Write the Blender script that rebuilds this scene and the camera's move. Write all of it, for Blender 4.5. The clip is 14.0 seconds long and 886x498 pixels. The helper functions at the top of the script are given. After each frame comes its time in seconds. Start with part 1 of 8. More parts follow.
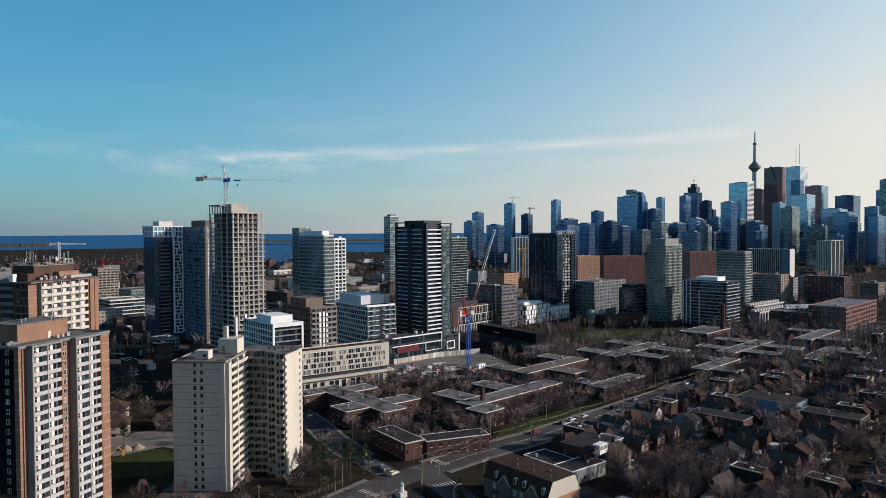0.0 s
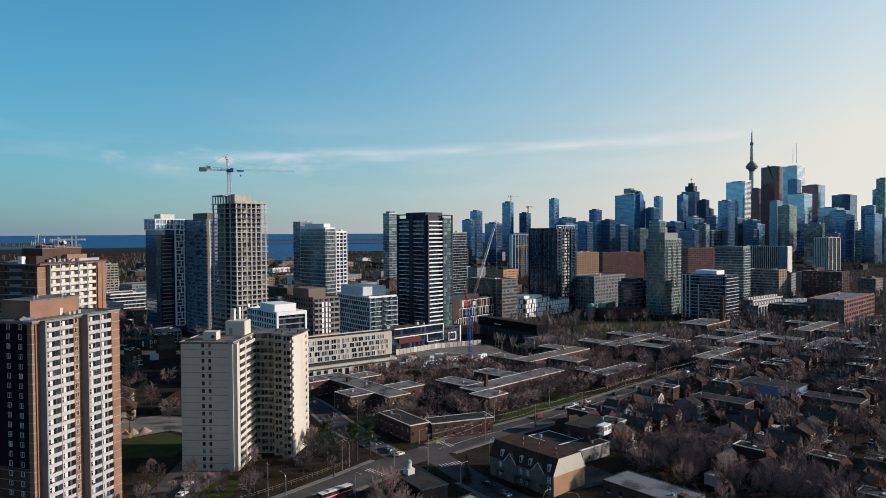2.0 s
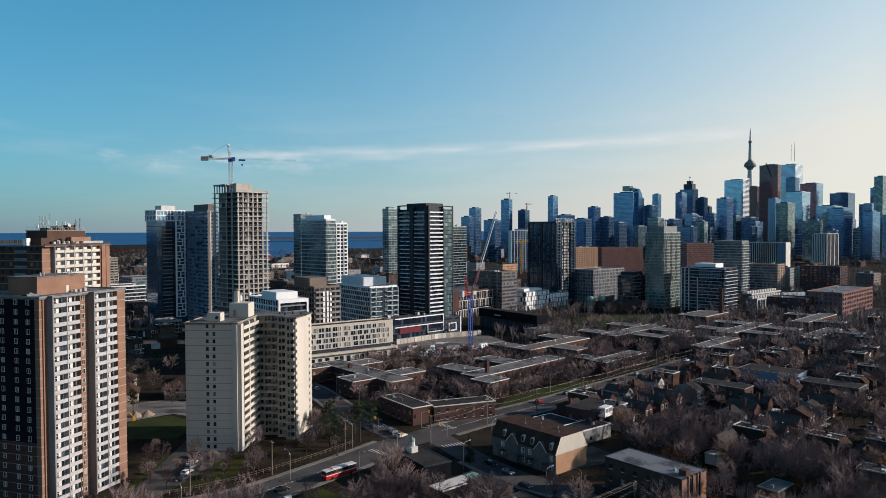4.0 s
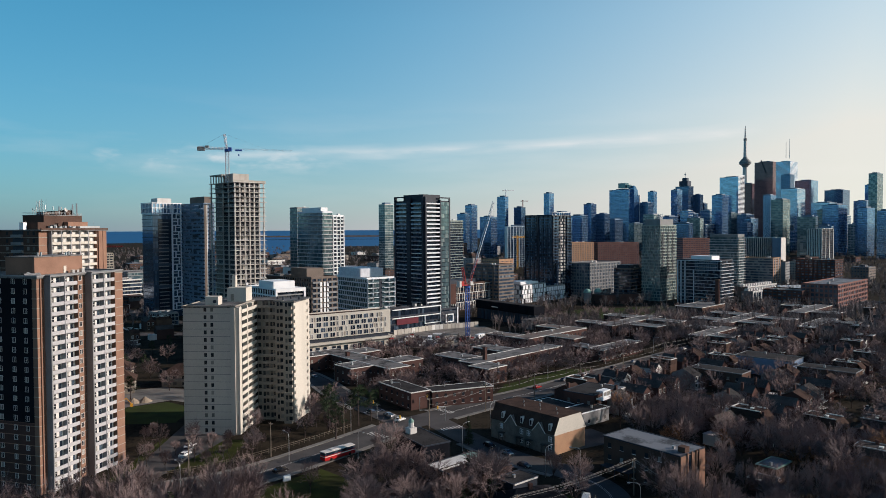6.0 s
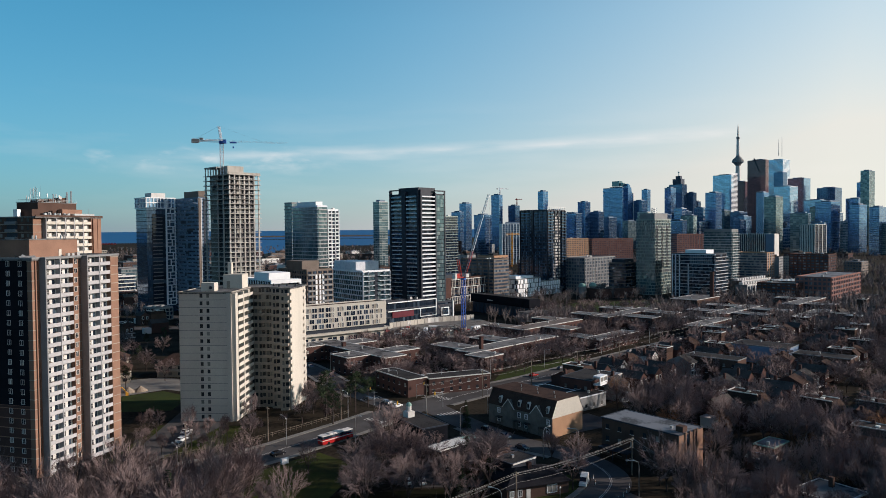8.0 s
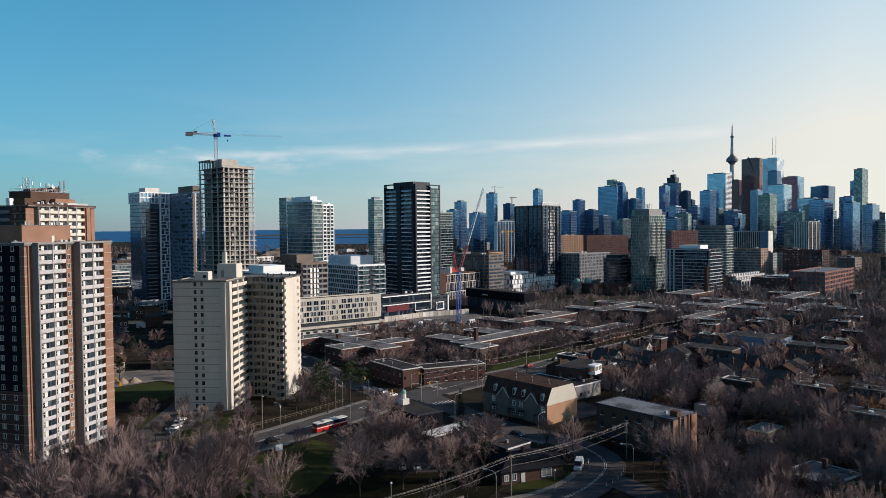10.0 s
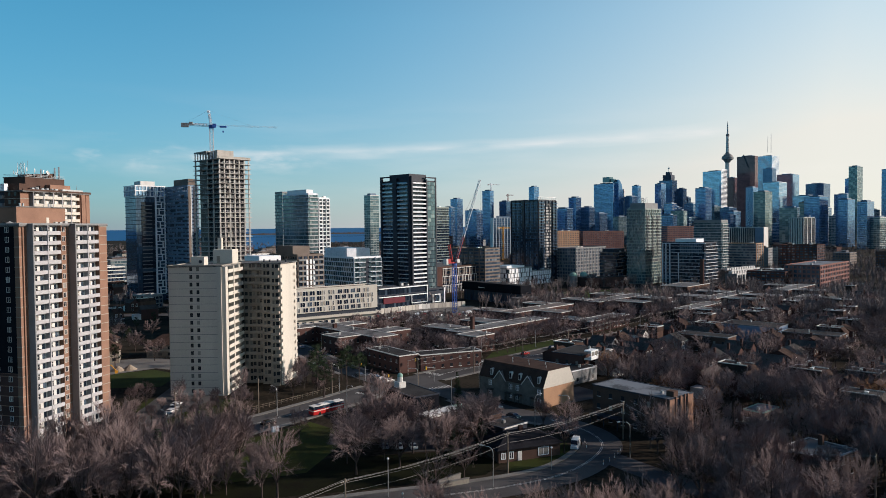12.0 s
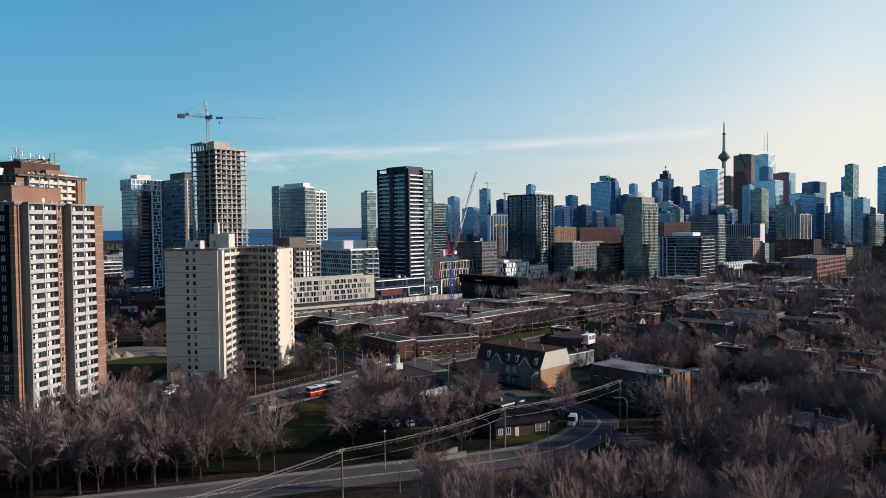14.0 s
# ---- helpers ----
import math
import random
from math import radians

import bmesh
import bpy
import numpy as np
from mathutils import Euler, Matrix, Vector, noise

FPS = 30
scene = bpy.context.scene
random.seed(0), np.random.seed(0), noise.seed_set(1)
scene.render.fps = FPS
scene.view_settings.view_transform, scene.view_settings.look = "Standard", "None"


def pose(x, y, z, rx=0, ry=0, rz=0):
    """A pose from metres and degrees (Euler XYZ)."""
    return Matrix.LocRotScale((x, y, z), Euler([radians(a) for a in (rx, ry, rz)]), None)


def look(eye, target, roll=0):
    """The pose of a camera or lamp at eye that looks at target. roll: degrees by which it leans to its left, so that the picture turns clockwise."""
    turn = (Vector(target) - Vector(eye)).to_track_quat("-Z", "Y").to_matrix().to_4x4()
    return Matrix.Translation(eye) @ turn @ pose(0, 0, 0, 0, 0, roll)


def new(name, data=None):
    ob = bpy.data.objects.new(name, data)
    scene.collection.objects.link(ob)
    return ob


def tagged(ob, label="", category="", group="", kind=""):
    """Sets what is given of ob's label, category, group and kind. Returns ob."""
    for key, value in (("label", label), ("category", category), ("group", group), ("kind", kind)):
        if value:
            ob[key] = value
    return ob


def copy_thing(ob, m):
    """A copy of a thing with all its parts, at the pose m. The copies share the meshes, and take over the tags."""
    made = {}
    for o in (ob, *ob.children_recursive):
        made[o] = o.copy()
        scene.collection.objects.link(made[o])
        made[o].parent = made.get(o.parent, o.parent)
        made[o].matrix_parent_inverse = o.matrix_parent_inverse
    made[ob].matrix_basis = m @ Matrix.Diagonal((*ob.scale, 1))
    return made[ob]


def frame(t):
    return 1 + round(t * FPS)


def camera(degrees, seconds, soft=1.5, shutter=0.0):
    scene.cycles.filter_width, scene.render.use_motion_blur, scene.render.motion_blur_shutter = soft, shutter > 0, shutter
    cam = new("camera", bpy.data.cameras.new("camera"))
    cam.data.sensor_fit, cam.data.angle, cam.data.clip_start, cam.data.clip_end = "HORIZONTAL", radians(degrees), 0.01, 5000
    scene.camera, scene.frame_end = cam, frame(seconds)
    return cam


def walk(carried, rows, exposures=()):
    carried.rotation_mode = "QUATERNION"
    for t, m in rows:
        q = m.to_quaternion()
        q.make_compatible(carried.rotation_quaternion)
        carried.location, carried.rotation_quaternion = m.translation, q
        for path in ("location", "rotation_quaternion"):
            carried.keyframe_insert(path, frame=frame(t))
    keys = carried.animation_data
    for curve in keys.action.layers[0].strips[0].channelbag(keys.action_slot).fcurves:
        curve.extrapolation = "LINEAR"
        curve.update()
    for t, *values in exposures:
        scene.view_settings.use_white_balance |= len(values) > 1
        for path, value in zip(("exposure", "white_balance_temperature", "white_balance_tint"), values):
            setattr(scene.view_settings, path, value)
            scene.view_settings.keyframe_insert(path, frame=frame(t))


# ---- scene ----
cam = camera(64.6, 14.0, soft=0.5)
PATH = [
    (0, (0.473, 1.506, 90.447), (0.468, 3.506, 90.392), -0.3),
    (0.5, (-0.296, 0.921, 88.805), (-0.299, 2.921, 88.751), -0.3),
    (1, (-1.067, 0.253, 87.156), (-1.068, 2.253, 87.101), -0.3),
    (1.5, (-1.872, -0.469, 85.634), (-1.872, 1.530, 85.581), -0.3),
    (2, (-2.668, -1.178, 83.704), (-2.665, 0.821, 83.652), -0.3),
    (2.5, (-3.318, -1.883, 82.210), (-3.314, 0.116, 82.157), -0.3),
    (3, (-3.803, -2.607, 80.719), (-3.798, -0.608, 80.665), -0.2),
    (5.5, (-4.943, -3.071, 73.299), (-4.928, -1.072, 73.243), -0.3),
    (6, (-5.239, -3.063, 71.916), (-5.219, -1.064, 71.859), -0.3),
    (6.5, (-5.575, -3.058, 70.474), (-5.550, -1.059, 70.418), -0.4),
    (7, (-5.875, -3.047, 69.058), (-5.846, -1.048, 69.001), -0.4),
    (7.5, (-6.079, -3.010, 67.695), (-6.046, -1.011, 67.639), -0.4),
    (8, (-6.229, -2.944, 66.520), (-6.192, -0.945, 66.464), -0.5),
    (10.5, (-6.115, -2.924, 61.498), (-6.060, -0.926, 61.440), -0.6),
    (11, (-6.243, -2.987, 60.300), (-6.185, -0.989, 60.240), -0.7),
    (11.5, (-6.288, -2.965, 58.962), (-6.228, -0.967, 58.902), -0.6),
    (12, (-6.255, -2.894, 57.405), (-6.193, -0.896, 57.346), -0.6),
    (12.5, (-6.197, -2.851, 55.797), (-6.133, -0.853, 55.739), -0.7),
    (13, (-6.165, -2.858, 54.321), (-6.099, -0.860, 54.262), -0.7),
    (13.5, (-6.171, -2.893, 52.792), (-6.103, -0.895, 52.734), -0.7),
    (14, (-6.191, -2.934, 51.258), (-6.121, -0.936, 51.201), -0.7),
]
walk(cam, [(t, look(eye, target, roll)) for t, eye, target, roll in PATH], [(0, 0.0, 6550, 18), (14, 0.12, 6600, 18)])

# ---- light ----
SUN_AZ, SUN_EL = 88.0, 19.0          # degrees right of the view's axis (+y), degrees above the horizon
sun_way = Vector((math.sin(radians(SUN_AZ)) * math.cos(radians(SUN_EL)), math.cos(radians(SUN_AZ)) * math.cos(radians(SUN_EL)), math.sin(radians(SUN_EL))))
sun = new("sun", bpy.data.lights.new("sun", "SUN"))
sun.data.energy, sun.data.angle, sun.data.color = 5.0, radians(0.5), (1.0, 0.89, 0.76)
sun.matrix_world = Matrix.Translation((0, 0, 400)) @ sun_way.to_track_quat("Z", "Y").to_matrix().to_4x4()

world = bpy.data.worlds.new("sky")
scene.world = world
world.use_nodes = True
wn, wl = world.node_tree.nodes, world.node_tree.links
wn.clear()
w_out, w_bg, w_sky = wn.new("ShaderNodeOutputWorld"), wn.new("ShaderNodeBackground"), wn.new("ShaderNodeTexSky")
w_sky.sky_type, w_sky.sun_disc = "NISHITA", False
w_sky.sun_elevation, w_sky.sun_rotation = radians(SUN_EL), radians(SUN_AZ)
w_sky.air_density, w_sky.dust_density, w_sky.ozone_density = 0.75, 0.7, 2.6
w_bg.inputs["Strength"].default_value = 0.12
# thin cloud: one long faint streak over the city and soft wisps to the sunny side
w_co, w_sep, w_map, w_noise = wn.new("ShaderNodeTexCoord"), wn.new("ShaderNodeSeparateXYZ"), wn.new("ShaderNodeMapping"), wn.new("ShaderNodeTexNoise")


def w_math(op, a, b=None, c=None):
    n = wn.new("ShaderNodeMath")
    n.operation = op
    for i, v in enumerate((a, b, c)):
        if isinstance(v, (int, float)):
            n.inputs[i].default_value = v
        elif v is not None:
            wl.new(v, n.inputs[i])
    return n.outputs[0]


wl.new(w_co.outputs["Generated"], w_sep.inputs["Vector"])
w_map.inputs["Scale"].default_value = (9.0, 9.0, 60.0)
wl.new(w_co.outputs["Generated"], w_map.inputs["Vector"])
wl.new(w_map.outputs["Vector"], w_noise.inputs["Vector"])
w_noise.inputs["Scale"].default_value, w_noise.inputs["Detail"].default_value = 1.0, 6.0
sx, sz = w_sep.outputs["X"], w_sep.outputs["Z"]
line_z = w_math("MULTIPLY_ADD", sx, 0.035, 0.1125)
bend = w_math("MULTIPLY_ADD", w_noise.outputs["Fac"], 0.012, -0.006)
off_z = w_math("ABSOLUTE", w_math("ADD", w_math("SUBTRACT", sz, line_z), bend))
band = w_math("SUBTRACT", 1.0, w_math("MULTIPLY", off_z, 88.0))
band = w_math("MAXIMUM", band, 0.0)
ends = w_math("MULTIPLY", w_math("MINIMUM", w_math("MAXIMUM", w_math("MULTIPLY_ADD", sx, 8.0, 3.1), 0.0), 1.0), w_math("MINIMUM", w_math("MAXIMUM", w_math("MULTIPLY_ADD", sx, -20.0, 8.6), 0.0), 1.0))
body = w_math("MAXIMUM", w_math("MULTIPLY_ADD", w_noise.outputs["Fac"], 2.2, -0.65), 0.0)
cloud = w_math("MULTIPLY", w_math("MULTIPLY", band, ends), w_math("MULTIPLY", body, 0.5))
# a broader, fainter wisp below it
w_map2, w_noise2 = wn.new("ShaderNodeMapping"), wn.new("ShaderNodeTexNoise")
w_map2.inputs["Scale"].default_value = (4.0, 4.0, 26.0)
wl.new(w_co.outputs["Generated"], w_map2.inputs["Vector"])
wl.new(w_map2.outputs["Vector"], w_noise2.inputs["Vector"])
w_noise2.inputs["Scale"].default_value, w_noise2.inputs["Detail"].default_value = 1.0, 5.0
wide = w_math("MAXIMUM", w_math("SUBTRACT", 1.0, w_math("MULTIPLY", w_math("ABSOLUTE", w_math("SUBTRACT", sz, 0.1)), 11.0)), 0.0)
wisp = w_math("MULTIPLY", w_math("MULTIPLY", wide, w_math("MAXIMUM", w_math("MULTIPLY_ADD", w_noise2.outputs["Fac"], 3.2, -1.45), 0.0)), 0.2)
# small puffs at the streak's far end
w_map3, w_noise3 = wn.new("ShaderNodeMapping"), wn.new("ShaderNodeTexNoise")
w_map3.inputs["Scale"].default_value = (22.0, 22.0, 60.0)
wl.new(w_co.outputs["Generated"], w_map3.inputs["Vector"])
wl.new(w_map3.outputs["Vector"], w_noise3.inputs["Vector"])
w_noise3.inputs["Scale"].default_value, w_noise3.inputs["Detail"].default_value = 1.0, 6.0
near_line = w_math("MAXIMUM", w_math("SUBTRACT", 1.0, w_math("MULTIPLY", w_math("ABSOLUTE", w_math("SUBTRACT", sz, 0.097)), 45.0)), 0.0)
west = w_math("MULTIPLY", w_math("MINIMUM", w_math("MAXIMUM", w_math("MULTIPLY_ADD", sx, 12.0, 5.6), 0.0), 1.0), w_math("MINIMUM", w_math("MAXIMUM", w_math("MULTIPLY_ADD", sx, -10.0, -1.0), 0.0), 1.0))
puff = w_math("MULTIPLY", w_math("MULTIPLY", near_line, west), w_math("MAXIMUM", w_math("MULTIPLY_ADD", w_noise3.outputs["Fac"], 3.6, -1.75), 0.0))
cloud = w_math("MINIMUM", w_math("ADD", w_math("ADD", cloud, wisp), w_math("MULTIPLY", puff, 0.5)), 0.6)
w_mix = wn.new("ShaderNodeMixRGB")
w_mix.inputs[2].default_value = (7.6, 7.5, 7.1, 1)
wl.new(cloud, w_mix.inputs[0])
# haze: pale towards the horizon and towards the sun
w_tint, w_haze, w_air = wn.new("ShaderNodeMixRGB"), wn.new("ShaderNodeMixRGB"), wn.new("ShaderNodeMixRGB")
w_tint.blend_type = "MULTIPLY"
w_tint.inputs[0].default_value, w_tint.inputs[2].default_value = 1.0, (0.53, 1.2, 1.125, 1)
sunward = w_math("MINIMUM", w_math("MAXIMUM", w_math("MULTIPLY_ADD", sx, 0.95, 0.52), 0.0), 1.0)
low = w_math("POWER", 2.718, w_math("MULTIPLY", w_math("MAXIMUM", sz, 0.0), -9.0))
amount = w_math("MINIMUM", w_math("ADD", w_math("MULTIPLY", low, 0.72), w_math("MULTIPLY", w_math("MULTIPLY", w_math("MULTIPLY", sunward, sunward), w_math("MAXIMUM", w_math("MULTIPLY_ADD", sz, -1.75, 1.16), 0.0)), 0.74)), 0.92)
w_haze.inputs[1].default_value, w_haze.inputs[2].default_value = (1.75, 2.35, 3.05, 1), (6.65, 6.6, 5.75, 1)
wl.new(sunward, w_haze.inputs[0])
wl.new(w_sky.outputs["Color"], w_tint.inputs[1])
wl.new(amount, w_air.inputs[0])
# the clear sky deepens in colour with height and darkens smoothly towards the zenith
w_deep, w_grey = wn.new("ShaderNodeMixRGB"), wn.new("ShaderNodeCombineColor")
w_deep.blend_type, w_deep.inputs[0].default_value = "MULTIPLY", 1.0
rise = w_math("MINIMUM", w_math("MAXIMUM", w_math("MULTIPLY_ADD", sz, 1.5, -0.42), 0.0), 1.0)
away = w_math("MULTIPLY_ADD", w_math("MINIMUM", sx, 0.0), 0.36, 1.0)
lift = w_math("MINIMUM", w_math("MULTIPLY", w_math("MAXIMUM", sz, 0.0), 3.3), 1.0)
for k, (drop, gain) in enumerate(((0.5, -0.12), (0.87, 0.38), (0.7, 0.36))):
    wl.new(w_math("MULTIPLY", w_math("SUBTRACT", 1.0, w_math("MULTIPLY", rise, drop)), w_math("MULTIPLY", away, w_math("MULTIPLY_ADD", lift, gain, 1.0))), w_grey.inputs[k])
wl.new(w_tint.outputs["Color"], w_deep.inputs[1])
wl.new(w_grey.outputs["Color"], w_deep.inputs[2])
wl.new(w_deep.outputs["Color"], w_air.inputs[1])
wl.new(w_haze.outputs["Color"], w_air.inputs[2])
wl.new(w_air.outputs["Color"], w_mix.inputs[1])
wl.new(w_mix.outputs["Color"], w_bg.inputs["Color"])
wl.new(w_bg.outputs["Background"], w_out.inputs["Surface"])
scene.view_settings.exposure = 0.0


# ---- materials ----
def surf(name, col, col2=None, size=6.0, rough=0.85, metal=0.0, bump=0.15, fine=0.35, spread=0.5, spec=0.18, island=0.0, streak=1.0, tight=0.0):
    """A surface of two tones that mix in patches of about `size` metres and grains of `fine` metres; streak below 1 draws the patches out downwards, tight makes their edges crisper."""
    m = bpy.data.materials.new(name)
    m.use_nodes = True
    n, l = m.node_tree.nodes, m.node_tree.links
    b = n["Principled BSDF"]
    b.inputs["Roughness"].default_value, b.inputs["Metallic"].default_value = rough, metal
    b.inputs["Specular IOR Level"].default_value = spec if rough < 0.84 else spec * 0.2
    col2 = col2 or tuple(c * 0.72 for c in col)
    geo, mp = n.new("ShaderNodeNewGeometry"), n.new("ShaderNodeMapping")
    mp.inputs["Scale"].default_value = (1, 1, streak)
    l.new(geo.outputs["Position"], mp.inputs["Vector"])
    big, small = n.new("ShaderNodeTexNoise"), n.new("ShaderNodeTexNoise")
    big.inputs["Scale"].default_value, big.inputs["Detail"].default_value = 1 / size, 5
    small.inputs["Scale"].default_value, small.inputs["Detail"].default_value = 1 / fine, 3
    l.new(mp.outputs["Vector"], big.inputs["Vector"])
    l.new(geo.outputs["Position"], small.inputs["Vector"])
    add = n.new("ShaderNodeMath")
    add.operation = "MULTIPLY_ADD"
    add.inputs[1].default_value = spread
    l.new(small.outputs["Fac"], add.inputs[0])
    l.new(big.outputs["Fac"], add.inputs[2])
    last = add
    if island:
        isl = n.new("ShaderNodeMath")
        isl.operation = "MULTIPLY_ADD"
        isl.inputs[1].default_value = island
        l.new(geo.outputs["Random Per Island"], isl.inputs[0])
        l.new(add.outputs["Value"], isl.inputs[2])
        last = isl
    ramp = n.new("ShaderNodeValToRGB")
    lo, hi = 0.35 + spread * 0.5 - 0.12 + tight, 0.65 + spread * 0.5 + 0.12 - 0.15 - tight
    ramp.color_ramp.elements[0].position, ramp.color_ramp.elements[1].position = max(0, lo), min(1, hi + island * 0.5)
    ramp.color_ramp.elements[0].color, ramp.color_ramp.elements[1].color = (*col2, 1), (*col, 1)
    l.new(last.outputs["Value"], ramp.inputs["Fac"])
    l.new(ramp.outputs["Color"], b.inputs["Base Color"])
    if bump:
        bp = n.new("ShaderNodeBump")
        bp.inputs["Strength"].default_value, bp.inputs["Distance"].default_value = bump, 0.1
        l.new(small.outputs["Fac"], bp.inputs["Height"])
        l.new(bp.outputs["Normal"], b.inputs["Normal"])
    return m


def glazing(name, dark, light, metal=0.35, rough=0.06, share=0.3):
    """Window panes: each pane has its own tone, some with pale blinds behind."""
    m = bpy.data.materials.new(name)
    m.use_nodes = True
    n, l = m.node_tree.nodes, m.node_tree.links
    b = n["Principled BSDF"]
    b.inputs["Metallic"].default_value, b.inputs["Roughness"].default_value, b.inputs["IOR"].default_value = metal, rough, 1.6 if metal else 1.4
    geo, info = n.new("ShaderNodeNewGeometry"), n.new("ShaderNodeObjectInfo")
    add, fr = n.new("ShaderNodeMath"), n.new("ShaderNodeMath")
    add.operation, fr.operation = "ADD", "FRACT"
    l.new(geo.outputs["Random Per Island"], add.inputs[0])
    l.new(info.outputs["Random"], add.inputs[1])
    l.new(add.outputs["Value"], fr.inputs[0])
    ramp = n.new("ShaderNodeValToRGB")
    e = ramp.color_ramp.elements
    e[0].position, e[0].color = 0.0, (*dark, 1)
    e[1].position, e[1].color = 1.0, (*light, 1)
    mid = e.new(1 - share)
    mid.color = (*[d * 1.5 + 0.004 for d in dark], 1)
    l.new(fr.outputs["Value"], ramp.inputs["Fac"])
    l.new(ramp.outputs["Color"], b.inputs["Base Color"])
    noise_, bp = n.new("ShaderNodeTexNoise"), n.new("ShaderNodeBump")
    noise_.inputs["Scale"].default_value = 0.35
    bp.inputs["Strength"].default_value, bp.inputs["Distance"].default_value = 0.05, 0.3
    l.new(geo.outputs["Position"], noise_.inputs["Vector"])
    l.new(noise_.outputs["Fac"], bp.inputs["Height"])
    l.new(bp.outputs["Normal"], b.inputs["Normal"])
    return m


BRICK = surf("orange_brown_brick", (0.265, 0.155, 0.112), (0.19, 0.11, 0.082), 5, 0.9, bump=0.3, fine=0.2)
BRICK_RED = surf("red_brick", (0.09, 0.05, 0.044), (0.056, 0.034, 0.031), 7, 0.9, bump=0.3, fine=0.2)
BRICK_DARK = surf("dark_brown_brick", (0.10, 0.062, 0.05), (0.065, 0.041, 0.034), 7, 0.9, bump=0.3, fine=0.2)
BRICK_PEACH = surf("peach_brick", (0.40, 0.24, 0.15), (0.30, 0.18, 0.12), 7, 0.9, bump=0.3, fine=0.2)
BRICK_ROSE = surf("rose_brown_brick", (0.25, 0.13, 0.11), (0.18, 0.092, 0.08), 7, 0.9, bump=0.2, fine=0.2)
STONE = surf("grey_beige_stone", (0.17, 0.155, 0.138), (0.1, 0.092, 0.083), 2, 0.9, bump=0.3, fine=0.3)
# leafy lawn with the deep shade of trees put into its colour
SHADE_LAWN = surf("shade_toned_leafy_lawn", (0.013, 0.015, 0.007), (0.009, 0.008, 0.006), 6, 0.95, bump=0.4, fine=0.5, spread=0.7)
SAGE = surf("sage_grey_cladding", (0.26, 0.30, 0.275), (0.19, 0.225, 0.205), 6, 0.6, bump=0.04)
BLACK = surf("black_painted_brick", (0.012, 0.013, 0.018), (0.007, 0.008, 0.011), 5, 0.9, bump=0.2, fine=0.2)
CREAM = surf("cream_painted_concrete", (0.54, 0.50, 0.44), (0.43, 0.40, 0.355), 9, 0.85, bump=0.12, fine=0.5, streak=0.25)
# beige for weathering, darkened further for the shade of recessed fronts
CREAM_DARK = surf("weathered_shaded_beige_concrete", (0.33, 0.295, 0.25), (0.22, 0.198, 0.168), 5, 0.9, bump=0.15, fine=0.5, streak=0.25)
WHITE = surf("white_painted_concrete", (0.63, 0.61, 0.585), (0.50, 0.485, 0.46), 4, 0.7, bump=0.08, streak=0.3)
WHITE_CLEAN = surf("white_cladding", (0.78, 0.79, 0.80), (0.66, 0.68, 0.70), 6, 0.5, bump=0.03)
CONCRETE = surf("raw_concrete", (0.44, 0.41, 0.37), (0.30, 0.28, 0.255), 4, 0.9, bump=0.2, streak=0.4)
GREY = surf("grey_cladding", (0.22, 0.225, 0.23), (0.16, 0.165, 0.17), 6, 0.6, bump=0.05)
# charcoal with the blue air of the distance put into it
GREY_DARK = surf("hazed_charcoal_cladding", (0.03, 0.037, 0.052), (0.019, 0.024, 0.035), 6, 0.55, bump=0.05)
TAUPE = surf("taupe_cladding", (0.17, 0.135, 0.115), (0.12, 0.095, 0.08), 6, 0.7, bump=0.05)
ROOF = surf("gravel_roof", (0.16, 0.153, 0.15), (0.03, 0.029, 0.029), 5, 0.8, bump=0.3, fine=0.8, spread=0.45, tight=0.11)
ROOF_DARK = surf("tar_roof", (0.05, 0.047, 0.047), (0.024, 0.023, 0.023), 5, 0.85, bump=0.3, fine=0.5, spread=0.9)
ROOF_PALE = surf("pale_membrane_roof", (0.165, 0.175, 0.195), (0.05, 0.052, 0.057), 6, 0.7, bump=0.15, fine=0.7, spread=0.4, tight=0.1)
SHINGLE = surf("brown_shingle", (0.07, 0.045, 0.037), (0.038, 0.026, 0.023), 3, 0.95, bump=0.5, fine=0.25, spread=0.8)
SHINGLE_GREY = surf("grey_shingle", (0.085, 0.076, 0.071), (0.042, 0.038, 0.036), 3, 0.95, bump=0.5, fine=0.25, spread=0.8)
# blue-grey cladding and stone, with distance haze put into the tone
SLATE = surf("hazed_blue_grey_cladding", (0.15, 0.205, 0.275), (0.115, 0.16, 0.22), 8, 0.6, bump=0.03)
SLATE_DARK = surf("hazed_dark_blue_stone", (0.06, 0.08, 0.11), (0.042, 0.055, 0.08), 8, 0.7, bump=0.03)
GRANITE = surf("red_brown_granite", (0.15, 0.075, 0.078), (0.11, 0.055, 0.058), 8, 0.6, bump=0.03)
PARAPET = surf("grey_white_balcony_paint", (0.42, 0.41, 0.42), (0.33, 0.325, 0.335), 4, 0.75, bump=0.06, streak=0.3)
PALE_CONCRETE = surf("new_pale_concrete", (0.50, 0.475, 0.45), (0.36, 0.345, 0.325), 3, 0.88, bump=0.1)
METAL = surf("galvanised_metal", (0.45, 0.46, 0.47), (0.33, 0.34, 0.35), 2, 0.4, 0.8, bump=0.05)
STEEL_WHITE = surf("white_crane_paint", (0.68, 0.70, 0.74), (0.5, 0.53, 0.58), 2, 0.5, bump=0.05)
STEEL_BLUE = surf("blue_crane_paint", (0.05, 0.13, 0.42), (0.035, 0.09, 0.30), 2, 0.5, bump=0.05)
STEEL_RED = surf("red_crane_paint", (0.42, 0.035, 0.03), (0.28, 0.03, 0.025), 2, 0.5, bump=0.05)
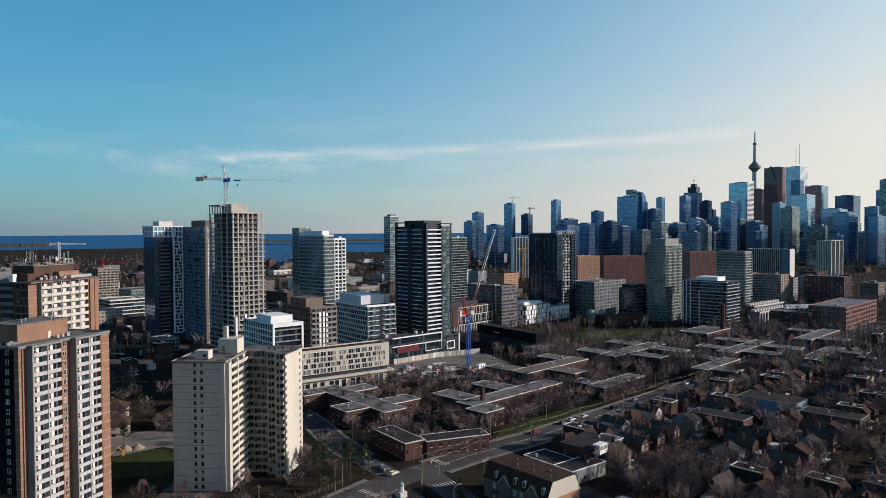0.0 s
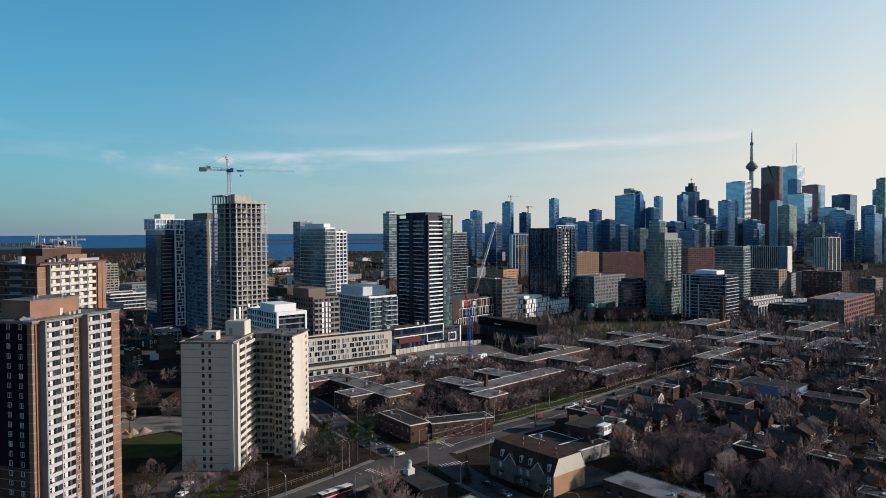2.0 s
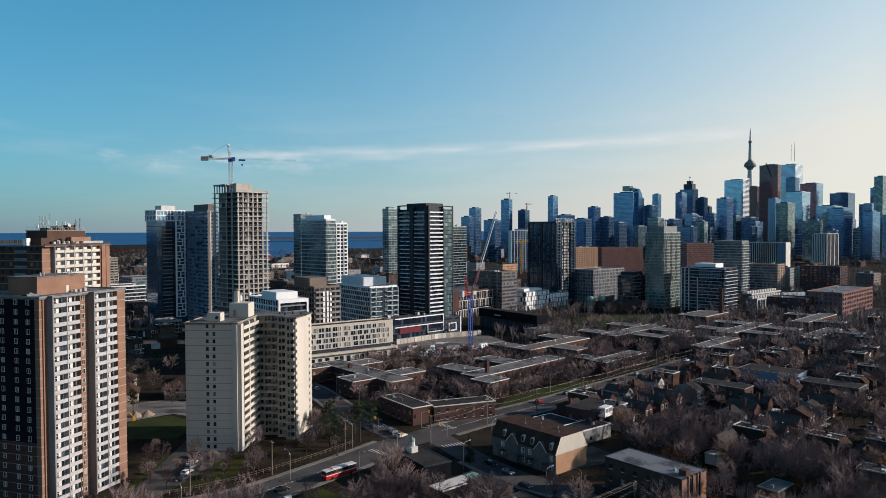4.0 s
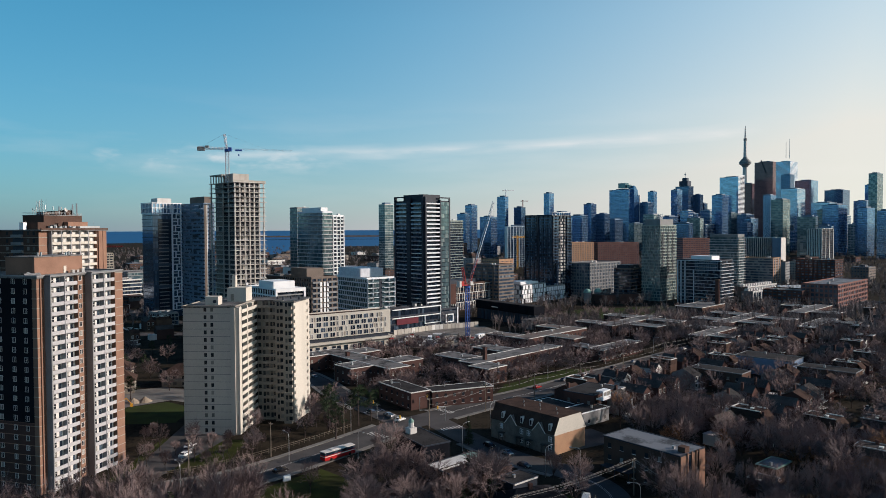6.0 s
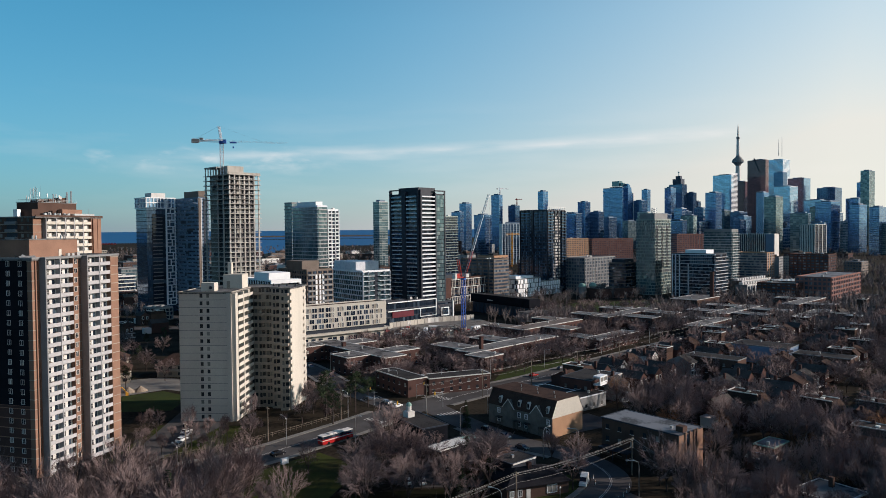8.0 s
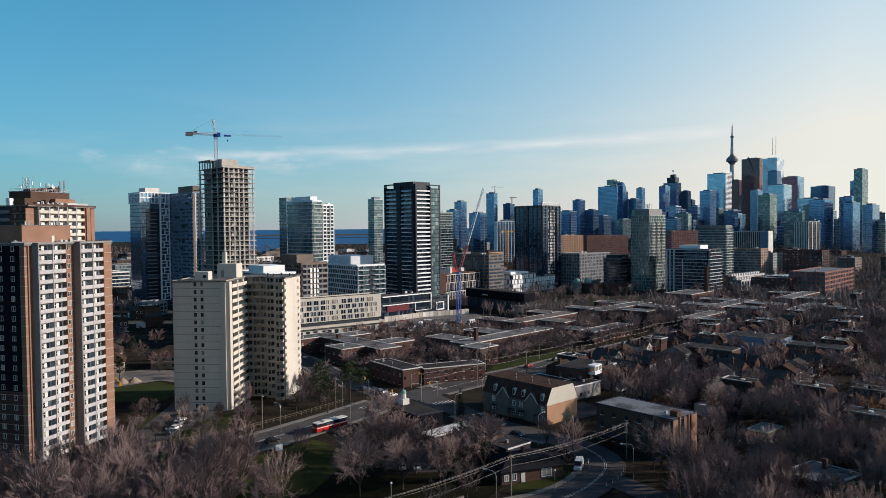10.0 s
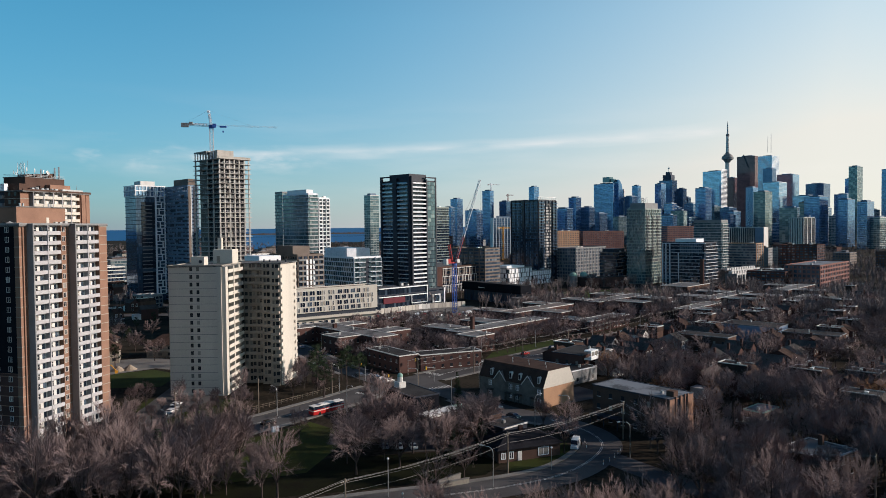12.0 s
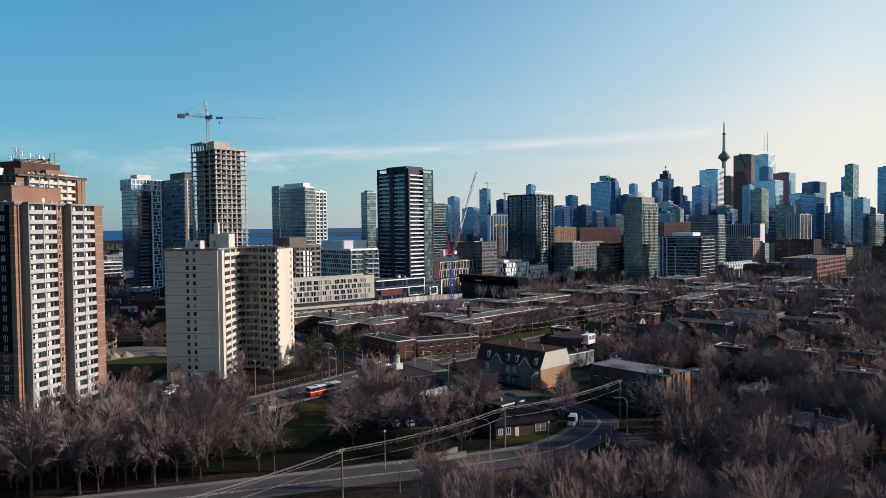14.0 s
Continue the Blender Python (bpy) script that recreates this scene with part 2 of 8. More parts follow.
STEEL_YELLOW = surf("yellow_machine_paint", (0.55, 0.27, 0.03), (0.40, 0.19, 0.03), 2, 0.5, bump=0.05)
WOOD_POLE = surf("weathered_pole_wood", (0.20, 0.165, 0.13), (0.13, 0.105, 0.085), 1.5, 0.95, bump=0.4, fine=0.1)
WIRE = surf("power_cable", (0.2, 0.195, 0.19), (0.2, 0.2, 0.2), 3, 0.5, bump=0)
BARK = surf("grey_brown_bark", (0.075, 0.058, 0.053), (0.035, 0.027, 0.025), 1.2, 0.95, bump=0.5, fine=0.15)
TWIG = surf("bare_twigs", (0.2, 0.15, 0.147), (0.034, 0.0255, 0.0265), 5, 0.9, bump=0, island=0.8)
TWIG_RUST = surf("rust_brown_twigs", (0.19, 0.10, 0.055), (0.12, 0.065, 0.04), 4, 0.9, bump=0, island=0.5)
NEEDLE = surf("conifer_needles", (0.035, 0.05, 0.028), (0.018, 0.028, 0.016), 1.5, 0.9, bump=0, island=0.5)
# far twigs: distance haze put into a lighter grey-brown
TWIG_HAZED = surf("hazed_grey_brown_far_twigs", (0.20, 0.165, 0.16), (0.055, 0.046, 0.048), 9, 0.9, bump=0, island=0.7)
ASPHALT = surf("worn_asphalt", (0.098, 0.093, 0.092), (0.055, 0.052, 0.053), 9, 0.9, bump=0.2, fine=0.3, spread=0.4)
WALKWAY = surf("concrete_pavement", (0.21, 0.20, 0.185), (0.14, 0.133, 0.125), 5, 0.9, bump=0.15)
PAINT = surf("road_paint", (0.62, 0.61, 0.58), (0.42, 0.41, 0.39), 2, 0.8, bump=0.05)
LAWN = surf("winter_lawn", (0.046, 0.056, 0.016), (0.028, 0.027, 0.014), 9, 0.95, bump=0.4, fine=0.5, spread=0.6)
LAWN_GREEN = surf("green_lawn", (0.044, 0.06, 0.02), (0.032, 0.038, 0.018), 8, 0.95, bump=0.4, fine=0.5, spread=0.5)
SITE = surf("dusty_site_gravel", (0.21, 0.195, 0.18), (0.075, 0.07, 0.066), 5, 0.95, bump=0.4, fine=0.9, spread=0.9)
DIRT = surf("trodden_earth", (0.33, 0.27, 0.21), (0.22, 0.18, 0.14), 6, 0.95, bump=0.4, fine=0.6, spread=0.8)
RED_PAINT = surf("red_vehicle_paint", (0.40, 0.02, 0.02), (0.33, 0.018, 0.018), 2, 0.3, bump=0)
CAR_PAINTS = [surf("car_paint_" + k, c, None, 3, 0.25, mt, bump=0) for k, c, mt in (("white", (0.75, 0.75, 0.74), 0.0), ("silver", (0.42, 0.43, 0.45), 0.6), ("black", (0.015, 0.015, 0.018), 0.0), ("grey", (0.10, 0.105, 0.115), 0.4), ("red", (0.30, 0.02, 0.02), 0.0), ("blue", (0.03, 0.07, 0.19), 0.2))]
RUBBER = surf("tyre_rubber", (0.02, 0.02, 0.02), (0.012, 0.012, 0.012), 1, 0.9, bump=0)
COPPER_GREEN = surf("verdigris_copper", (0.22, 0.36, 0.31), (0.15, 0.26, 0.22), 1.5, 0.7, bump=0.1)
LAMP_GLASS = surf("lamp_glass", (0.7, 0.7, 0.66), (0.6, 0.6, 0.57), 1, 0.3, bump=0)
SIGNAL = surf("yellow_signal_paint", (0.65, 0.38, 0.03), (0.5, 0.3, 0.03), 1, 0.5, bump=0)

PANE = glazing("window_glass", (0.018, 0.021, 0.026), (0.28, 0.27, 0.245), 0.0, 0.08, 0.35)
# far panes: bluish sky reflection put into a paler base colour
PANE_FAR = glazing("sky_tinted_far_window_glass", (0.045, 0.07, 0.105), (0.30, 0.34, 0.38), 0.35, 0.08, 0.35)
PANE_BLUE = glazing("blue_curtain_glass", (0.07, 0.12, 0.19), (0.22, 0.31, 0.40), 0.65, 0.07, 0.3)
PANE_TEAL = glazing("teal_curtain_glass", (0.07, 0.12, 0.14), (0.30, 0.37, 0.38), 0.45, 0.08, 0.4)
# dark glass, its navy partly painted-in distant air
PANE_DARK = glazing("hazed_dark_tinted_glass", (0.012, 0.02, 0.034), (0.10, 0.14, 0.19), 0.3, 0.06, 0.3)
PANE_SKY = glazing("mirror_blue_glass", (0.22, 0.34, 0.48), (0.27, 0.40, 0.53), 0.9, 0.08, 0.4)
# downtown glass: haze of the distance is part of this blue
PANE_CITY = glazing("hazed_blue_city_glass", (0.085, 0.18, 0.33), (0.17, 0.31, 0.47), 0.8, 0.12, 0.4)
PANE_CITY_DARK = glazing("hazed_slate_city_glass", (0.05, 0.105, 0.19), (0.11, 0.19, 0.30), 0.7, 0.12, 0.3)
PANE_BRONZE = glazing("bronze_glass", (0.11, 0.055, 0.062), (0.14, 0.075, 0.082), 0.35, 0.12, 0.4)


# ---- mesh helpers ----
class Shape:
    """Collects faces for one mesh."""

    def __init__(self):
        self.v, self.f, self.m = [], [], []

    def box(self, x0, y0, z0, x1, y1, z1, m=0):
        k = len(self.v)
        self.v += [(x, y, z) for z in (z0, z1) for y in (y0, y1) for x in (x0, x1)]
        self.f += [(k + a, k + b, k + c, k + d) for a, b, c, d in ((0, 2, 3, 1), (4, 5, 7, 6), (0, 1, 5, 4), (2, 6, 7, 3), (0, 4, 6, 2), (1, 3, 7, 5))]
        self.m += [m] * 6
        return self

    def face(self, *pts, m=0):
        k = len(self.v)
        self.v += [tuple(p) for p in pts]
        self.f.append(tuple(range(k, k + len(pts))))
        self.m.append(m)
        return self

    def tube(self, p, q, r0, r1, n=6, m=0, cap=False):
        p, q = Vector(p), Vector(q)
        w = (q - p).normalized()
        a = w.orthogonal().normalized()
        b = w.cross(a)
        k = len(self.v)
        for c, r in ((p, r0), (q, r1)):
            self.v += [tuple(c + r * (math.cos(2 * math.pi * i / n) * a + math.sin(2 * math.pi * i / n) * b)) for i in range(n)]
        self.f += [(k + i, k + (i + 1) % n, k + n + (i + 1) % n, k + n + i) for i in range(n)]
        self.m += [m] * n
        if cap:
            self.f += [tuple(range(k + n - 1, k - 1, -1)), tuple(range(k + n, k + 2 * n))]
            self.m += [m] * 2
        return self

    def prism(self, pts, z0, z1, m=0):
        """An upright prism over a counter-clockwise outline."""
        k, n = len(self.v), len(pts)
        self.v += [(x, y, z0) for x, y in pts] + [(x, y, z1) for x, y in pts]
        self.f += [tuple(range(k + n - 1, k - 1, -1)), tuple(range(k + n, k + 2 * n))]
        self.f += [(k + i, k + (i + 1) % n, k + n + (i + 1) % n, k + n + i) for i in range(n)]
        self.m += [m] * (n + 2)
        return self

    def mesh(self, name, *mats):
        me = bpy.data.meshes.new(name)
        me.from_pydata(self.v, [], self.f)
        for mt in mats:
            me.materials.append(mt)
        me.polygons.foreach_set("material_index", self.m)
        me.update()
        return me


def part(name, shape, mats, parent=None, label="", at=None):
    """One mesh object under a thing or a part; shape may be a finished mesh, to be shared."""
    me = shape if isinstance(shape, bpy.types.Mesh) else shape.mesh(name, *(mats if isinstance(mats, (list, tuple)) else [mats]))
    ob = new(name, me)
    ob.parent = parent
    if at is not None:
        ob.matrix_basis = at if isinstance(at, Matrix) else Matrix.Translation(at)
    if label:
        ob["label"] = label
    return ob


def thing(name, label, category, m, group="", kind=""):
    ob = new(name)
    ob.matrix_basis = m
    return tagged(ob, label, category, group, kind)


def ground_z(x, y):
    r = math.hypot(x, y)
    return 66.0 * (max(0.0, r - 1500.0) / 3450.0) ** 1.6


taken = []      # footprints: centre x, y and radius


def claim(x, y, r):
    taken.append((x, y, r))


def is_free(x, y, r):
    return all((x - a) ** 2 + (y - b) ** 2 > (r + c) ** 2 for a, b, c in taken)

# ---- ground, water, roads ----
ground = Shape()
rings = [0, 40, 80, 120, 160, 200, 260, 330, 420, 520, 640, 780, 950, 1150, 1400, 1700, 2000, 2300, 2600, 2900, 3200, 3500, 3800, 4100, 4400, 4700, 4960]
N_SPOKES = 96
for r in rings:
    for i in range(N_SPOKES):
        x, y = r * math.cos(2 * math.pi * i / N_SPOKES), r * math.sin(2 * math.pi * i / N_SPOKES)
        ground.v.append((x, y, ground_z(x, y)))
for k in range(len(rings) - 1):
    for i in range(N_SPOKES):
        j = (i + 1) % N_SPOKES
        ground.f.append((k * N_SPOKES + i, (k + 1) * N_SPOKES + i, (k + 1) * N_SPOKES + j, k * N_SPOKES + j))
        ground.m.append(0)
GROUND = surf("leaf_litter_and_grass", (0.036, 0.029, 0.021), (0.011, 0.0095, 0.0075), 12, 0.95, bump=0.5, fine=1.2, spread=0.7, tight=0.07)
tagged(part("ground", ground, GROUND), "brown leaf-strewn city ground with worn grass", "ground", kind="structure")

WATER = bpy.data.materials.new("lake_water")
WATER.use_nodes = True
wb, wnn, wll = WATER.node_tree.nodes["Principled BSDF"], WATER.node_tree.nodes, WATER.node_tree.links
wb.inputs["Base Color"].default_value, wb.inputs["Roughness"].default_value, wb.inputs["Specular IOR Level"].default_value = (0.015, 0.105, 0.25, 1), 0.6, 0.12
wno, wbp = wnn.new("ShaderNodeTexNoise"), wnn.new("ShaderNodeBump")
wno.inputs["Scale"].default_value = 0.05
wbp.inputs["Strength"].default_value = 0.3
wll.new(wno.outputs["Fac"], wbp.inputs["Height"])
wll.new(wbp.outputs["Normal"], wb.inputs["Normal"])


def sheet(name, ring0, ring1, az0, az1, lift, steps=24, rsteps=10, wobble=0.0):
    """Part of the ground's shell between two distances and two bearings (degrees right of +y), raised a little."""
    s = Shape()
    for k in range(rsteps + 1):
        for i in range(steps + 1):
            az = radians(az0 + (az1 - az0) * i / steps)
            r = ring0 + (ring1 - ring0) * k / rsteps
            if k == 0 and wobble:
                r += wobble * (noise.noise((az * 14, ring0, 0)) + 0.5 * noise.noise((az * 40, ring0, 1)))
            x, y = r * math.sin(az), r * math.cos(az)
            s.v.append((x, y, ground_z(x, y) + lift))
    for k in range(rsteps):
        for i in range(steps):
            a = k * (steps + 1) + i
            s.f.append((a, a + 1, a + steps + 2, a + steps + 1))
            s.m.append(0)
    return s


tagged(part("lake", sheet("lake", 3150, 4955, -80, -19, 0.5, 40, 14, 70), WATER), "deep blue lake reaching to the horizon", "lake", kind="structure")
tagged(part("lake", sheet("lake", 3420, 4955, -19, 32, 0.5, 40, 12, 0), WATER), "deep blue lake reaching to the horizon", "lake", kind="structure")
tagged(part("harbour", sheet("harbour", 1990, 3350, -15.5, -10.5, 0.6, 12, 10, 60), WATER), "blue harbour water behind the city", "water", kind="structure")
tagged(part("harbour", sheet("harbour", 2600, 3350, -10.5, -2.5, 0.6, 16, 6, 60), WATER), "blue harbour water behind the docks", "water", kind="structure")
SPIT = surf("far_bare_woods", (0.115, 0.085, 0.065), (0.07, 0.055, 0.045), 40, 0.95, bump=0, fine=8)
for r0, r1, a0, a1 in ((3400, 3800, -36, -28.4), (3720, 3880, -20.5, 3)):
    s = Shape()
    for i in range(160):
        az = radians(a0 + (a1 - a0) * i / 159)
        taper = min(1, i / 25, (159 - i) / 25)
        rm, hw = (r0 + r1) / 2, (r1 - r0) / 2 * taper
        h = (4 + 5 * abs(noise.noise((i * 0.35, r0, 2)))) * taper
        for r, z in ((rm - hw, 0), (rm - hw * 0.6, h), (rm + hw * 0.6, h * 0.9), (rm + hw, 0)):
            x, y = r * math.sin(az), r * math.cos(az)
            s.v.append((x, y, ground_z(x, y) + z))
        if i:
            for q in range(3):
                a = (i - 1) * 4 + q
                s.f.append((a, a + 4, a + 5, a + 1))
                s.m.append(0)
    tagged(part("wooded_spit", s, SPIT), "low spit of bare brown woodland in the lake", "spit", kind="stuff")


def ribbon(pts, width, z, thick=0.0, off=0.0):
    """A strip of given width along a smoothed line; off shifts it to the right."""
    fine_pts = []
    P = [Vector(p) for p in pts]
    for i in range(len(P) - 1):
        a, b, c, d_ = P[max(0, i - 1)], P[i], P[i + 1], P[min(len(P) - 1, i + 2)]
        for k in range(6):
            u = k / 6
            fine_pts.append(0.5 * ((2 * b) + (c - a) * u + (2 * a - 5 * b + 4 * c - d_) * u * u + (3 * b - a - 3 * c + d_) * u ** 3))
    fine_pts.append(P[-1])
    s = Shape()
    for i, p in enumerate(fine_pts):
        w = (fine_pts[min(i + 1, len(fine_pts) - 1)] - fine_pts[max(i - 1, 0)]).normalized()
        side = Vector((w.y, -w.x))
        c = p + side * off
        for q in (-1, 1):
            e = c + side * q * width / 2
            s.v += [(e.x, e.y, z), (e.x, e.y, z - thick - 0.02)]
    for i in range(len(fine_pts) - 1):
        a = i * 4
        s.f += [(a, a + 2, a + 6, a + 4), (a + 1, a, a + 4, a + 5), (a + 2, a + 3, a + 7, a + 6)]
        s.m += [0, 0, 0]
    return s, fine_pts


MAIN = [(-190, 128), (-150, 150), (-110, 174), (-85, 186), (-62, 199), (-40, 224), (-22, 248), (-4, 266), (15, 284), (38, 303), (62, 326), (90, 353), (120, 382), (200, 460), (300, 556), (420, 670)]
CROSS = [(-18, 255), (-34, 278), (-48.6, 303), (-62, 330), (-76, 350), (-100, 366), (-136, 380)]
SIDE = [(-6, 258), (7, 233), (20, 214), (32, 203), (40, 190), (40, 176), (28, 159), (10, 149.5), (-20, 141.5), (-56, 131.5), (-120, 116), (-200, 92)]
RAMP = [(40, 168), (58, 142), (90, 130), (140, 142), (220, 170)]
LEFT_ST = [(-300, 520), (-230, 486), (-136, 486), (-100, 492)]
LEFT_AV = [(-136, 486), (-200, 540), (-262, 600), (-330, 690), (-430, 820)]
road_lines = []
road_level = 0.05
for line, w, lab in ((MAIN, 13.5, "wide grey asphalt street crossing the neighbourhood"), (CROSS, 9.5, "grey asphalt cross street between brick blocks"), (SIDE, 10.5, "grey asphalt side road curving past a bungalow"), (RAMP, 8, "grey asphalt road behind bare trees"), (LEFT_ST, 14, "grey asphalt street with lane marks"), (LEFT_AV, 12, "grey asphalt avenue between towers")):
    s, fine_pts = ribbon(line, w, road_level)
    road_level += 0.006
    tagged(part("road", s, ASPHALT), lab, "road", kind="structure")
    road_lines.append((fine_pts, w))


def near_road(x, y, gap):
    return any((p.x - x) ** 2 + (p.y - y) ** 2 < (w / 2 + gap) ** 2 for pts, w in road_lines for p in pts)


def pavement_strip(line, off, width=2.0):
    s, _ = ribbon(line, width, 0.15, 0.15, off)
    tagged(part("pavement", s, WALKWAY), "pale concrete pavement with kerb", "pavement", kind="structure")


pavement_strip(MAIN[:7], 8.0)
pavement_strip(MAIN[:7], -8.0)
pavement_strip(MAIN[7:], 8.0)
pavement_strip(MAIN[7:], -8.0)
pavement_strip(CROSS[1:], 6.0, 1.8)
pavement_strip(CROSS[1:], -6.0, 1.8)
pavement_strip(SIDE[1:4], 6.3, 1.8)
pavement_strip(SIDE[4:], 6.2, 1.6)
for line, lab in ((MAIN[7:], 0), (MAIN[:6], 0), (SIDE[3:], 0)):
    _, fp = ribbon(line, 1, 0)
    s = Shape()
    for i in range(0, len(fp) - 1, 1):
        a, b = fp[i], fp[i + 1]
        w = (b - a).normalized()
        side = Vector((w.y, -w.x)) * 0.12
        for q in (-0.22, 0.22):
            o = Vector((w.y, -w.x)) * q
            s.face((*(a + o - side * 0.5), 0.1), (*(a + o + side * 0.5), 0.1), (*(b + o + side * 0.5), 0.1), (*(b + o - side * 0.5), 0.1))
    tagged(part("lane_line", s, PAINT), "worn painted double centre line", "road marking", kind="structure")
# zebra bars at the crossing
for (cx, cy), ang in (((-2, 272), 45), ((-26, 240), 50), ((-30, 272), 122), ((0, 248), -60)):
    for k in range(7):
        s = Shape().box(-1.4, -0.25, 0, 1.4, 0.25, 0.004)
        tagged(part("crossing_bar", s, PAINT, None, at=pose(cx + (k - 3) * 1.3 * -math.sin(radians(ang)), cy + (k - 3) * 1.3 * math.cos(radians(ang)), 0.115, 0, 0, ang)), "worn white painted crossing bar on asphalt", "road marking", "crossing bars", "structure")


def patch(name, pts, mat, z, label, cat):
    s = Shape().prism(pts, z - 0.3, z)
    return tagged(part(name, s, mat), label, cat, kind="structure")


patch("lawn", [(-66, 172), (-52, 156), (-34, 162), (-26, 192), (-40, 206), (-58, 186)], LAWN, 0.035, "patchy green winter lawn beside the street", "lawn")
# this dark sheet carries the tree shade in its colour
patch("lawn", [(-70, 142), (-20, 150), (8, 158), (13, 166), (4, 176), (-30, 172), (-50, 158), (-66, 168), (-96, 160), (-100, 136)], SHADE_LAWN, 0.03, "leaf-strewn lawn darkened in colour for the shade of street trees", "lawn")
patch("lawn", [(14, 160), (26, 164), (33, 174), (31, 184), (14, 172)], LAWN, 0.04, "small lawn in front of the bungalow", "lawn")
patch("lawn", [(-135, 255), (-103, 258), (-104, 280), (-118, 290), (-140, 275)], LAWN_GREEN, 0.035, "bright green lawn behind the towers", "lawn")
patch("yard", [(-175, 262), (-137, 277), (-118, 293), (-100, 284), (-98, 306), (-130, 318), (-180, 296)], WALKWAY, 0.03, "pale paved yard behind the towers", "yard")
patch("lawn", [(-37, 302), (-26, 288), (-18, 296), (-28, 314), (-44, 314)], LAWN_GREEN, 0.035, "green corner lawn by a brick block", "lawn")
patch("lawn", [(20, 298), (34, 309), (78, 352), (60, 352), (26, 318)], LAWN_GREEN, 0.035, "strip of green lawn along the street", "lawn")
patch("park_lawn", [(85, 535), (150, 560), (240, 600), (232, 640), (130, 620), (80, 585)], LAWN_GREEN, 0.05, "green park lawn among bare young trees", "lawn")
patch("building_site", [(-30, 416), (20, 428), (46, 468), (30, 512), (-4, 504), (-40, 472)], SITE, 0.06, "grey dusty building site ground", "building site")
patch("yard", [(-100, 196), (-70, 214), (-70, 236), (-100, 238)], LAWN, 0.03, "worn lawn before the cream tower", "lawn")
patch("car_park", [(30, 236), (40, 222), (58, 232), (50, 246)], ASPHALT, 0.05, "small asphalt car park", "car park")
patch("car_park", [(-96, 200), (-88, 194), (-78, 236), (-88, 262), (-99, 262)], ASPHALT, 0.055, "asphalt parking lane beside the tower", "car park")
patch("car_park", [(-12, 176), (6, 176), (14, 190), (-8, 196)], ASPHALT, 0.05, "shaded asphalt car park", "car park")

# ---- buildings ----
def pane_ring(LR, LL, z0, z1, width, inset=0.0, gap=0.1, faces="RLBF"):
    """Single panes round a rectangular plan, each a little sheet of its own."""
    s = Shape()
    for side, length in (("R", LR), ("L", LL), ("B", LR), ("F", LL)):
        if side not in faces:
            continue
        n = max(1, round(length / width))
        for i in range(n):
            a, b = length * i / n + gap / 2, length * (i + 1) / n - gap / 2
            if side == "R":
                q = ((a, inset), (b, inset))
            elif side == "L":
                q = ((inset, b), (inset, a))
            elif side == "B":
                q = ((b, LL - inset), (a, LL - inset))
            else:
                q = ((LR - inset, a), (LR - inset, b))
            s.face((*q[0], z0), (*q[1], z0), (*q[1], z1), (*q[0], z1))
    return s


def roof_top(t, LR, LL, H, wall, roof, pent=None, parapet=0.9, units=2, seed=0):
    s = Shape()
    w = 0.4
    s.box(0, 0, H, LR, w, H + parapet).box(0, LL - w, H, LR, LL, H + parapet).box(0, w, H, w, LL - w, H + parapet).box(LR - w, w, H, LR, LL - w, H + parapet)
    part("parapet", s, wall, t)
    part("roof", Shape().box(w, w, H - 0.2, LR - w, LL - w, H + 0.12), roof, t)
    rnd = random.Random(seed)
    if pent:
        x0, x1, y0, y1, h, pm = pent
        part("penthouse", Shape().box(LR * x0, LL * y0, H + 0.1, LR * x1, LL * y1, H + h), pm, t)
    for _ in range(units):
        x, y, a, b, h = rnd.uniform(0.1, 0.8) * LR, rnd.uniform(0.1, 0.8) * LL, rnd.uniform(1.2, 3), rnd.uniform(1.2, 3), rnd.uniform(1, 2)
        u = Shape().box(x, y, H + 0.1, x + a, y + b, H + 0.1 + h)
        u.box(x + 0.2, y + 0.2, H + 0.1 + h, x + a - 0.2, y + b - 0.2, H + 0.25 + h)
        part("roof_unit", u, METAL, t)


def stack(t, name, me, places):
    """One mesh of many small alike pieces, set at the given places."""
    s = Shape()
    for dx, dy, dz in places:
        o = len(s.v)
        s.v += [(v.co.x + dx, v.co.y + dy, v.co.z + dz) for v in me.vertices]
        s.f += [tuple(o + i for i in f.vertices) for f in me.polygons]
        s.m += [0] * len(me.polygons)
    return tagged(part(name, s, me.materials[0], t), kind="stuff")


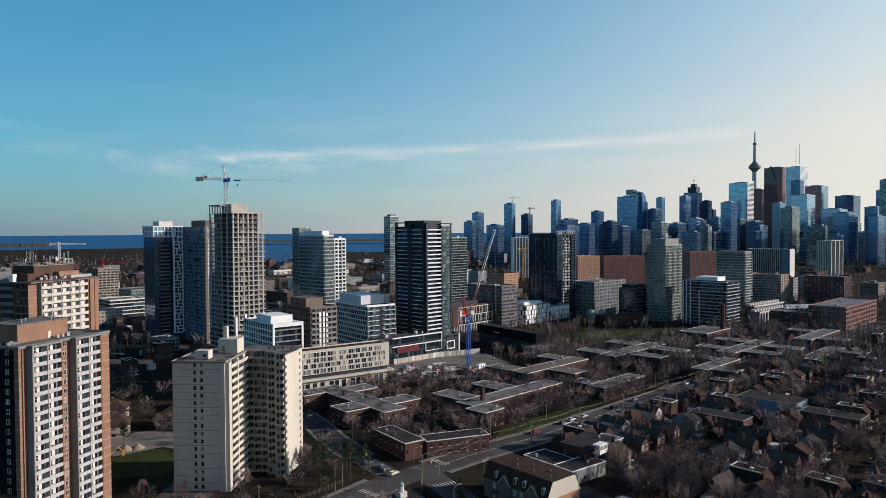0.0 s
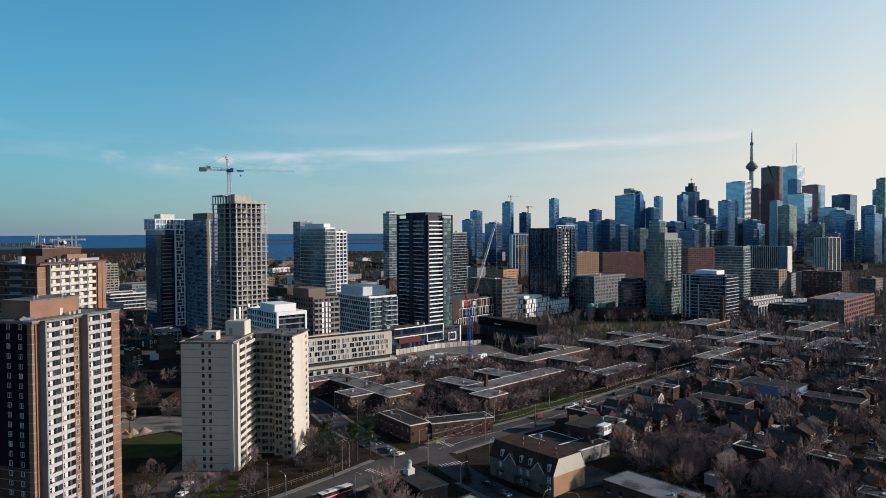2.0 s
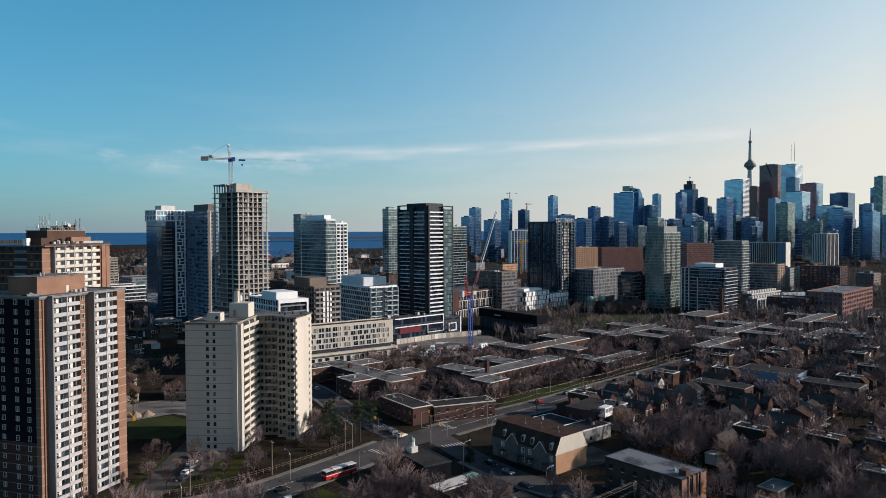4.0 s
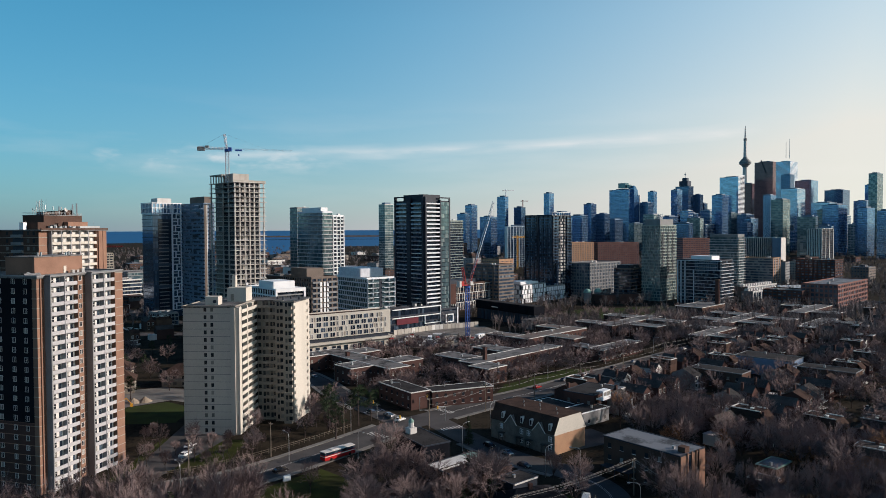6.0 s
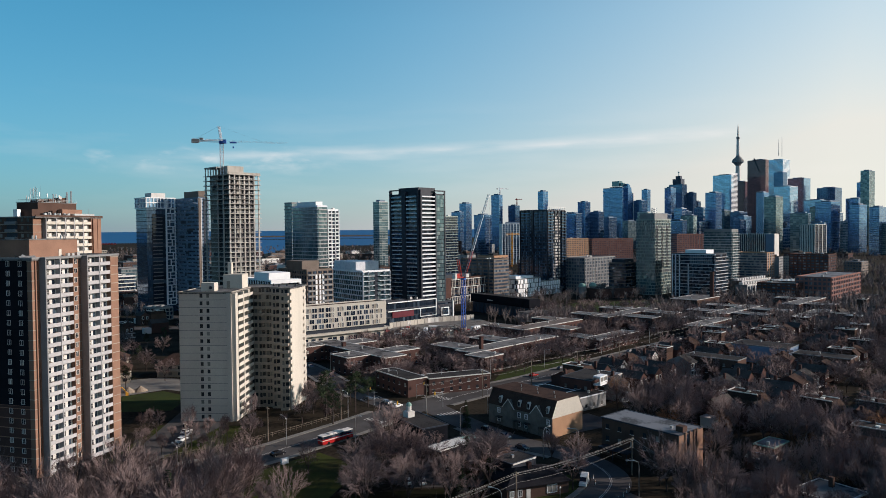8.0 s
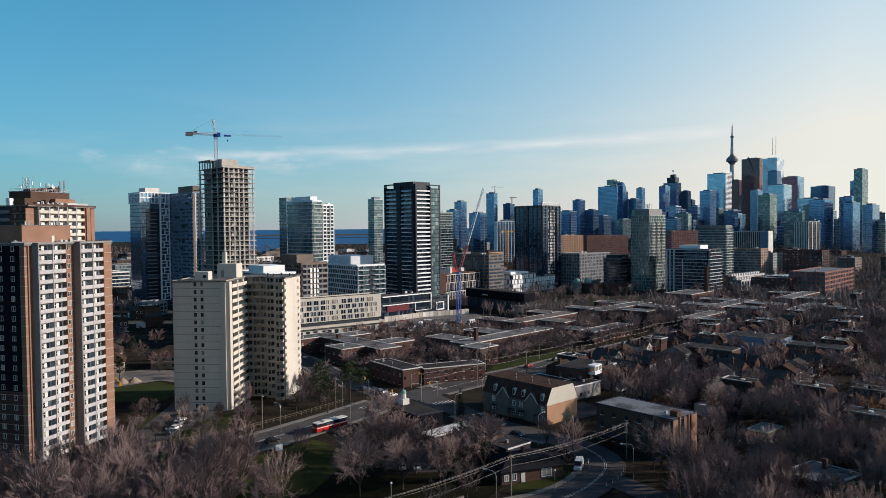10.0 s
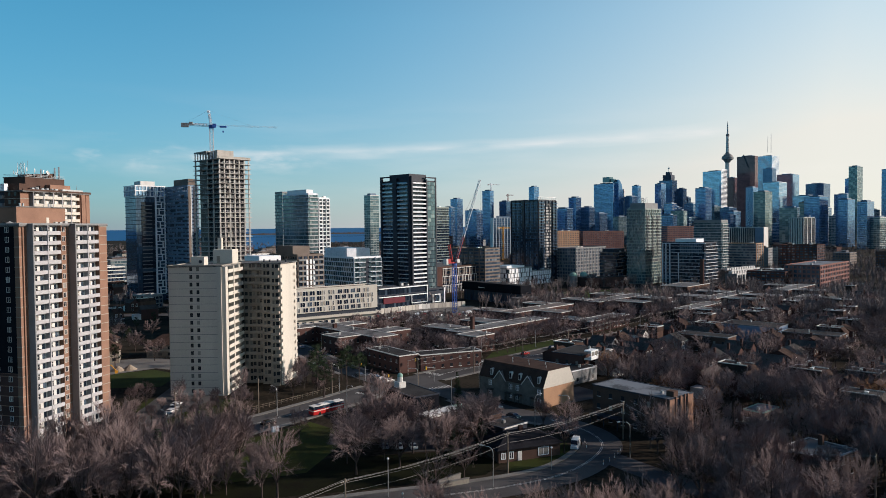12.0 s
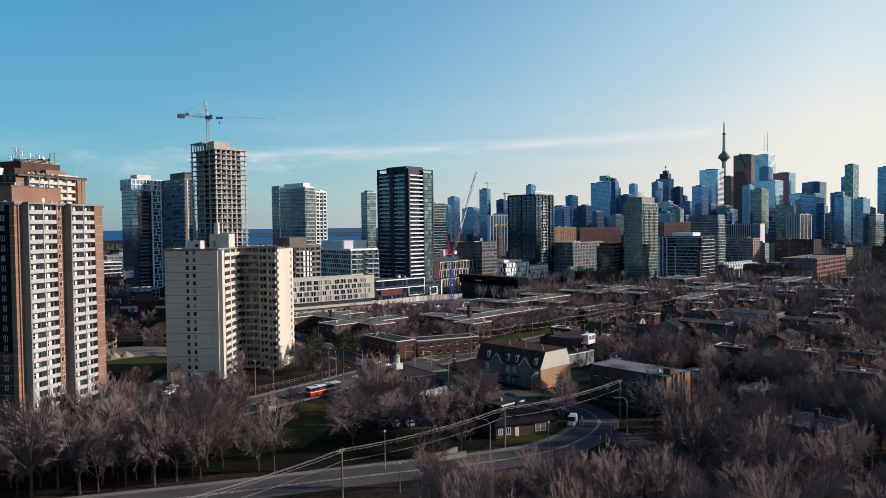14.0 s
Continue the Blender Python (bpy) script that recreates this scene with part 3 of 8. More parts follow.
def tower(name, label, x, y, LR, LL, H, n, glass, slab, a=45, hs=0.9, proud=0.2, pane=1.6, piers=None, pier_w=0.5, pier_d=0.3, bays=(0, 0), roof=None, pent=None, balc=(), balc_mat=None, units=2, z0=0.0, crown=None, category="tower", storey0=0):
    """A building on its near corner: LR metres along its right front, LL along its left front. balc: (front, from, to, depth, parapet height) of
    balconies on every storey; bays and piers: upright bands on the two fronts."""
    t = thing(name, label, category, pose(x, y, ground_z(x, y) + z0, 0, 0, a))
    claim(x + (LR * math.cos(radians(a)) - LL * math.sin(radians(a))) / 2, y + (LR * math.sin(radians(a)) + LL * math.cos(radians(a))) / 2, math.hypot(LR, LL) / 2)
    h = H / n
    part("core", Shape().box(0.15, 0.15, 0, LR - 0.15, LL - 0.15, H - 0.3), GREY_DARK if glass is not PANE_BRONZE else glass, t)
    band = pane_ring(LR, LL, hs, h - 0.02, pane, 0.05).mesh("window_band", glass)
    edge = Shape().box(-proud, -proud, 0, LR + proud, LL + proud, hs).mesh("floor_edge", slab)
    shapes = []
    for front, b0, b1, dep, ph in balc:
        s = Shape()
        L = LR if front == "R" else LL
        p, q = b0 * L, b1 * L
        for lo, hi, d0, d1 in ((0, 0.25, -dep, 0.05), (0.25, 0.25 + ph, -dep, -dep + 0.12)):
            if front == "R":
                s.box(p, d0, lo, q, d1, hi)
            else:
                s.box(d0, p, lo, d1, q, hi)
        if front == "R":
            s.box(p, -dep, 0.25, p + 0.12, 0.05, 0.25 + ph).box(q - 0.12, -dep, 0.25, q, 0.05, 0.25 + ph)
        else:
            s.box(-dep, p, 0.25, 0.05, p + 0.12, 0.25 + ph).box(-dep, q - 0.12, 0.25, 0.05, q, 0.25 + ph)
        shapes.append(s.mesh("balcony", balc_mat or slab))
    if y > 590:
        stack(t, "window_band", band, [(0, 0, k * h) for k in range(n)])
        stack(t, "floor_edge", edge, [(0, 0, k * h) for k in range(n)])
        for me in shapes:
            stack(t, "balconies", me, [(0, 0, k * h) for k in range(storey0 + 1, n)])
    else:
        for k in range(n):
            tagged(part("window_band", band, None, t, at=(0, 0, k * h)), kind="stuff")
            part("floor_edge", edge, None, t, at=(0, 0, k * h))
            if k > storey0:
                for me in shapes:
                    part("balcony", me, None, t, at=(0, 0, k * h))
    part("floor_edge", Shape().box(-proud, -proud, H - 0.5, LR + proud, LL + proud, H), slab, t)
    if piers:
        for front, nb, L in (("R", bays[0], LR), ("L", bays[1], LL)):
            for i in range(nb + 1 if nb else 0):
                c = L * i / nb
                lo, hi = max(-pier_d, c - pier_w / 2), min(L + pier_d, c + pier_w / 2)
                s = Shape().box(lo, -pier_d, 0, hi, 0.1, H) if front == "R" else Shape().box(-pier_d, lo, 0, 0.1, hi, H)
                part("pier", s, piers, t)
    roof_top(t, LR, LL, H, slab if not piers else piers, roof or ROOF, pent, units=units, seed=int(x * 7 + y))
    return t


def up(t, name, mat, *b, label=""):
    return part(name, Shape().box(*b), mat, t, label)


# glass tower with a white frame crown
t = tower("glass_tower", "dark blue glass tower with white grid frame and balconies", -235.7, 570, 23.6, 20.4, 90, 30, PANE_BLUE, GREY_DARK, hs=0.35, pane=1.4, pent=(0.25, 0.75, 0.2, 0.8, 8.5, WHITE))
rib_me = Shape().box(4.6, -0.9, 0, 12.6, 0.05, 0.22).box(4.6, -0.9, 0.22, 12.6, -0.84, 0.75).mesh("balcony", GREY)
# flat dark sheets stand for the shaded depth behind the balconies
shade_me = Shape().box(4.2, -0.12, 0, 15.2, -0.06, 3.0).mesh("recess", PANE_DARK)
for k in range(2, 27):
    part("recess", shade_me, None, t, at=(0, 0, k * 3))
    part("balcony", rib_me, None, t, at=(0, 0, k * 3))
part("frame_bar", Shape().box(15.4, -1.0, 6, 16.6, -0.15, 93), WHITE_CLEAN, t)
part("frame_bar", Shape().box(23.0, -1.0, 6, 24.0, -0.15, 93), WHITE_CLEAN, t)
grnd = random.Random(61)
for j in range(15):
    z0 = 6 + j * 5.4
    cx = (18.4, 20.4, 19.2, 21.2)[j % 4]
    part("frame_bar", Shape().box(cx, -0.95, z0, cx + 0.75, -0.15, z0 + 5.4), WHITE_CLEAN, t)
    part("frame_bar", Shape().box(16.6, -0.95, z0 - 0.35, 23.0, -0.15, z0 + 0.35), WHITE_CLEAN, t)
    zc = z0 + grnd.uniform(1.8, 3.6)
    x0, x1 = ((16.6, cx) if j % 2 else (cx + 0.75, 23.0))
    part("frame_bar", Shape().box(x0, -0.92, zc, x1, -0.15, zc + 0.6), WHITE_CLEAN, t)
part("crown_glass", pane_ring(24.2, 21.0, 0.2, 7.4, 2.4, 0).mesh("crown_glass", PANE_SKY), None, t, at=(-0.3, -0.3, 86.5))
for i in range(9):
    up(t, "crown_post", WHITE_CLEAN, -0.7 + i * 3.0, -0.95, 86, -0.2 + i * 3.0, -0.4, 94.5)
    if i < 8:
        up(t, "crown_post", WHITE_CLEAN, -0.95, i * 2.85, 86, -0.4, 0.45 + i * 2.85, 94.5)
for z in (85.6, 90.0, 94.0):
    up(t, "crown_rail", WHITE_CLEAN, -1.0, -1.0, z, 24.4, -0.4, z + 0.7)
    up(t, "crown_rail", WHITE_CLEAN, -1.0, -0.4, z, -0.4, 20.8, z + 0.7)
tower("town_block", "low white and dark podium block at the tower foot", -212, 522, 14, 20, 9, 3, PANE_DARK, GREY, hs=0.7, piers=GREY, bays=(5, 6), category="building")

t = tower("glass_tower", "blue-grey glass condominium tower with recessed balconies", -190.9, 560, 9, 45.2, 93, 31, PANE_BLUE, SLATE, hs=1.75, pane=1.5, pent=(0.2, 0.9, 0.05, 0.6, 6, TAUPE))
srd = random.Random(62)
# dark slots on the face paint the shade of staggered recesses
slot_me = {w: Shape().box(-0.3, 0, 0.1, -0.1, w, 2.3).mesh("recess", GREY_DARK) for w in (3.0, 6.0, 10.0)}
panel_me = Shape().box(-0.34, 0, 0, -0.1, 2.4, 3.0).mesh("panel", SLATE)
for k in range(31):
    part("panel", panel_me, None, t, at=(0, 3.0 + 6.5 * (k % 2), k * 3))
    part("panel", panel_me, None, t, at=(0, 18.0 + 3.0 * ((k // 2) % 3), k * 3))
    part("panel", panel_me, None, t, at=(0, 31.5 + 2.4 * (k % 3), k * 3))
    if k % 2 == 0 and k > 2:
        w = srd.choice((3.0, 6.0, 10.0, 10.0))
        part("recess", slot_me[w], None, t, at=(0, srd.uniform(1.5, 22), k * 3 + srd.choice((0, 1.0))))
    part("balcony", Shape().box(-1.1, 36, 0, 0, 43.5, 0.3).box(-1.1, 36, 0.3, -1.0, 43.5, 1.2).mesh("balcony", PANE_SKY), None, t, at=(0, 0, k * 3))
for x0, x1, mt in ((0.3, 2.0, TAUPE), (2.2, 2.9, WHITE), (4.6, 6.4, GREY_DARK)):
    up(t, "upright_band", mt, x0, -0.45, 0, x1, -0.2, 93)

# tower under construction
CON_H = 101.3
t = thing("unfinished_tower", "raw concrete tower under construction with open floors", "tower", pose(-127.5, 425, 0, 0, 0, 45))
claim(-132, 444, 22)
nst = 34
h = CON_H / nst
LRc, LLc = 20.5, 30.0
slab_me = Shape().box(-0.9, -0.9, -0.28, LRc + 0.9, LLc + 0.9, 0.0).mesh("floor_slab", PALE_CONCRETE)
rail_me = Shape()
for zz in (0.55, 1.05):
    rail_me.box(-0.55, -0.55, zz, LRc + 0.55, -0.5, zz + 0.05).box(-0.55, -0.55, zz, -0.5, LLc + 0.55, zz + 0.05)
for i in range(9):
    rail_me.box(-0.55 + i * LRc / 8, -0.55, 0, -0.5 + i * LRc / 8, -0.5, 1.1).box(-0.55, i * LLc / 8, 0, -0.5, i * LLc / 8 + 0.05, 1.1)
rail_me = rail_me.mesh("guard_rail", METAL)
for cx, cy in ((0.3, 0.3), (3.6, 0.3), (7, 0.3), (10.3, 0.3), (13.5, 0.3), (17, 0.3), (20.2, 0.3), (0.3, 8), (0.3, 15), (0.3, 22), (0.3, 29.7), (20.2, 15), (20.2, 29.7)):
    part("column", Shape().box(cx - 0.35, cy - 0.35, 0, cx + 0.35, cy + 0.35, CON_H), PALE_CONCRETE, t)
# charcoal core: the open floors' inner shade is put into its colour
wall_me = Shape().box(2.6, 3.4, 0, 18.4, 28.6, h - 0.36).mesh("core_wall", GREY_DARK)
infill_me = Shape().box(6, 1.8, 0, 9.5, 2.0, h - 0.36).mesh("partition", CONCRETE)
for k in range(nst + 1):
    part("floor_slab", slab_me, None, t, at=(0, 0, k * h))
    if k < nst:
        part("core_wall", wall_me, None, t, at=(0, 0, k * h))
        if k > 9:
            part("guard_rail", rail_me, None, t, at=(0, 0, k * h))
        if k % 2 == 0:
            part("partition", infill_me, None, t, at=(0, 0, k * h))
for i in range(4):
    part("fin", Shape().box(0.4 + i * 6.2, -1.1, 0, 1.7 + i * 6.2, -0.5, 38 + (i % 2) * 1.5), WHITE_CLEAN, t, "white cladding fin")
band_c = pane_ring(LRc, LLc, 0.6, h - 0.3, 1.5, -0.15).mesh("window_band", PANE_DARK)
for k in range(10):
    tagged(part("window_band", band_c, None, t, at=(0, 0, k * h)), kind="stuff")
up(t, "lift_core", CONCRETE, 4, 9, CON_H, 15, 21, CON_H + 5.8)
net_me = Shape().box(-0.2, 15.0, 0.1, -0.05, 23.5, h - 0.4).mesh("screen", TAUPE)
for k in range(10, nst):
    if k % 7 != 3:
        part("screen", net_me, None, t, at=(0, 0, k * h), label="brown weather screen")
up(t, "parapet", CONCRETE, -0.6, -0.6, CON_H, LRc + 0.6, -0.3, CON_H + 1.3)
up(t, "parapet", CONCRETE, LRc + 0.3, -0.3, CON_H, LRc + 0.6, 12, CON_H + 1.3)
# raised frame at the left end of the roof
for cx in (0, 3.5, 7):
    for cy in (15.3, 19, 22.5, 26, 29.5):
        up(t, "frame_post", CONCRETE, cx - 0.25, cy - 0.25, CON_H, cx + 0.25, cy + 0.25, CON_H + 4.6)
up(t, "frame_beam", CONCRETE, -0.5, 14.8, CON_H + 4.6, 7.5, 30, CON_H + 5.4)
# outrigger landings and hoist mast on the left and right
for k in range(3, nst):
    part("landing", Shape().box(LRc + 0.6, 3, k * h - 0.1, LRc + 2.2, 5, k * h + 0.05), METAL, t)
for dx, dy in ((1.6, 3.4), (2.0, 4.6)):
    part("hoist_mast", Shape().tube((LRc + dx, dy, 0), (LRc + dx, dy, CON_H - 2), 0.12, 0.12, 4), METAL, t)
part("landing", Shape().box(-5.5, 27, 88, -0.6, 29, 88.4), METAL, t)


def lattice(s, p, q, w, n, r=0.09, m=0):
    """A square lattice beam from p to q."""
    p, q = Vector(p), Vector(q)
    d_ = (q - p).normalized()
    a = d_.orthogonal().normalized() if abs(d_.z) < 0.99 else Vector((1, 0, 0))
    b = d_.cross(a)
    cs = [a * w / 2 + b * w / 2, a * w / 2 - b * w / 2, -a * w / 2 - b * w / 2, -a * w / 2 + b * w / 2]
    for c in cs:
        s.tube(p + c, q + c, r * 1.3, r * 1.3, 4, m)
    for k in range(n):
        u0, u1 = p + (q - p) * k / n, p + (q - p) * (k + 1) / n
        for i in range(4):
            s.tube(u0 + cs[i], u1 + cs[(i + 1) % 4], r, r, 3, m)
    return s


t = thing("tower_crane", "white and blue tower crane standing on the unfinished tower", "crane", pose(-135.2, 437, CON_H, 0, 0, 8))
part("mast", lattice(Shape(), (0, 0, 0), (0, 0, 19.5), 2.0, 10, 0.13), STEEL_WHITE, t)
part("slewing_ring", Shape().tube((0, 0, 19.5), (0, 0, 21.3), 1.5, 1.5, 10, cap=True), STEEL_BLUE, t)
part("cab", Shape().box(1.0, -2.6, 19.6, 3.0, -0.8, 22), STEEL_BLUE, t)
part("apex", lattice(Shape(), (0, 0, 21), (-1.5, 0, 30.5), 1.0, 5, 0.12), STEEL_WHITE, t)
part("counter_jib", lattice(Shape(), (0, 0, 21.3), (-17.5, 0, 21.8), 1.2, 9, 0.11), STEEL_WHITE, t)
part("counterweight", Shape().box(-17.8, -1.0, 20.0, -13.5, 1.0, 22.4).box(-13, -0.9, 21.8, -11, 0.9, 23.2), GREY, t)
part("jib", lattice(Shape(), (0, 0, 21.3), (40, 0, 20.5), 0.8, 22, 0.018), STEEL_WHITE, t)
part("tie_bar", Shape().tube((-1.5, 0, 30.5), (-16, 0, 22.2), 0.06, 0.06, 3).tube((-1.5, 0, 30.5), (24, 0, 21.3), 0.02, 0.02, 3), METAL, t)
part("hook_block", Shape().box(5, -0.8, 20.0, 9, 0.8, 20.9).box(6.6, -0.4, 17, 7.4, 0.4, 18), STEEL_BLUE, t)

# teal condominium pair
tower("condominium_tower", "pale teal glass condominium tower with white floor bands", -96.8, 565, 9.5, 35.5, 86, 28, PANE_TEAL, STEEL_WHITE, hs=0.6, pane=1.6, proud=0.45, balc=(("R", 0.05, 1.0, 1.2, 0.55), ("L", 0.0, 0.95, 0.9, 0.5)), balc_mat=PARAPET, pent=(0.1, 0.8, 0.1, 0.85, 4, WHITE_CLEAN))
tower("condominium_tower", "slim white-banded condominium wing beside a taller tower", -90.2, 577, 11.0, 20, 83, 27, PANE_DARK, WHITE_CLEAN, hs=0.7, pane=1.6, proud=0.3, piers=WHITE_CLEAN, bays=(3, 0), pier_w=0.6, pier_d=0.6, balc=(("R", 0.0, 0.3, 1.0, 0.8), ("R", 0.68, 1.0, 1.0, 0.8)), units=1)
tower("condominium_tower", "distant blue-grey glass condominium tower", -134, 650, 13, 12, 92, 30, PANE_TEAL, GREY, hs=0.8, units=1)

# mid-rise row behind the cream tower
t = tower("office_block", "white-panelled mid-rise block with pale roof plant", -93.9, 383, 17.6, 36, 38.5, 12, PANE_DARK, GREY_DARK, a=40, hs=0.4, pane=2.0, piers=WHITE_CLEAN, pier_w=0.6, pier_d=0.3, bays=(1, 12), roof=ROOF_PALE, pent=(0.1, 0.85, 0.15, 0.65, 4.5, WHITE_CLEAN), balc=(("R", 0.05, 0.95, 1.0, 0.5),), balc_mat=GREY, category="building")
white_row = Shape().box(-0.28, 0.3, -0.35, 0.05, 35.7, 0.55).mesh("white_band", WHITE_CLEAN)
for k in range(1, 12):
    part("white_band", white_row, None, t, at=(0, 0, k * 38.5 / 12))
up(t, "frame_top", WHITE_CLEAN, -0.5, -1.5, 37.4, 18.1, -0.3, 39.4)
up(t, "frame_side", WHITE_CLEAN, -0.5, -1.5, 0, 0.6, -0.3, 37.4)
up(t, "frame_side", WHITE_CLEAN, 17.0, -1.5, 0, 18.1, -0.3, 37.4)
t = tower("apartment_block", "taupe brick mid-rise with white balcony screens", -84.4, 441.5, 19.7, 34, 41, 12, PANE_DARK, TAUPE, a=43, hs=1.3, pane=1.9, piers=TAUPE, bays=(5, 12), pier_w=1.0, pent=(0.05, 0.7, 0.2, 0.75, 6, TAUPE), category="building", balc=(("R", 0.62, 0.98, 1.2, 0.9), ("R", 0.03, 0.3, 1.0, 0.9)), balc_mat=GREY)
for i, x0 in enumerate((6.2, 9.0, 11.4)):
    for k in range(1, 11):
        up(t, "screen", WHITE_CLEAN, x0, -0.7, 1.4 + k * 3.42, x0 + 1.3, -0.25, 4.2 + k * 3.42)
CA = 36.7
t = tower("condominium_block", "stepped blue glass mid-rise with white balcony fronts", -53.7, 485, 23, 46, 37.4, 11, PANE_TEAL, WHITE_CLEAN, a=CA, hs=0.7, pane=1.5, proud=0.3, balc=(("R", 0.0, 0.4, 1.6, 0.42), ("R", 0.58, 1.0, 1.6, 0.42), ("L", 0.0, 1.0, 0.8, 0.35)), balc_mat=STEEL_WHITE, pent=(0.12, 0.95, 0.28, 0.98, 6.5, STEEL_WHITE), roof=ROOF_DARK, category="building")
# flat dark strip in place of a shaded, set-back corner
up(t, "corner_recess", GREY_DARK, 10.2, -0.35, 0, 12.6, -0.2, 37)
mull = Shape().box(-0.2, 0, 0.7, 0.02, 0.25, 3.4).mesh("mullion", WHITE_CLEAN)
for k in range(11):
    stack(t, "mullions", mull, [(0, 1.5 + j * 3.2 + (k % 3) * 0.8, k * 37.4 / 11) for j in range(13)])
glass_front = Shape().box(0, -1.62, 0.45, 9.2, -1.56, 1.3).mesh("balcony_glass", PANE_TEAL)
side_wall = Shape().box(0, -1.6, 0.2, 0.18, 0, 3.4).mesh("balcony_side", STEEL_WHITE)
for k in range(1, 11):
    for x_ in (0.2, 13.5):
        part("balcony_glass", glass_front, None, t, at=(x_, 0, k * 37.4 / 11))
    for x_ in (0, 4.6, 17.8, 22.8):
        part("balcony_side", side_wall, None, t, at=(x_, 0, k * 37.4 / 11))

# long cream mid-rise with random windows
t = thing("cream_block", "long cream mid-rise with scattered dark square windows", "building", pose(-83.3, 375.4, 0, 0, 0, 35))
for u in (4, 16, 28, 40, 52):
    claim(-83.3 + u * 0.819 - 4, 375.4 + u * 0.574 + 5, 9)
L, CD = 62.0, 11.0
BASE, TOP = 11.3, 24.0
up(t, "body", CREAM, 0, 0, BASE, L, CD, TOP)
up(t, "soffit_band", GREY_DARK, 0.6, 0.9, 9.2, L - 0.8, CD, BASE)
up(t, "canopy", CREAM, -0.5, -1.6, 8.0, L + 2.5, CD + 0.4, 9.2)
up(t, "ground_floor", CREAM, 1.0, 0.6, 0, L - 0.6, CD - 0.4, 8.0)
up(t, "roof", SHINGLE, 0.5, 0.5, TOP, L - 0.5, CD - 0.5, TOP + 0.15)
for b in ((0, 0, TOP, L, 0.5, TOP + 0.8), (0, CD - 0.5, TOP, L, CD, TOP + 0.8), (0, 0.5, TOP, 0.5, CD - 0.5, TOP + 0.8), (L - 0.5, 0.5, TOP, L, CD - 0.5, TOP + 0.8)):
    up(t, "parapet", CREAM, *b)
rnd = random.Random(4)
win_me = {w: Shape().box(0, -0.05, 0, w, 0.05, 2.3).mesh("window", PANE_DARK) for w in (0.9, 2.2, 2.9)}
frame_me = {w: Shape().box(-0.2, -0.16, -0.2, 0, 0.02, 2.5).box(w, -0.16, -0.2, w + 0.2, 0.02, 2.5).box(0, -0.16, 2.3, w, 0.02, 2.5).box(w / 2 - 0.06, -0.12, 0, w / 2 + 0.06, 0.02, 2.3).mesh("window_frame", WHITE) for w in (0.9, 2.2, 2.9)}
blank_me = Shape().box(0, -0.05, 0, 1.0, 0.05, 2.3).mesh("panel", CREAM_DARK)
for st in range(4):
    x = 1.2
    while x < L - 3.5:
        mid = 12 < x < 24 or 34 < x < 48
        w = 2.9 if mid else rnd.choice((0.9, 0.9, 2.2))
        wo = part("window", win_me[w], None, t, at=(x, -0.01, BASE + 0.55 + st * 3.05))
        part("window_frame", frame_me[w], None, wo)
        x += w + 0.45
        if rnd.random() < 0.3:
            part("panel", blank_me, None, t, at=(x, -0.01, BASE + 0.55 + st * 3.05))
        x += 1.6 if not mid else 0.85
x = 2.0
while x < L - 5:
    part("shopfront", Shape().box(x, 0.45, 0.3, x + 2.4, 0.65, 6.4), PANE_DARK, t)
    x += rnd.choice((3.2, 4.4, 5.6))
for st in range(4):
    for k in range(3):
        part("window", Shape().box(-0.06, 1.2 + k * 3.4, 0, 0.05, 2.4 + k * 3.4, 2.2).mesh("window", PANE_DARK), None, t, at=(L, 0, BASE + 0.55 + st * 3.05))

# dark tower with white slabs
t = tower("condominium_tower", "tall charcoal condominium tower with white balcony bands", -13.7, 505, 26.1, 30.1, 92, 31, PANE_DARK, GREY_DARK, hs=0.4, pane=1.5, pent=(0.02, 0.68, 0.05, 0.75, 5.2, GREY_DARK), units=1)
white_me = Shape().box(0.6, -1.9, 0, 14.5, 0.1, 0.24).box(0.6, -1.9, 0.24, 14.5, -1.8, 1.0).mesh("balcony", STEEL_WHITE)
left_me = Shape().box(-1.5, 1.5, 0, 0.1, 12.5, 0.42).box(-1.5, 17.5, 0, 0.1, 28.5, 0.42).mesh("balcony", WHITE_CLEAN)
rail2 = Shape().box(-1.5, 1.5, 0.28, -1.42, 12.5, 1.2).box(-1.5, 17.5, 0.28, -1.42, 28.5, 1.2).mesh("balcony_glass", PANE_BLUE)
for k in range(2, 31):
    part("balcony", white_me, None, t, at=(0, 0, k * 3), label="white balcony front")
    b = part("balcony", left_me, None, t, at=(0, 0, k * 3))
    part("balcony_glass", rail2, None, b)
for b in ((-0.6, -2.1, 0, 0.6, 0.2, 95.5), (14.5, -2.1, 0, 15.6, 0.2, 93.5), (-1.8, 13, 0, 0.1, 17, 94.5), (-1.8, -0.5, 0, -0.1, 1.0, 95.5), (25.6, -0.6, 0, 26.7, 0.2, 95.5), (-1.8, 29, 0, 0, 30.6, 96)):
    up(t, "upright_band", GREY_DARK, *b)
green_me = pane_ring(10, 4, 0.3, 2.9, 1.6, 0).mesh("window_band", PANE_TEAL)
for k in range(30):
    tagged(part("window_band", green_me, None, t, at=(15.7, -0.3, k * 3 + 2)), kind="stuff")
up(t, "crown_beam", GREY_DARK, 15.6, -0.6, 94.6, 26.7, 0.2, 95.5)
up(t, "crown_beam", GREY_DARK, -1.8, 21, 95.2, -0.2, 30.6, 96)
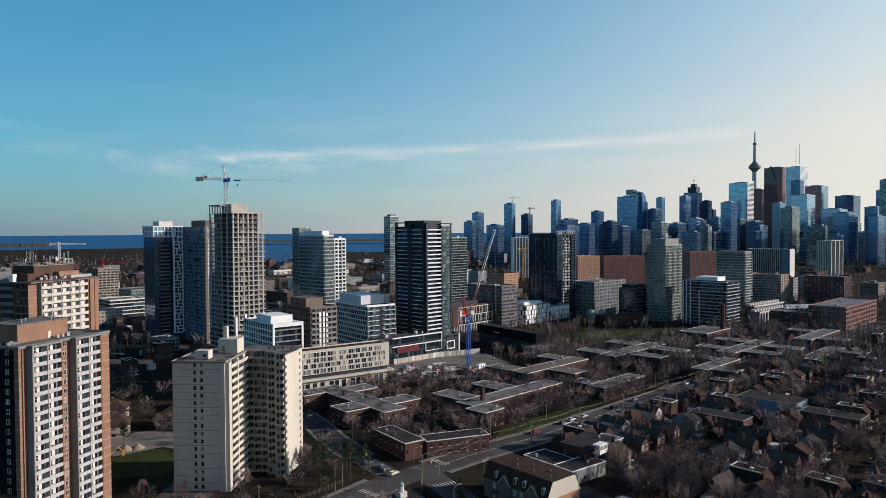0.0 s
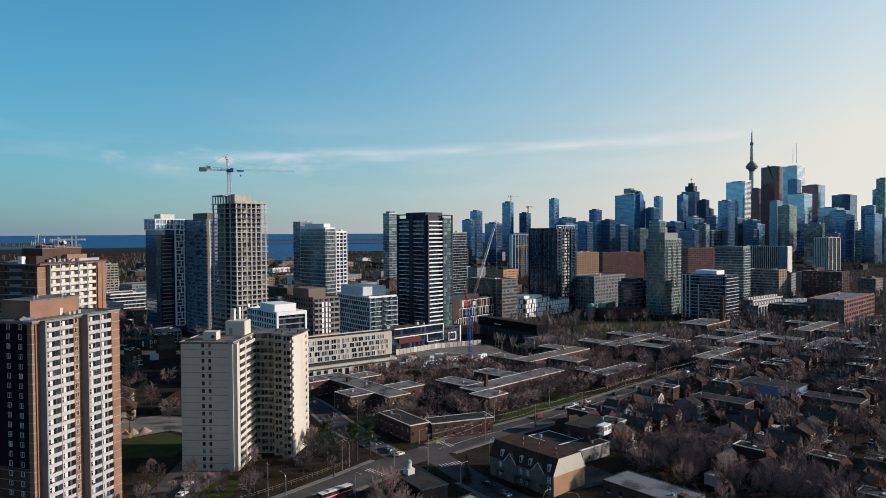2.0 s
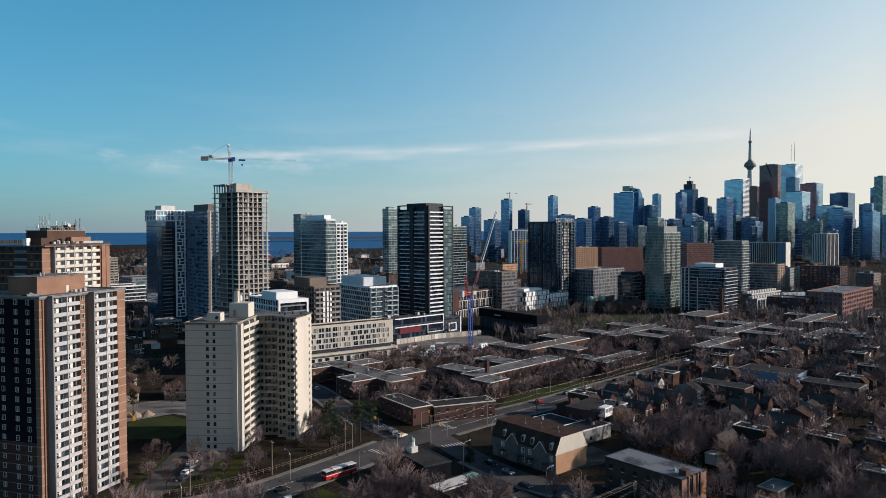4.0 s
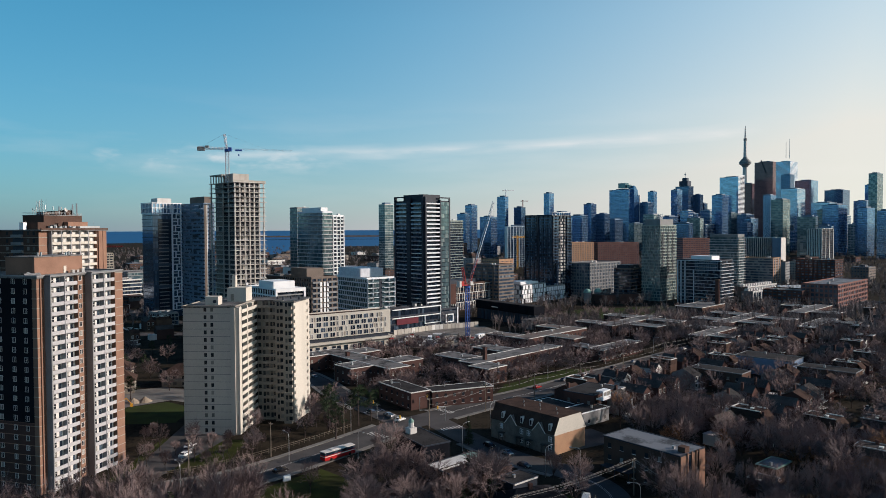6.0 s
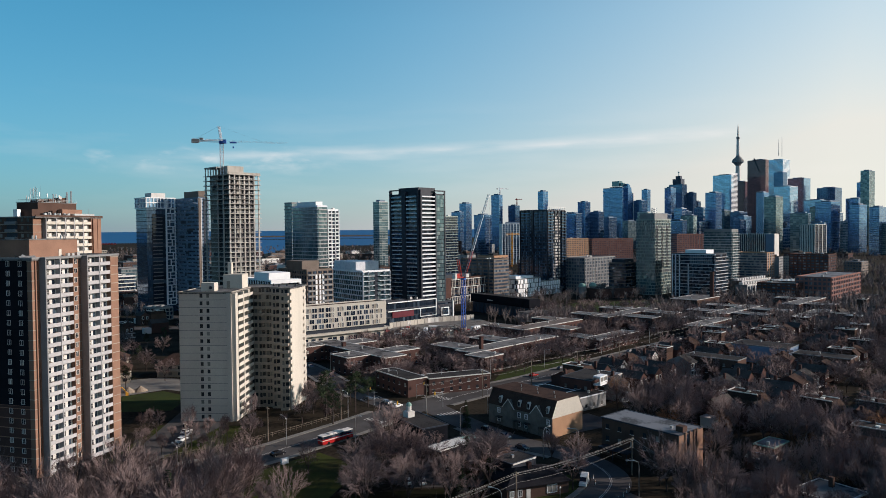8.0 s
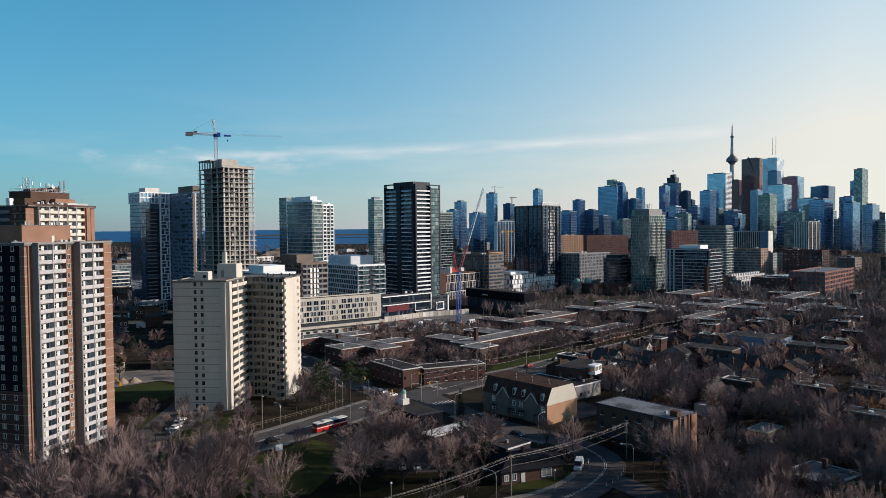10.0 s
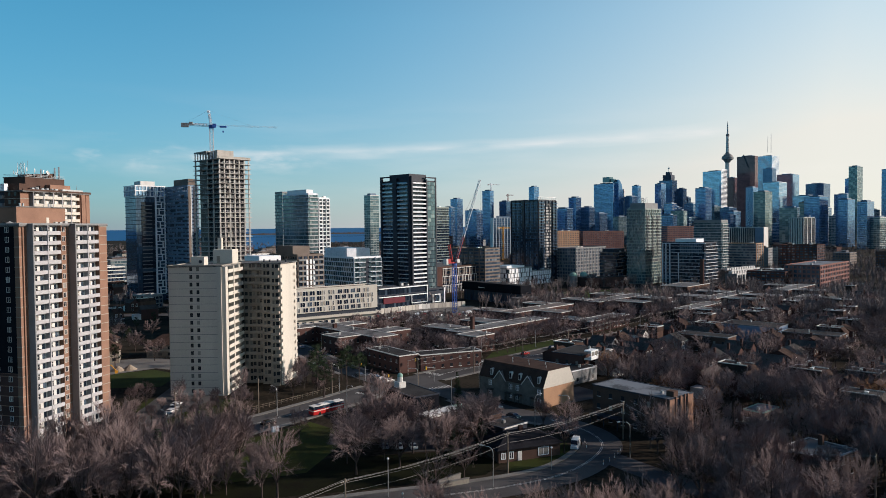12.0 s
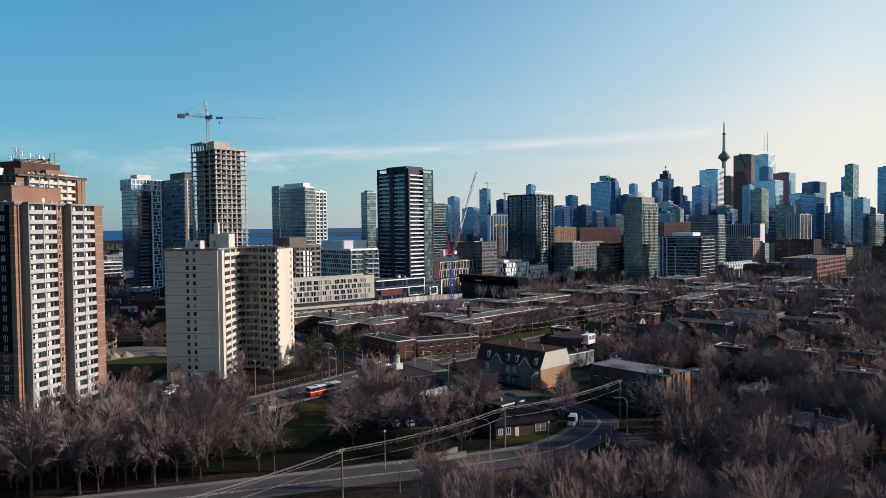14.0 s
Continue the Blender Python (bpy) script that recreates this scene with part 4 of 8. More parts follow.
t = tower("podium_block", "low glass and dark podium with white frames and a burgundy band", -46.3, 470.4, 60, 8, 16, 3, PANE_DARK, GREY_DARK, a=43, hs=0.8, pane=2.0, roof=ROOF_DARK, category="building", units=3)
for b in ((14, 15.5, 60, 16.2), (59.5, 10.2, 60.1, 15.5), (14, 9.6, 60, 10.2), (44, 4.2, 44.5, 9.6), (44, 3.8, 60, 4.2), (59.5, 4.2, 60, 9.6)):
    up(t, "white_frame", WHITE_CLEAN, b[0], -0.9, b[1], b[2], -0.25, b[3])
up(t, "burgundy_band", surf("burgundy_cladding", (0.12, 0.018, 0.03), (0.085, 0.014, 0.022), 4, 0.6, bump=0.04), 18, -0.7, 5.2, 38, -0.25, 9.2)
up(t, "dark_shopfront", GREY_DARK, 45, -0.4, 0, 59, -0.22, 3.6)
t = tower("podium_block", "low dark grey block with a white framed window", -1.6, 512.2, 17, 22, 12.5, 3, PANE_DARK, GREY_DARK, a=43, hs=2.6, pane=3.0, roof=ROOF_DARK, category="building", units=1)
for b in ((4, 2.6, 12, 3.3), (4, 8.0, 12, 8.7), (4, 3.3, 4.8, 8.0), (11.2, 3.3, 12, 8.0), (15.9, 0, 16.9, 13)):
    up(t, "white_frame", WHITE_CLEAN, b[0], -0.8, b[1], b[2], -0.22, b[3])
up(t, "pane", PANE_SKY, 4.8, -0.5, 3.3, 11.2, -0.24, 8.0)
tower("condominium_tower", "grey-green banded condominium tower behind a charcoal one", 8.8, 800, 25, 20, 81, 27, PANE_DARK, SAGE, hs=0.6, proud=0.4, units=1)
t = tower("apartment_block", "red brick mid-rise with tall pale window frames", 6.5, 603, 57, 20, 23, 7, PANE_DARK, BRICK_DARK, a=48, hs=0.7, pane=2.0, roof=ROOF_DARK, category="building", units=3, pent=(0.1, 0.8, 0.3, 0.9, 3.5, GREY_DARK))
for k in range(3):
    z0 = (0.5, 8.5, 15.5)[k]
    up(t, "white_band", WHITE, 8 * (k > 0), -0.6, z0 + 6.4, 57, -0.22, z0 + 6.9)
    for i in range(24):
        if (i * 5 + k * 3) % 4 or k == 0:
            up(t, "frame_post", WHITE if k < 2 else CREAM, 2.0 + i * 2.3 + (k % 2), -0.55, z0, 2.45 + i * 2.3 + (k % 2), -0.22, z0 + 6.4)
up(t, "brick_bay", BRICK_RED, -0.3, -0.7, 6.5, 7.6, -0.22, 23.4)
tower("apartment_block", "brown concrete slab block with white end wall", 52.3, 640, 22, 40.8, 38, 12, PANE_FAR, TAUPE, hs=1.4, pane=2.4, piers=TAUPE, bays=(0, 6), pier_w=1.2, category="building")

def cubic_block(label, x, y, LR, LL, H, n, seed):
    """Staggered white boxes standing proud of dark glass, storey by storey."""
    t = tower("office_block", label, x, y, LR, LL, H, n, PANE_DARK, GREY, hs=0.45, pane=1.6, proud=0.25, roof=ROOF_PALE, category="building", units=2)
    r, h = random.Random(seed), H / n
    for k in range(n):
        for front, length in (("R", LR), ("L", LL)):
            u = 0.6 + (k % 2) * 1.5
            while u < length - 2.5:
                w = r.choice((2.0, 2.8, 3.6))
                w = min(w, length - u - 0.3)
                b = (u, -0.8, k * h + 0.5, u + w, -0.1, (k + 1) * h - 0.15) if front == "R" else (-0.8, u, k * h + 0.5, -0.1, u + w, (k + 1) * h - 0.15)
                up(t, "white_box", WHITE_CLEAN, *b)
                u += w + r.choice((0.9, 1.3, 2.2))
    return t


t = cubic_block("low white cubic block with staggered openings", 76, 664, 39, 27, 17.5, 4, 71)
part("roof_plant", Shape().box(4, 4, 17.6, 24, 20, 20.6).box(26, 6, 17.6, 35, 16, 19.8), WHITE_CLEAN, t)
cubic_block("lower wing of a white cubic block with staggered openings", 103.8, 691.8, 33, 22, 13.6, 3, 72)
t = tower("condominium_tower", "black glass condominium tower with gridded balconies", 113.5, 710, 31.8, 34.5, 85, 28, PANE_DARK, GREY_DARK, hs=0.5, pane=1.7, proud=0.3, piers=GREY_DARK, bays=(5, 6), pier_w=0.7, pier_d=0.9, balc=(("R", 0.0, 0.3, 1.2, 0.9), ("R", 0.72, 1.0, 2.2, 0.7), ("L", 0.0, 0.45, 1.0, 0.7), ("L", 0.6, 0.95, 1.0, 0.7)), balc_mat=PANE_CITY_DARK, units=1)
blind_r = random.Random(73)
blind_me = Shape().box(0, -0.4, 0.8, 0.95, -0.15, 2.5).mesh("window_blind", WHITE)
blind_l = Shape().box(-0.4, 0, 0.8, -0.15, 0.95, 2.5).mesh("window_blind", SLATE)
stack(t, "window_blinds", blind_me, [(10.6 + i * 1.5, 0, k * 85 / 28) for k in range(27) for i in range(8) if blind_r.random() < 0.75])
stack(t, "window_blinds", blind_l, [(0, 3.4 + i * 5.6, k * 85 / 28) for k in range(27) for i in range(5) if blind_r.random() < 0.7])
for i in range(9):
    up(t, "crown_post", METAL, i * 3.9, -0.4, 85, 0.3 + i * 3.9, -0.1, 88.5)
up(t, "crown_rail", METAL, 0, -0.4, 88.3, 31.8, -0.1, 88.7)
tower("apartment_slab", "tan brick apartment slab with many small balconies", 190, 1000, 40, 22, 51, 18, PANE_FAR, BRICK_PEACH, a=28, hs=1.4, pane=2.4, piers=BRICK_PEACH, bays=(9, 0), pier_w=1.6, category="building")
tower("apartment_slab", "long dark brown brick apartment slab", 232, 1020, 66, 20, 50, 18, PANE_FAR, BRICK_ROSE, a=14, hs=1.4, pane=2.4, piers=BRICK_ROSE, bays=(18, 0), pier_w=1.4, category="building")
tower("office_block", "mid-rise block in brown brick and grey panels", 153.9, 720, 60.9, 29.1, 35, 10, PANE_FAR, GREY, hs=1.1, pane=1.8, piers=GREY, bays=(20, 9), pier_w=0.8, category="building")
tower("office_block", "dark glass mid-rise with beige end bay", 188.1, 690, 25.5, 18.9, 31, 9, PANE_DARK, TAUPE, hs=0.9, pane=1.8, pent=(0.1, 0.9, 0.2, 0.9, 4, GREY_DARK), category="building")
t = tower("condominium_tower", "pale green-grey condominium tower with stacked balconies", 214.2, 680, 34, 20, 74, 24, PANE_TEAL, SAGE, hs=0.8, pane=1.3, proud=0.3, pent=(0.1, 0.9, 0.1, 0.9, 6.5, GREY), units=0)
srnd2 = random.Random(74)
fin_me = Shape().box(0, -0.55, 0, 0.5, -0.1, 3.08).mesh("fin", SAGE)
fin_l = Shape().box(-0.55, 0, 0, -0.1, 0.5, 3.08).mesh("fin", SAGE)
deck_me = Shape().box(0, -2.0, 0, 6.8, 0.05, 0.3).box(0, -2.0, 0.3, 6.8, -1.9, 1.15).mesh("balcony", SAGE)
# dark sheets give the balcony recesses their shade by colour
dark_me = Shape().box(0, -0.3, 0.4, 6.8, -0.12, 3.0).mesh("recess", GREY_DARK)
stack(t, "fins", fin_me, [(srnd2.choice((0.4, 1.5, 2.6)) + i * 4.0, 0, k * 74 / 24) for k in range(24) for i in range(8) if k > 21 or srnd2.random() < 0.6])
stack(t, "fins", fin_l, [(0, srnd2.choice((0.3, 1.2, 1.8)) + i * 2.3, k * 74 / 24) for k in range(24) for i in range(8) if k > 21 or srnd2.random() < 0.55])
for k in range(9, 22):
    for x in (2.5, 13.0, 23.5):
        part("balcony", deck_me, None, t, at=(x, 0, k * 74 / 24))
        part("recess", dark_me, None, t, at=(x, 0, k * 74 / 24))
up(t, "base_gap", GREY_DARK, -0.4, -0.45, 22.2, 34.4, -0.31, 24.6)
part("aerial_frame", lattice(Shape(), (14, 8, 80), (14, 8, 86), 4.0, 3, 0.2), METAL, t)
t = tower("condominium_tower", "grey glass mid-rise with projecting white balconies", 257, 641, 28.6, 41, 41, 13, PANE_DARK, GREY_DARK, hs=0.5, pane=1.8, proud=0.2, balc=(("R", 0.0, 1.0, 1.6, 0.4), ("L", 0.05, 0.95, 1.0, 0.4)), balc_mat=PARAPET, pent=(0.2, 0.8, 0.25, 0.75, 4, WHITE_CLEAN), roof=ROOF_PALE, category="building")
for b in ((33, 0, 34, 40.5), (37, 0, 38, 40.5), (40.2, 0, 41.2, 40.5), (24.5, 0, 25.2, 32.0)):
    up(t, "upright_band", STEEL_WHITE, -0.9, b[0], b[1], -0.2, b[2], b[3])
for z in (40.4, 31.6):
    up(t, "white_band", STEEL_WHITE, -0.9, -1.7, z, -0.2, 41.2 if z > 35 else 33, z + 0.7)
pale_me = Shape().box(-0.34, 0, 0, -0.22, 0.9, 1.7).mesh("window_blind", SLATE)
stack(t, "window_blinds", pale_me, [(0, 1.6 + j * 1.75, 32.6 + k * 2.8) for j in range(13) for k in range(3)] + [(0, 2.0 + j * 3.0, 2 + k * 3.1) for k in range(10) for j in range(8) if (k * 7 + j * 3) % 5 < 2])
tower("condominium_tower", "grey glass tower with stepped balconies", 342.1, 800, 19.4, 32.8, 61, 20, PANE_TEAL, GREY, hs=0.7, pane=1.8, balc=(("R", 0.0, 1.0, 1.6, 0.4), ("L", 0.0, 1.0, 1.0, 0.4)), balc_mat=PARAPET, pent=(0.0, 1.0, 0.0, 1.0, 3, GREY), units=0)
t = tower("apartment_slab", "dark slab block with white vertical fins", 595.5, 1211.5, 22, 72, 53, 18, PANE_DARK, GREY_DARK, hs=1.0, pane=2.2, piers=WHITE, bays=(1, 22), pier_w=0.7, pier_d=0.6, units=3, category="building")
up(t, "end_wall", WHITE, -0.3, -0.9, 0, 22, -0.35, 53)
up(t, "end_panel", SLATE, -0.9, 0, 0, -0.65, 14, 53)
t = tower("apartment_slab", "dark slab block with broad white vertical fins", 638.4, 1159.5, 33, 24, 68.5, 23, PANE_DARK, GREY_DARK, a=30, hs=1.0, pane=2.2, piers=WHITE, bays=(3, 8), pier_w=1.4, pier_d=0.6, category="building")
tower("apartment_slab", "brown brick apartment slab", 350, 1000, 50, 20, 56, 19, PANE_FAR, BRICK_ROSE, a=16, hs=1.4, pane=2.2, piers=BRICK_ROSE, bays=(12, 0), pier_w=1.2, category="building")
tower("apartment_block", "dark red brick block with tan end bay", 462, 812, 32, 43, 32.5, 10, PANE_FAR, BRICK_RED, hs=1.5, pane=2.4, piers=BRICK_RED, bays=(4, 9), pier_w=1.5, category="building")
tower("apartment_block", "low peach brick block with rows of square windows", 350, 612, 98, 30, 20, 5, PANE_FAR, BRICK_ROSE, hs=1.5, pane=2.2, piers=BRICK_ROSE, bays=(18, 8), pier_w=1.3, roof=ROOF_PALE, category="building")
tower("apartment_block", "low dark brick walk-up block", 319.7, 615, 27.2, 33.4, 14.5, 5, PANE_FAR, BRICK_RED, hs=1.4, pane=2.2, piers=BRICK_RED, bays=(7, 8), pier_w=1.3, category="building")
tower("apartment_block", "grey and orange mid-rise block", 393, 820, 23.9, 37, 35, 11, PANE_FAR, GREY, hs=1.3, pane=2.2, piers=BRICK_PEACH, bays=(3, 0), pier_w=3, category="building")

# ---- the two brown apartment slabs and the cream tower ----
def balcony_block(t, x0, x1, n_bays, out, z_base, h, n, wall, front, seed):
    """A stack of open balconies standing proud of the right front: side walls, dividers, slabs, parapets, windows behind."""
    rnd = random.Random(seed)
    part("side_wall", Shape().box(x0 - 0.35, -out - 0.05, 0, x0, 0.02, z_base + n * h + 0.5), GREY, t)
    part("side_wall", Shape().box(x1, -out - 0.05, 0, x1 + 0.25, 0.02, z_base + n * h + 0.5), wall, t)
    bw = (x1 - x0) / n_bays
    par = Shape().box(0.06, -out, 0.0, bw - 0.06, 0.0, 0.2).box(0.06, -out - 0.02, 0.2, bw - 0.06, -out + 0.12, 1.08).mesh("balcony", PARAPET if seed < 3 else CREAM)
    glass_me = Shape().face((0.5, 0, 0.75), (1.25, 0, 0.75), (1.25, 0, 2.2), (0.5, 0, 2.2)).face((1.3, 0, 0.75), (2.05, 0, 0.75), (2.05, 0, 2.2), (1.3, 0, 2.2)).mesh("window", PANE)
    frame_ = Shape()
    for b in ((0.32, 0.55, 2.23, 0.75), (0.32, 2.2, 2.23, 2.38), (0.32, 0.75, 0.5, 2.2), (1.2, 0.75, 1.35, 2.2), (2.05, 0.75, 2.23, 2.2), (0.5, 1.55, 2.05, 1.63)):
        frame_.box(b[0], -0.05, b[1], b[2], 0.02, b[3])
    frame_ = frame_.mesh("window_frame", WHITE)
    door_me = Shape().face((bw - 1.5, 0, 0.2), (bw - 0.6, 0, 0.2), (bw - 0.6, 0, 2.25), (bw - 1.5, 0, 2.25)).mesh("balcony_door", PANE_DARK)
    chair_me = Shape().box(0, 0, 0, 0.6, 0.5, 0.95).box(0.7, 0.1, 0, 1.2, 0.5, 0.8).mesh("balcony_clutter", TAUPE)
    for i in range(n_bays + 1):
        if i not in (0, n_bays):
            part("divider", Shape().box(x0 + i * bw - 0.13, -out - 0.18, 0, x0 + i * bw + 0.13, 0.0, z_base + n * h), PARAPET, t)
    back = 1.0 if seed < 3 else 0.1
    part("back_wall", Shape().box(x0, -back, 0, x1, -0.02, z_base + n * h), WHITE, t)
    for k in range(n):
        for i in range(n_bays):
            at = (x0 + i * bw, -0.0, z_base + k * h)
            part("balcony", par, None, t, at=at)
            if seed == 3 and k < 10:
                continue
            w = part("window", glass_me, None, t, at=(at[0], -back - 0.03, at[2]))
            if seed < 3:
                part("window_frame", frame_, None, w)
            if seed < 3:
                part("balcony_door", door_me, None, t, at=(at[0], -back - 0.025, at[2]))
            if rnd.random() < 0.35:
                part("balcony_clutter", chair_me, None, t, at=(at[0] + rnd.uniform(0.2, bw - 1.5), -out + 0.3, at[2] + 0.2))
    part("cap_slab", Shape().box(x0 - 0.35, -out - 0.1, z_base + n * h, x1 + 0.25, 0.1, z_base + n * h + 0.5), GREY, t)


def small_windows(t, n, h, z_base, cols, along, w=1.0, hh=1.25, wall_y=0.0, frame_mat=None):
    """Single windows in frames: along the right front (R) or the left front (L)."""
    s, f = Shape(), Shape()
    if along == "R":
        s.face((0, -0.03, 0), (w, -0.03, 0), (w, -0.03, hh), (0, -0.03, hh))
        for b in ((-0.08, -0.08, w + 0.08, 0.0), (-0.08, hh, w + 0.08, hh + 0.08), (-0.08, 0, 0, hh), (w, 0, w + 0.08, hh), (w / 2 - 0.03, 0, w / 2 + 0.03, hh)):
            f.box(b[0], -0.09, b[1], b[2], 0.03, b[3])
    else:
        s.face((-0.03, w, 0), (-0.03, 0, 0), (-0.03, 0, hh), (-0.03, w, hh))
        for b in ((-0.08, -0.08, w + 0.08, 0.0), (-0.08, hh, w + 0.08, hh + 0.08), (-0.08, 0, 0, hh), (w, 0, w + 0.08, hh), (w / 2 - 0.03, 0, w / 2 + 0.03, hh)):
            f.box(-0.09, b[0], b[1], 0.03, b[2], b[3])
    s, f = s.mesh("window", PANE), f.mesh("window_frame", frame_mat or WHITE)
    for k in range(n):
        for c in cols:
            at = (c, wall_y, z_base + k * h + 0.9) if along == "R" else (wall_y, c, z_base + k * h + 0.9)
            o = part("window", s, None, t, at=at)
            if (along == "R" or c < 13) and frame_mat is None and wall_y > -0.09:
                part("window_frame", f, None, o)


# brown slab, near
H_A, N_A = 59.6, 22
h = 2.68
t = thing("apartment_slab", "tall brown brick apartment slab with white balconies", "apartment building", pose(-113.2, 186.9, 0, 0, 0, 72.3))
claim(-118, 204, 22)
LA, DA = 31.2, 26.0
up(t, "wall", BRICK, 0, 0, 0, LA, DA, H_A - 0.5)
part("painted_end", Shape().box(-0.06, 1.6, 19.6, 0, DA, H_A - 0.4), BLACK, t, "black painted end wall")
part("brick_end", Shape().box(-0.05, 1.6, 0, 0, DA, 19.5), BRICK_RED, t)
line_f = Shape().box(2.4, -0.06, 0, 28.1, 0, 0.2).box(28.12, -0.57, 0, LA + 0.06, -0.48, 0.2).box(-0.06, -0.06, 0, 2.4, 0, 0.2).box(-0.1, 0, 0, 0, 1.6, 0.2).mesh("floor_line", CREAM_DARK)
line_b = Shape().box(-0.1, 1.6, 0, 0, DA, 0.2).mesh("floor_line", BRICK)
for k in range(1, N_A + 1):
    part("floor_line", line_f, None, t, at=(0, 0, k * h - 0.1))
    if k < 8:
        part("floor_line", line_b, None, t, at=(0, 0, k * h - 0.1))
for x in (0.9, 1.9):
    up(t, "brick_rib", BRICK, x, -0.35, 0, x + 0.35, 0, H_A - 0.4)
balcony_block(t, 2.5, 11.6, 2, 2.4, 0.4, h, N_A, BRICK, WHITE, 1)
balcony_block(t, 17.1, 25.8, 2, 2.4, 0.4, h, N_A, BRICK, WHITE, 2)
small_windows(t, N_A, h, 0.4, (14.4,), "R", 1.0, 1.3)
small_windows(t, N_A, h, 0.4, (3.4, 7.6, 12.5, 17.0, 21.5), "L", 1.05, 1.3, -0.06)
up(t, "end_pier", BRICK, 28.2, -0.5, 0, LA, 0, H_A - 0.4)
part("roof", Shape().box(-0.5, -0.7, H_A - 0.5, LA + 0.3, DA + 0.3, H_A), ROOF, t)
s = Shape()
for b in ((-0.5, -0.7, LA + 0.3, -0.3), (-0.5, DA - 0.1, LA + 0.3, DA + 0.3), (-0.5, -0.3, -0.1, DA - 0.1), (LA - 0.1, -0.3, LA + 0.3, DA - 0.1)):
    s.box(b[0], b[1], H_A, b[2], b[3], H_A + 0.35)
part("parapet", s, GREY, t)
ph = part("penthouse", Shape().box(5.5, 6.5, H_A, 22.5, 17, H_A + 4.9), BRICK, t)
part("penthouse_roof", Shape().box(5.3, 6.3, H_A + 4.9, 22.7, 17.2, H_A + 5.2), ROOF, ph)
part("door", Shape().box(15.5, 6.42, H_A, 16.5, 6.52, H_A + 2.1), CREAM, ph)
for x, y in ((9, 9), (12, 11), (18, 8), (21, 10)):
    part("vent_pipe", Shape().tube((x, y, H_A + 5.1), (x, y, H_A + 6.2), 0.25, 0.25, 8, cap=True), METAL, ph)
for x, y, a_, b_, c_ in ((16.8, 4.5, 0.9, 0.8, 0.9), (18.6, 4.6, 0.8, 0.8, 0.8), (20.2, 4.4, 1.1, 0.9, 1.1)):
    part("roof_unit", Shape().box(x, y, H_A, x + a_, y + b_, H_A + c_), METAL, t)
tarp = Shape()
for i in range(8):
    for j in range(5):
        tarp.v.append((1.6 + i * 0.75 + 0.2 * math.sin(j * 2.1), 5.5 + j * 0.7, H_A + 0.05 + 1.0 * max(0, 1 - abs(j - 2) / 2.0) * (0.7 + 0.3 * math.sin(i * 1.9 + j))))
for i in range(7):
    for j in range(4):
        a_ = i * 5 + j
        tarp.f.append((a_, a_ + 5, a_ + 6, a_ + 1))
        tarp.m.append(0)
tagged(part("tarpaulin", tarp, GREY, None, at=t.matrix_basis), "crumpled grey tarpaulin bundle on the roof", "tarpaulin")

# brown slab behind, with roof aerials
H_B, N_B = 72.4, 26
t = thing("apartment_slab", "brown brick apartment slab with aerials on its roof", "apartment building", pose(-148.0, 250.3, 0, 0, 0, 72.3))
claim(-152, 268, 24)
LB, DB = 31.0, 24.0
hb = H_B / N_B
up(t, "wall", BRICK, 0, 0, 0, LB, DB, H_B - 0.4)
# end away from the sun: its shade is put into a darker brick
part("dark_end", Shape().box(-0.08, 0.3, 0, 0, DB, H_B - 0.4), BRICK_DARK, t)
for k in range(1, N_B + 1):
    part("floor_line", Shape().box(-0.14, -0.08, k * hb - 0.12, LB + 0.06, 0.0, k * hb + 0.1).box(-0.14, 0, k * hb - 0.12, -0.08, DB, k * hb + 0.1), CREAM_DARK, t)
balcony_block(t, 4.4, 25.6, 5, 1.5, 0.0, hb, N_B, BRICK, WHITE, 3)
small_windows(t, N_B, hb, 0.0, (1.6, 4.2), "L", 1.1, 1.3, -0.1)
small_windows(t, N_B, hb, 0.0, (14, 18), "L", 1.1, 1.3, -0.1)
# flat dark strip paints the shade behind the end balconies
part("end_balcony_recess", Shape().box(-0.12, 7, 0, -0.06, 12, H_B - 0.4), GREY_DARK, t)
for k in range(N_B):
    part("end_balcony", Shape().box(-1.0, 7, k * hb, -0.1, 12, k * hb + 1.1), GREY, t)
up(t, "end_pier", BRICK, 26.5, -1.6, 0, 28.5, 0, H_B - 0.4)
up(t, "end_pier", BRICK, 29.2, -1.2, 0, LB, 0, H_B - 0.4)
up(t, "roof", ROOF, -0.5, -1.7, H_B - 0.4, LB + 0.3, DB + 0.3, H_B)
up(t, "parapet", BRICK_DARK, -0.5, -1.8, H_B, LB + 0.3, -1.4, H_B + 0.6)
up(t, "penthouse", BRICK_DARK, 7, 5, H_B, 25, 15, H_B + 5.4)
up(t, "penthouse_cap", GREY, 6.8, 4.8, H_B + 5.4, 25.2, 15.2, H_B + 5.6)
up(t, "roof_store", WHITE_CLEAN, 0.8, 8, H_B, 2.4, 9.8, H_B + 2.7)
up(t, "roof_room", BRICK_DARK, 3.4, 4, H_B, 6.9, 12, H_B + 2.8)
up(t, "roof_room", BRICK, 16, 2.8, H_B, 25.6, 4.8, H_B + 3.0)
for i in range(4):
    up(t, "roof_unit", GREY if i % 2 else BRICK_DARK, 8 + i * 2.0, 3.4, H_B, 9.3 + i * 2.0, 4.8, H_B + 1.4 + 0.5 * (i % 3))
for i, x_ in enumerate((9.5, 14.0, 19.5)):
    up(t, "roof_unit", BRICK_DARK, x_, 7, H_B + 5.6, x_ + 2.2 + i * 0.5, 11, H_B + 6.6 + 0.5 * i)
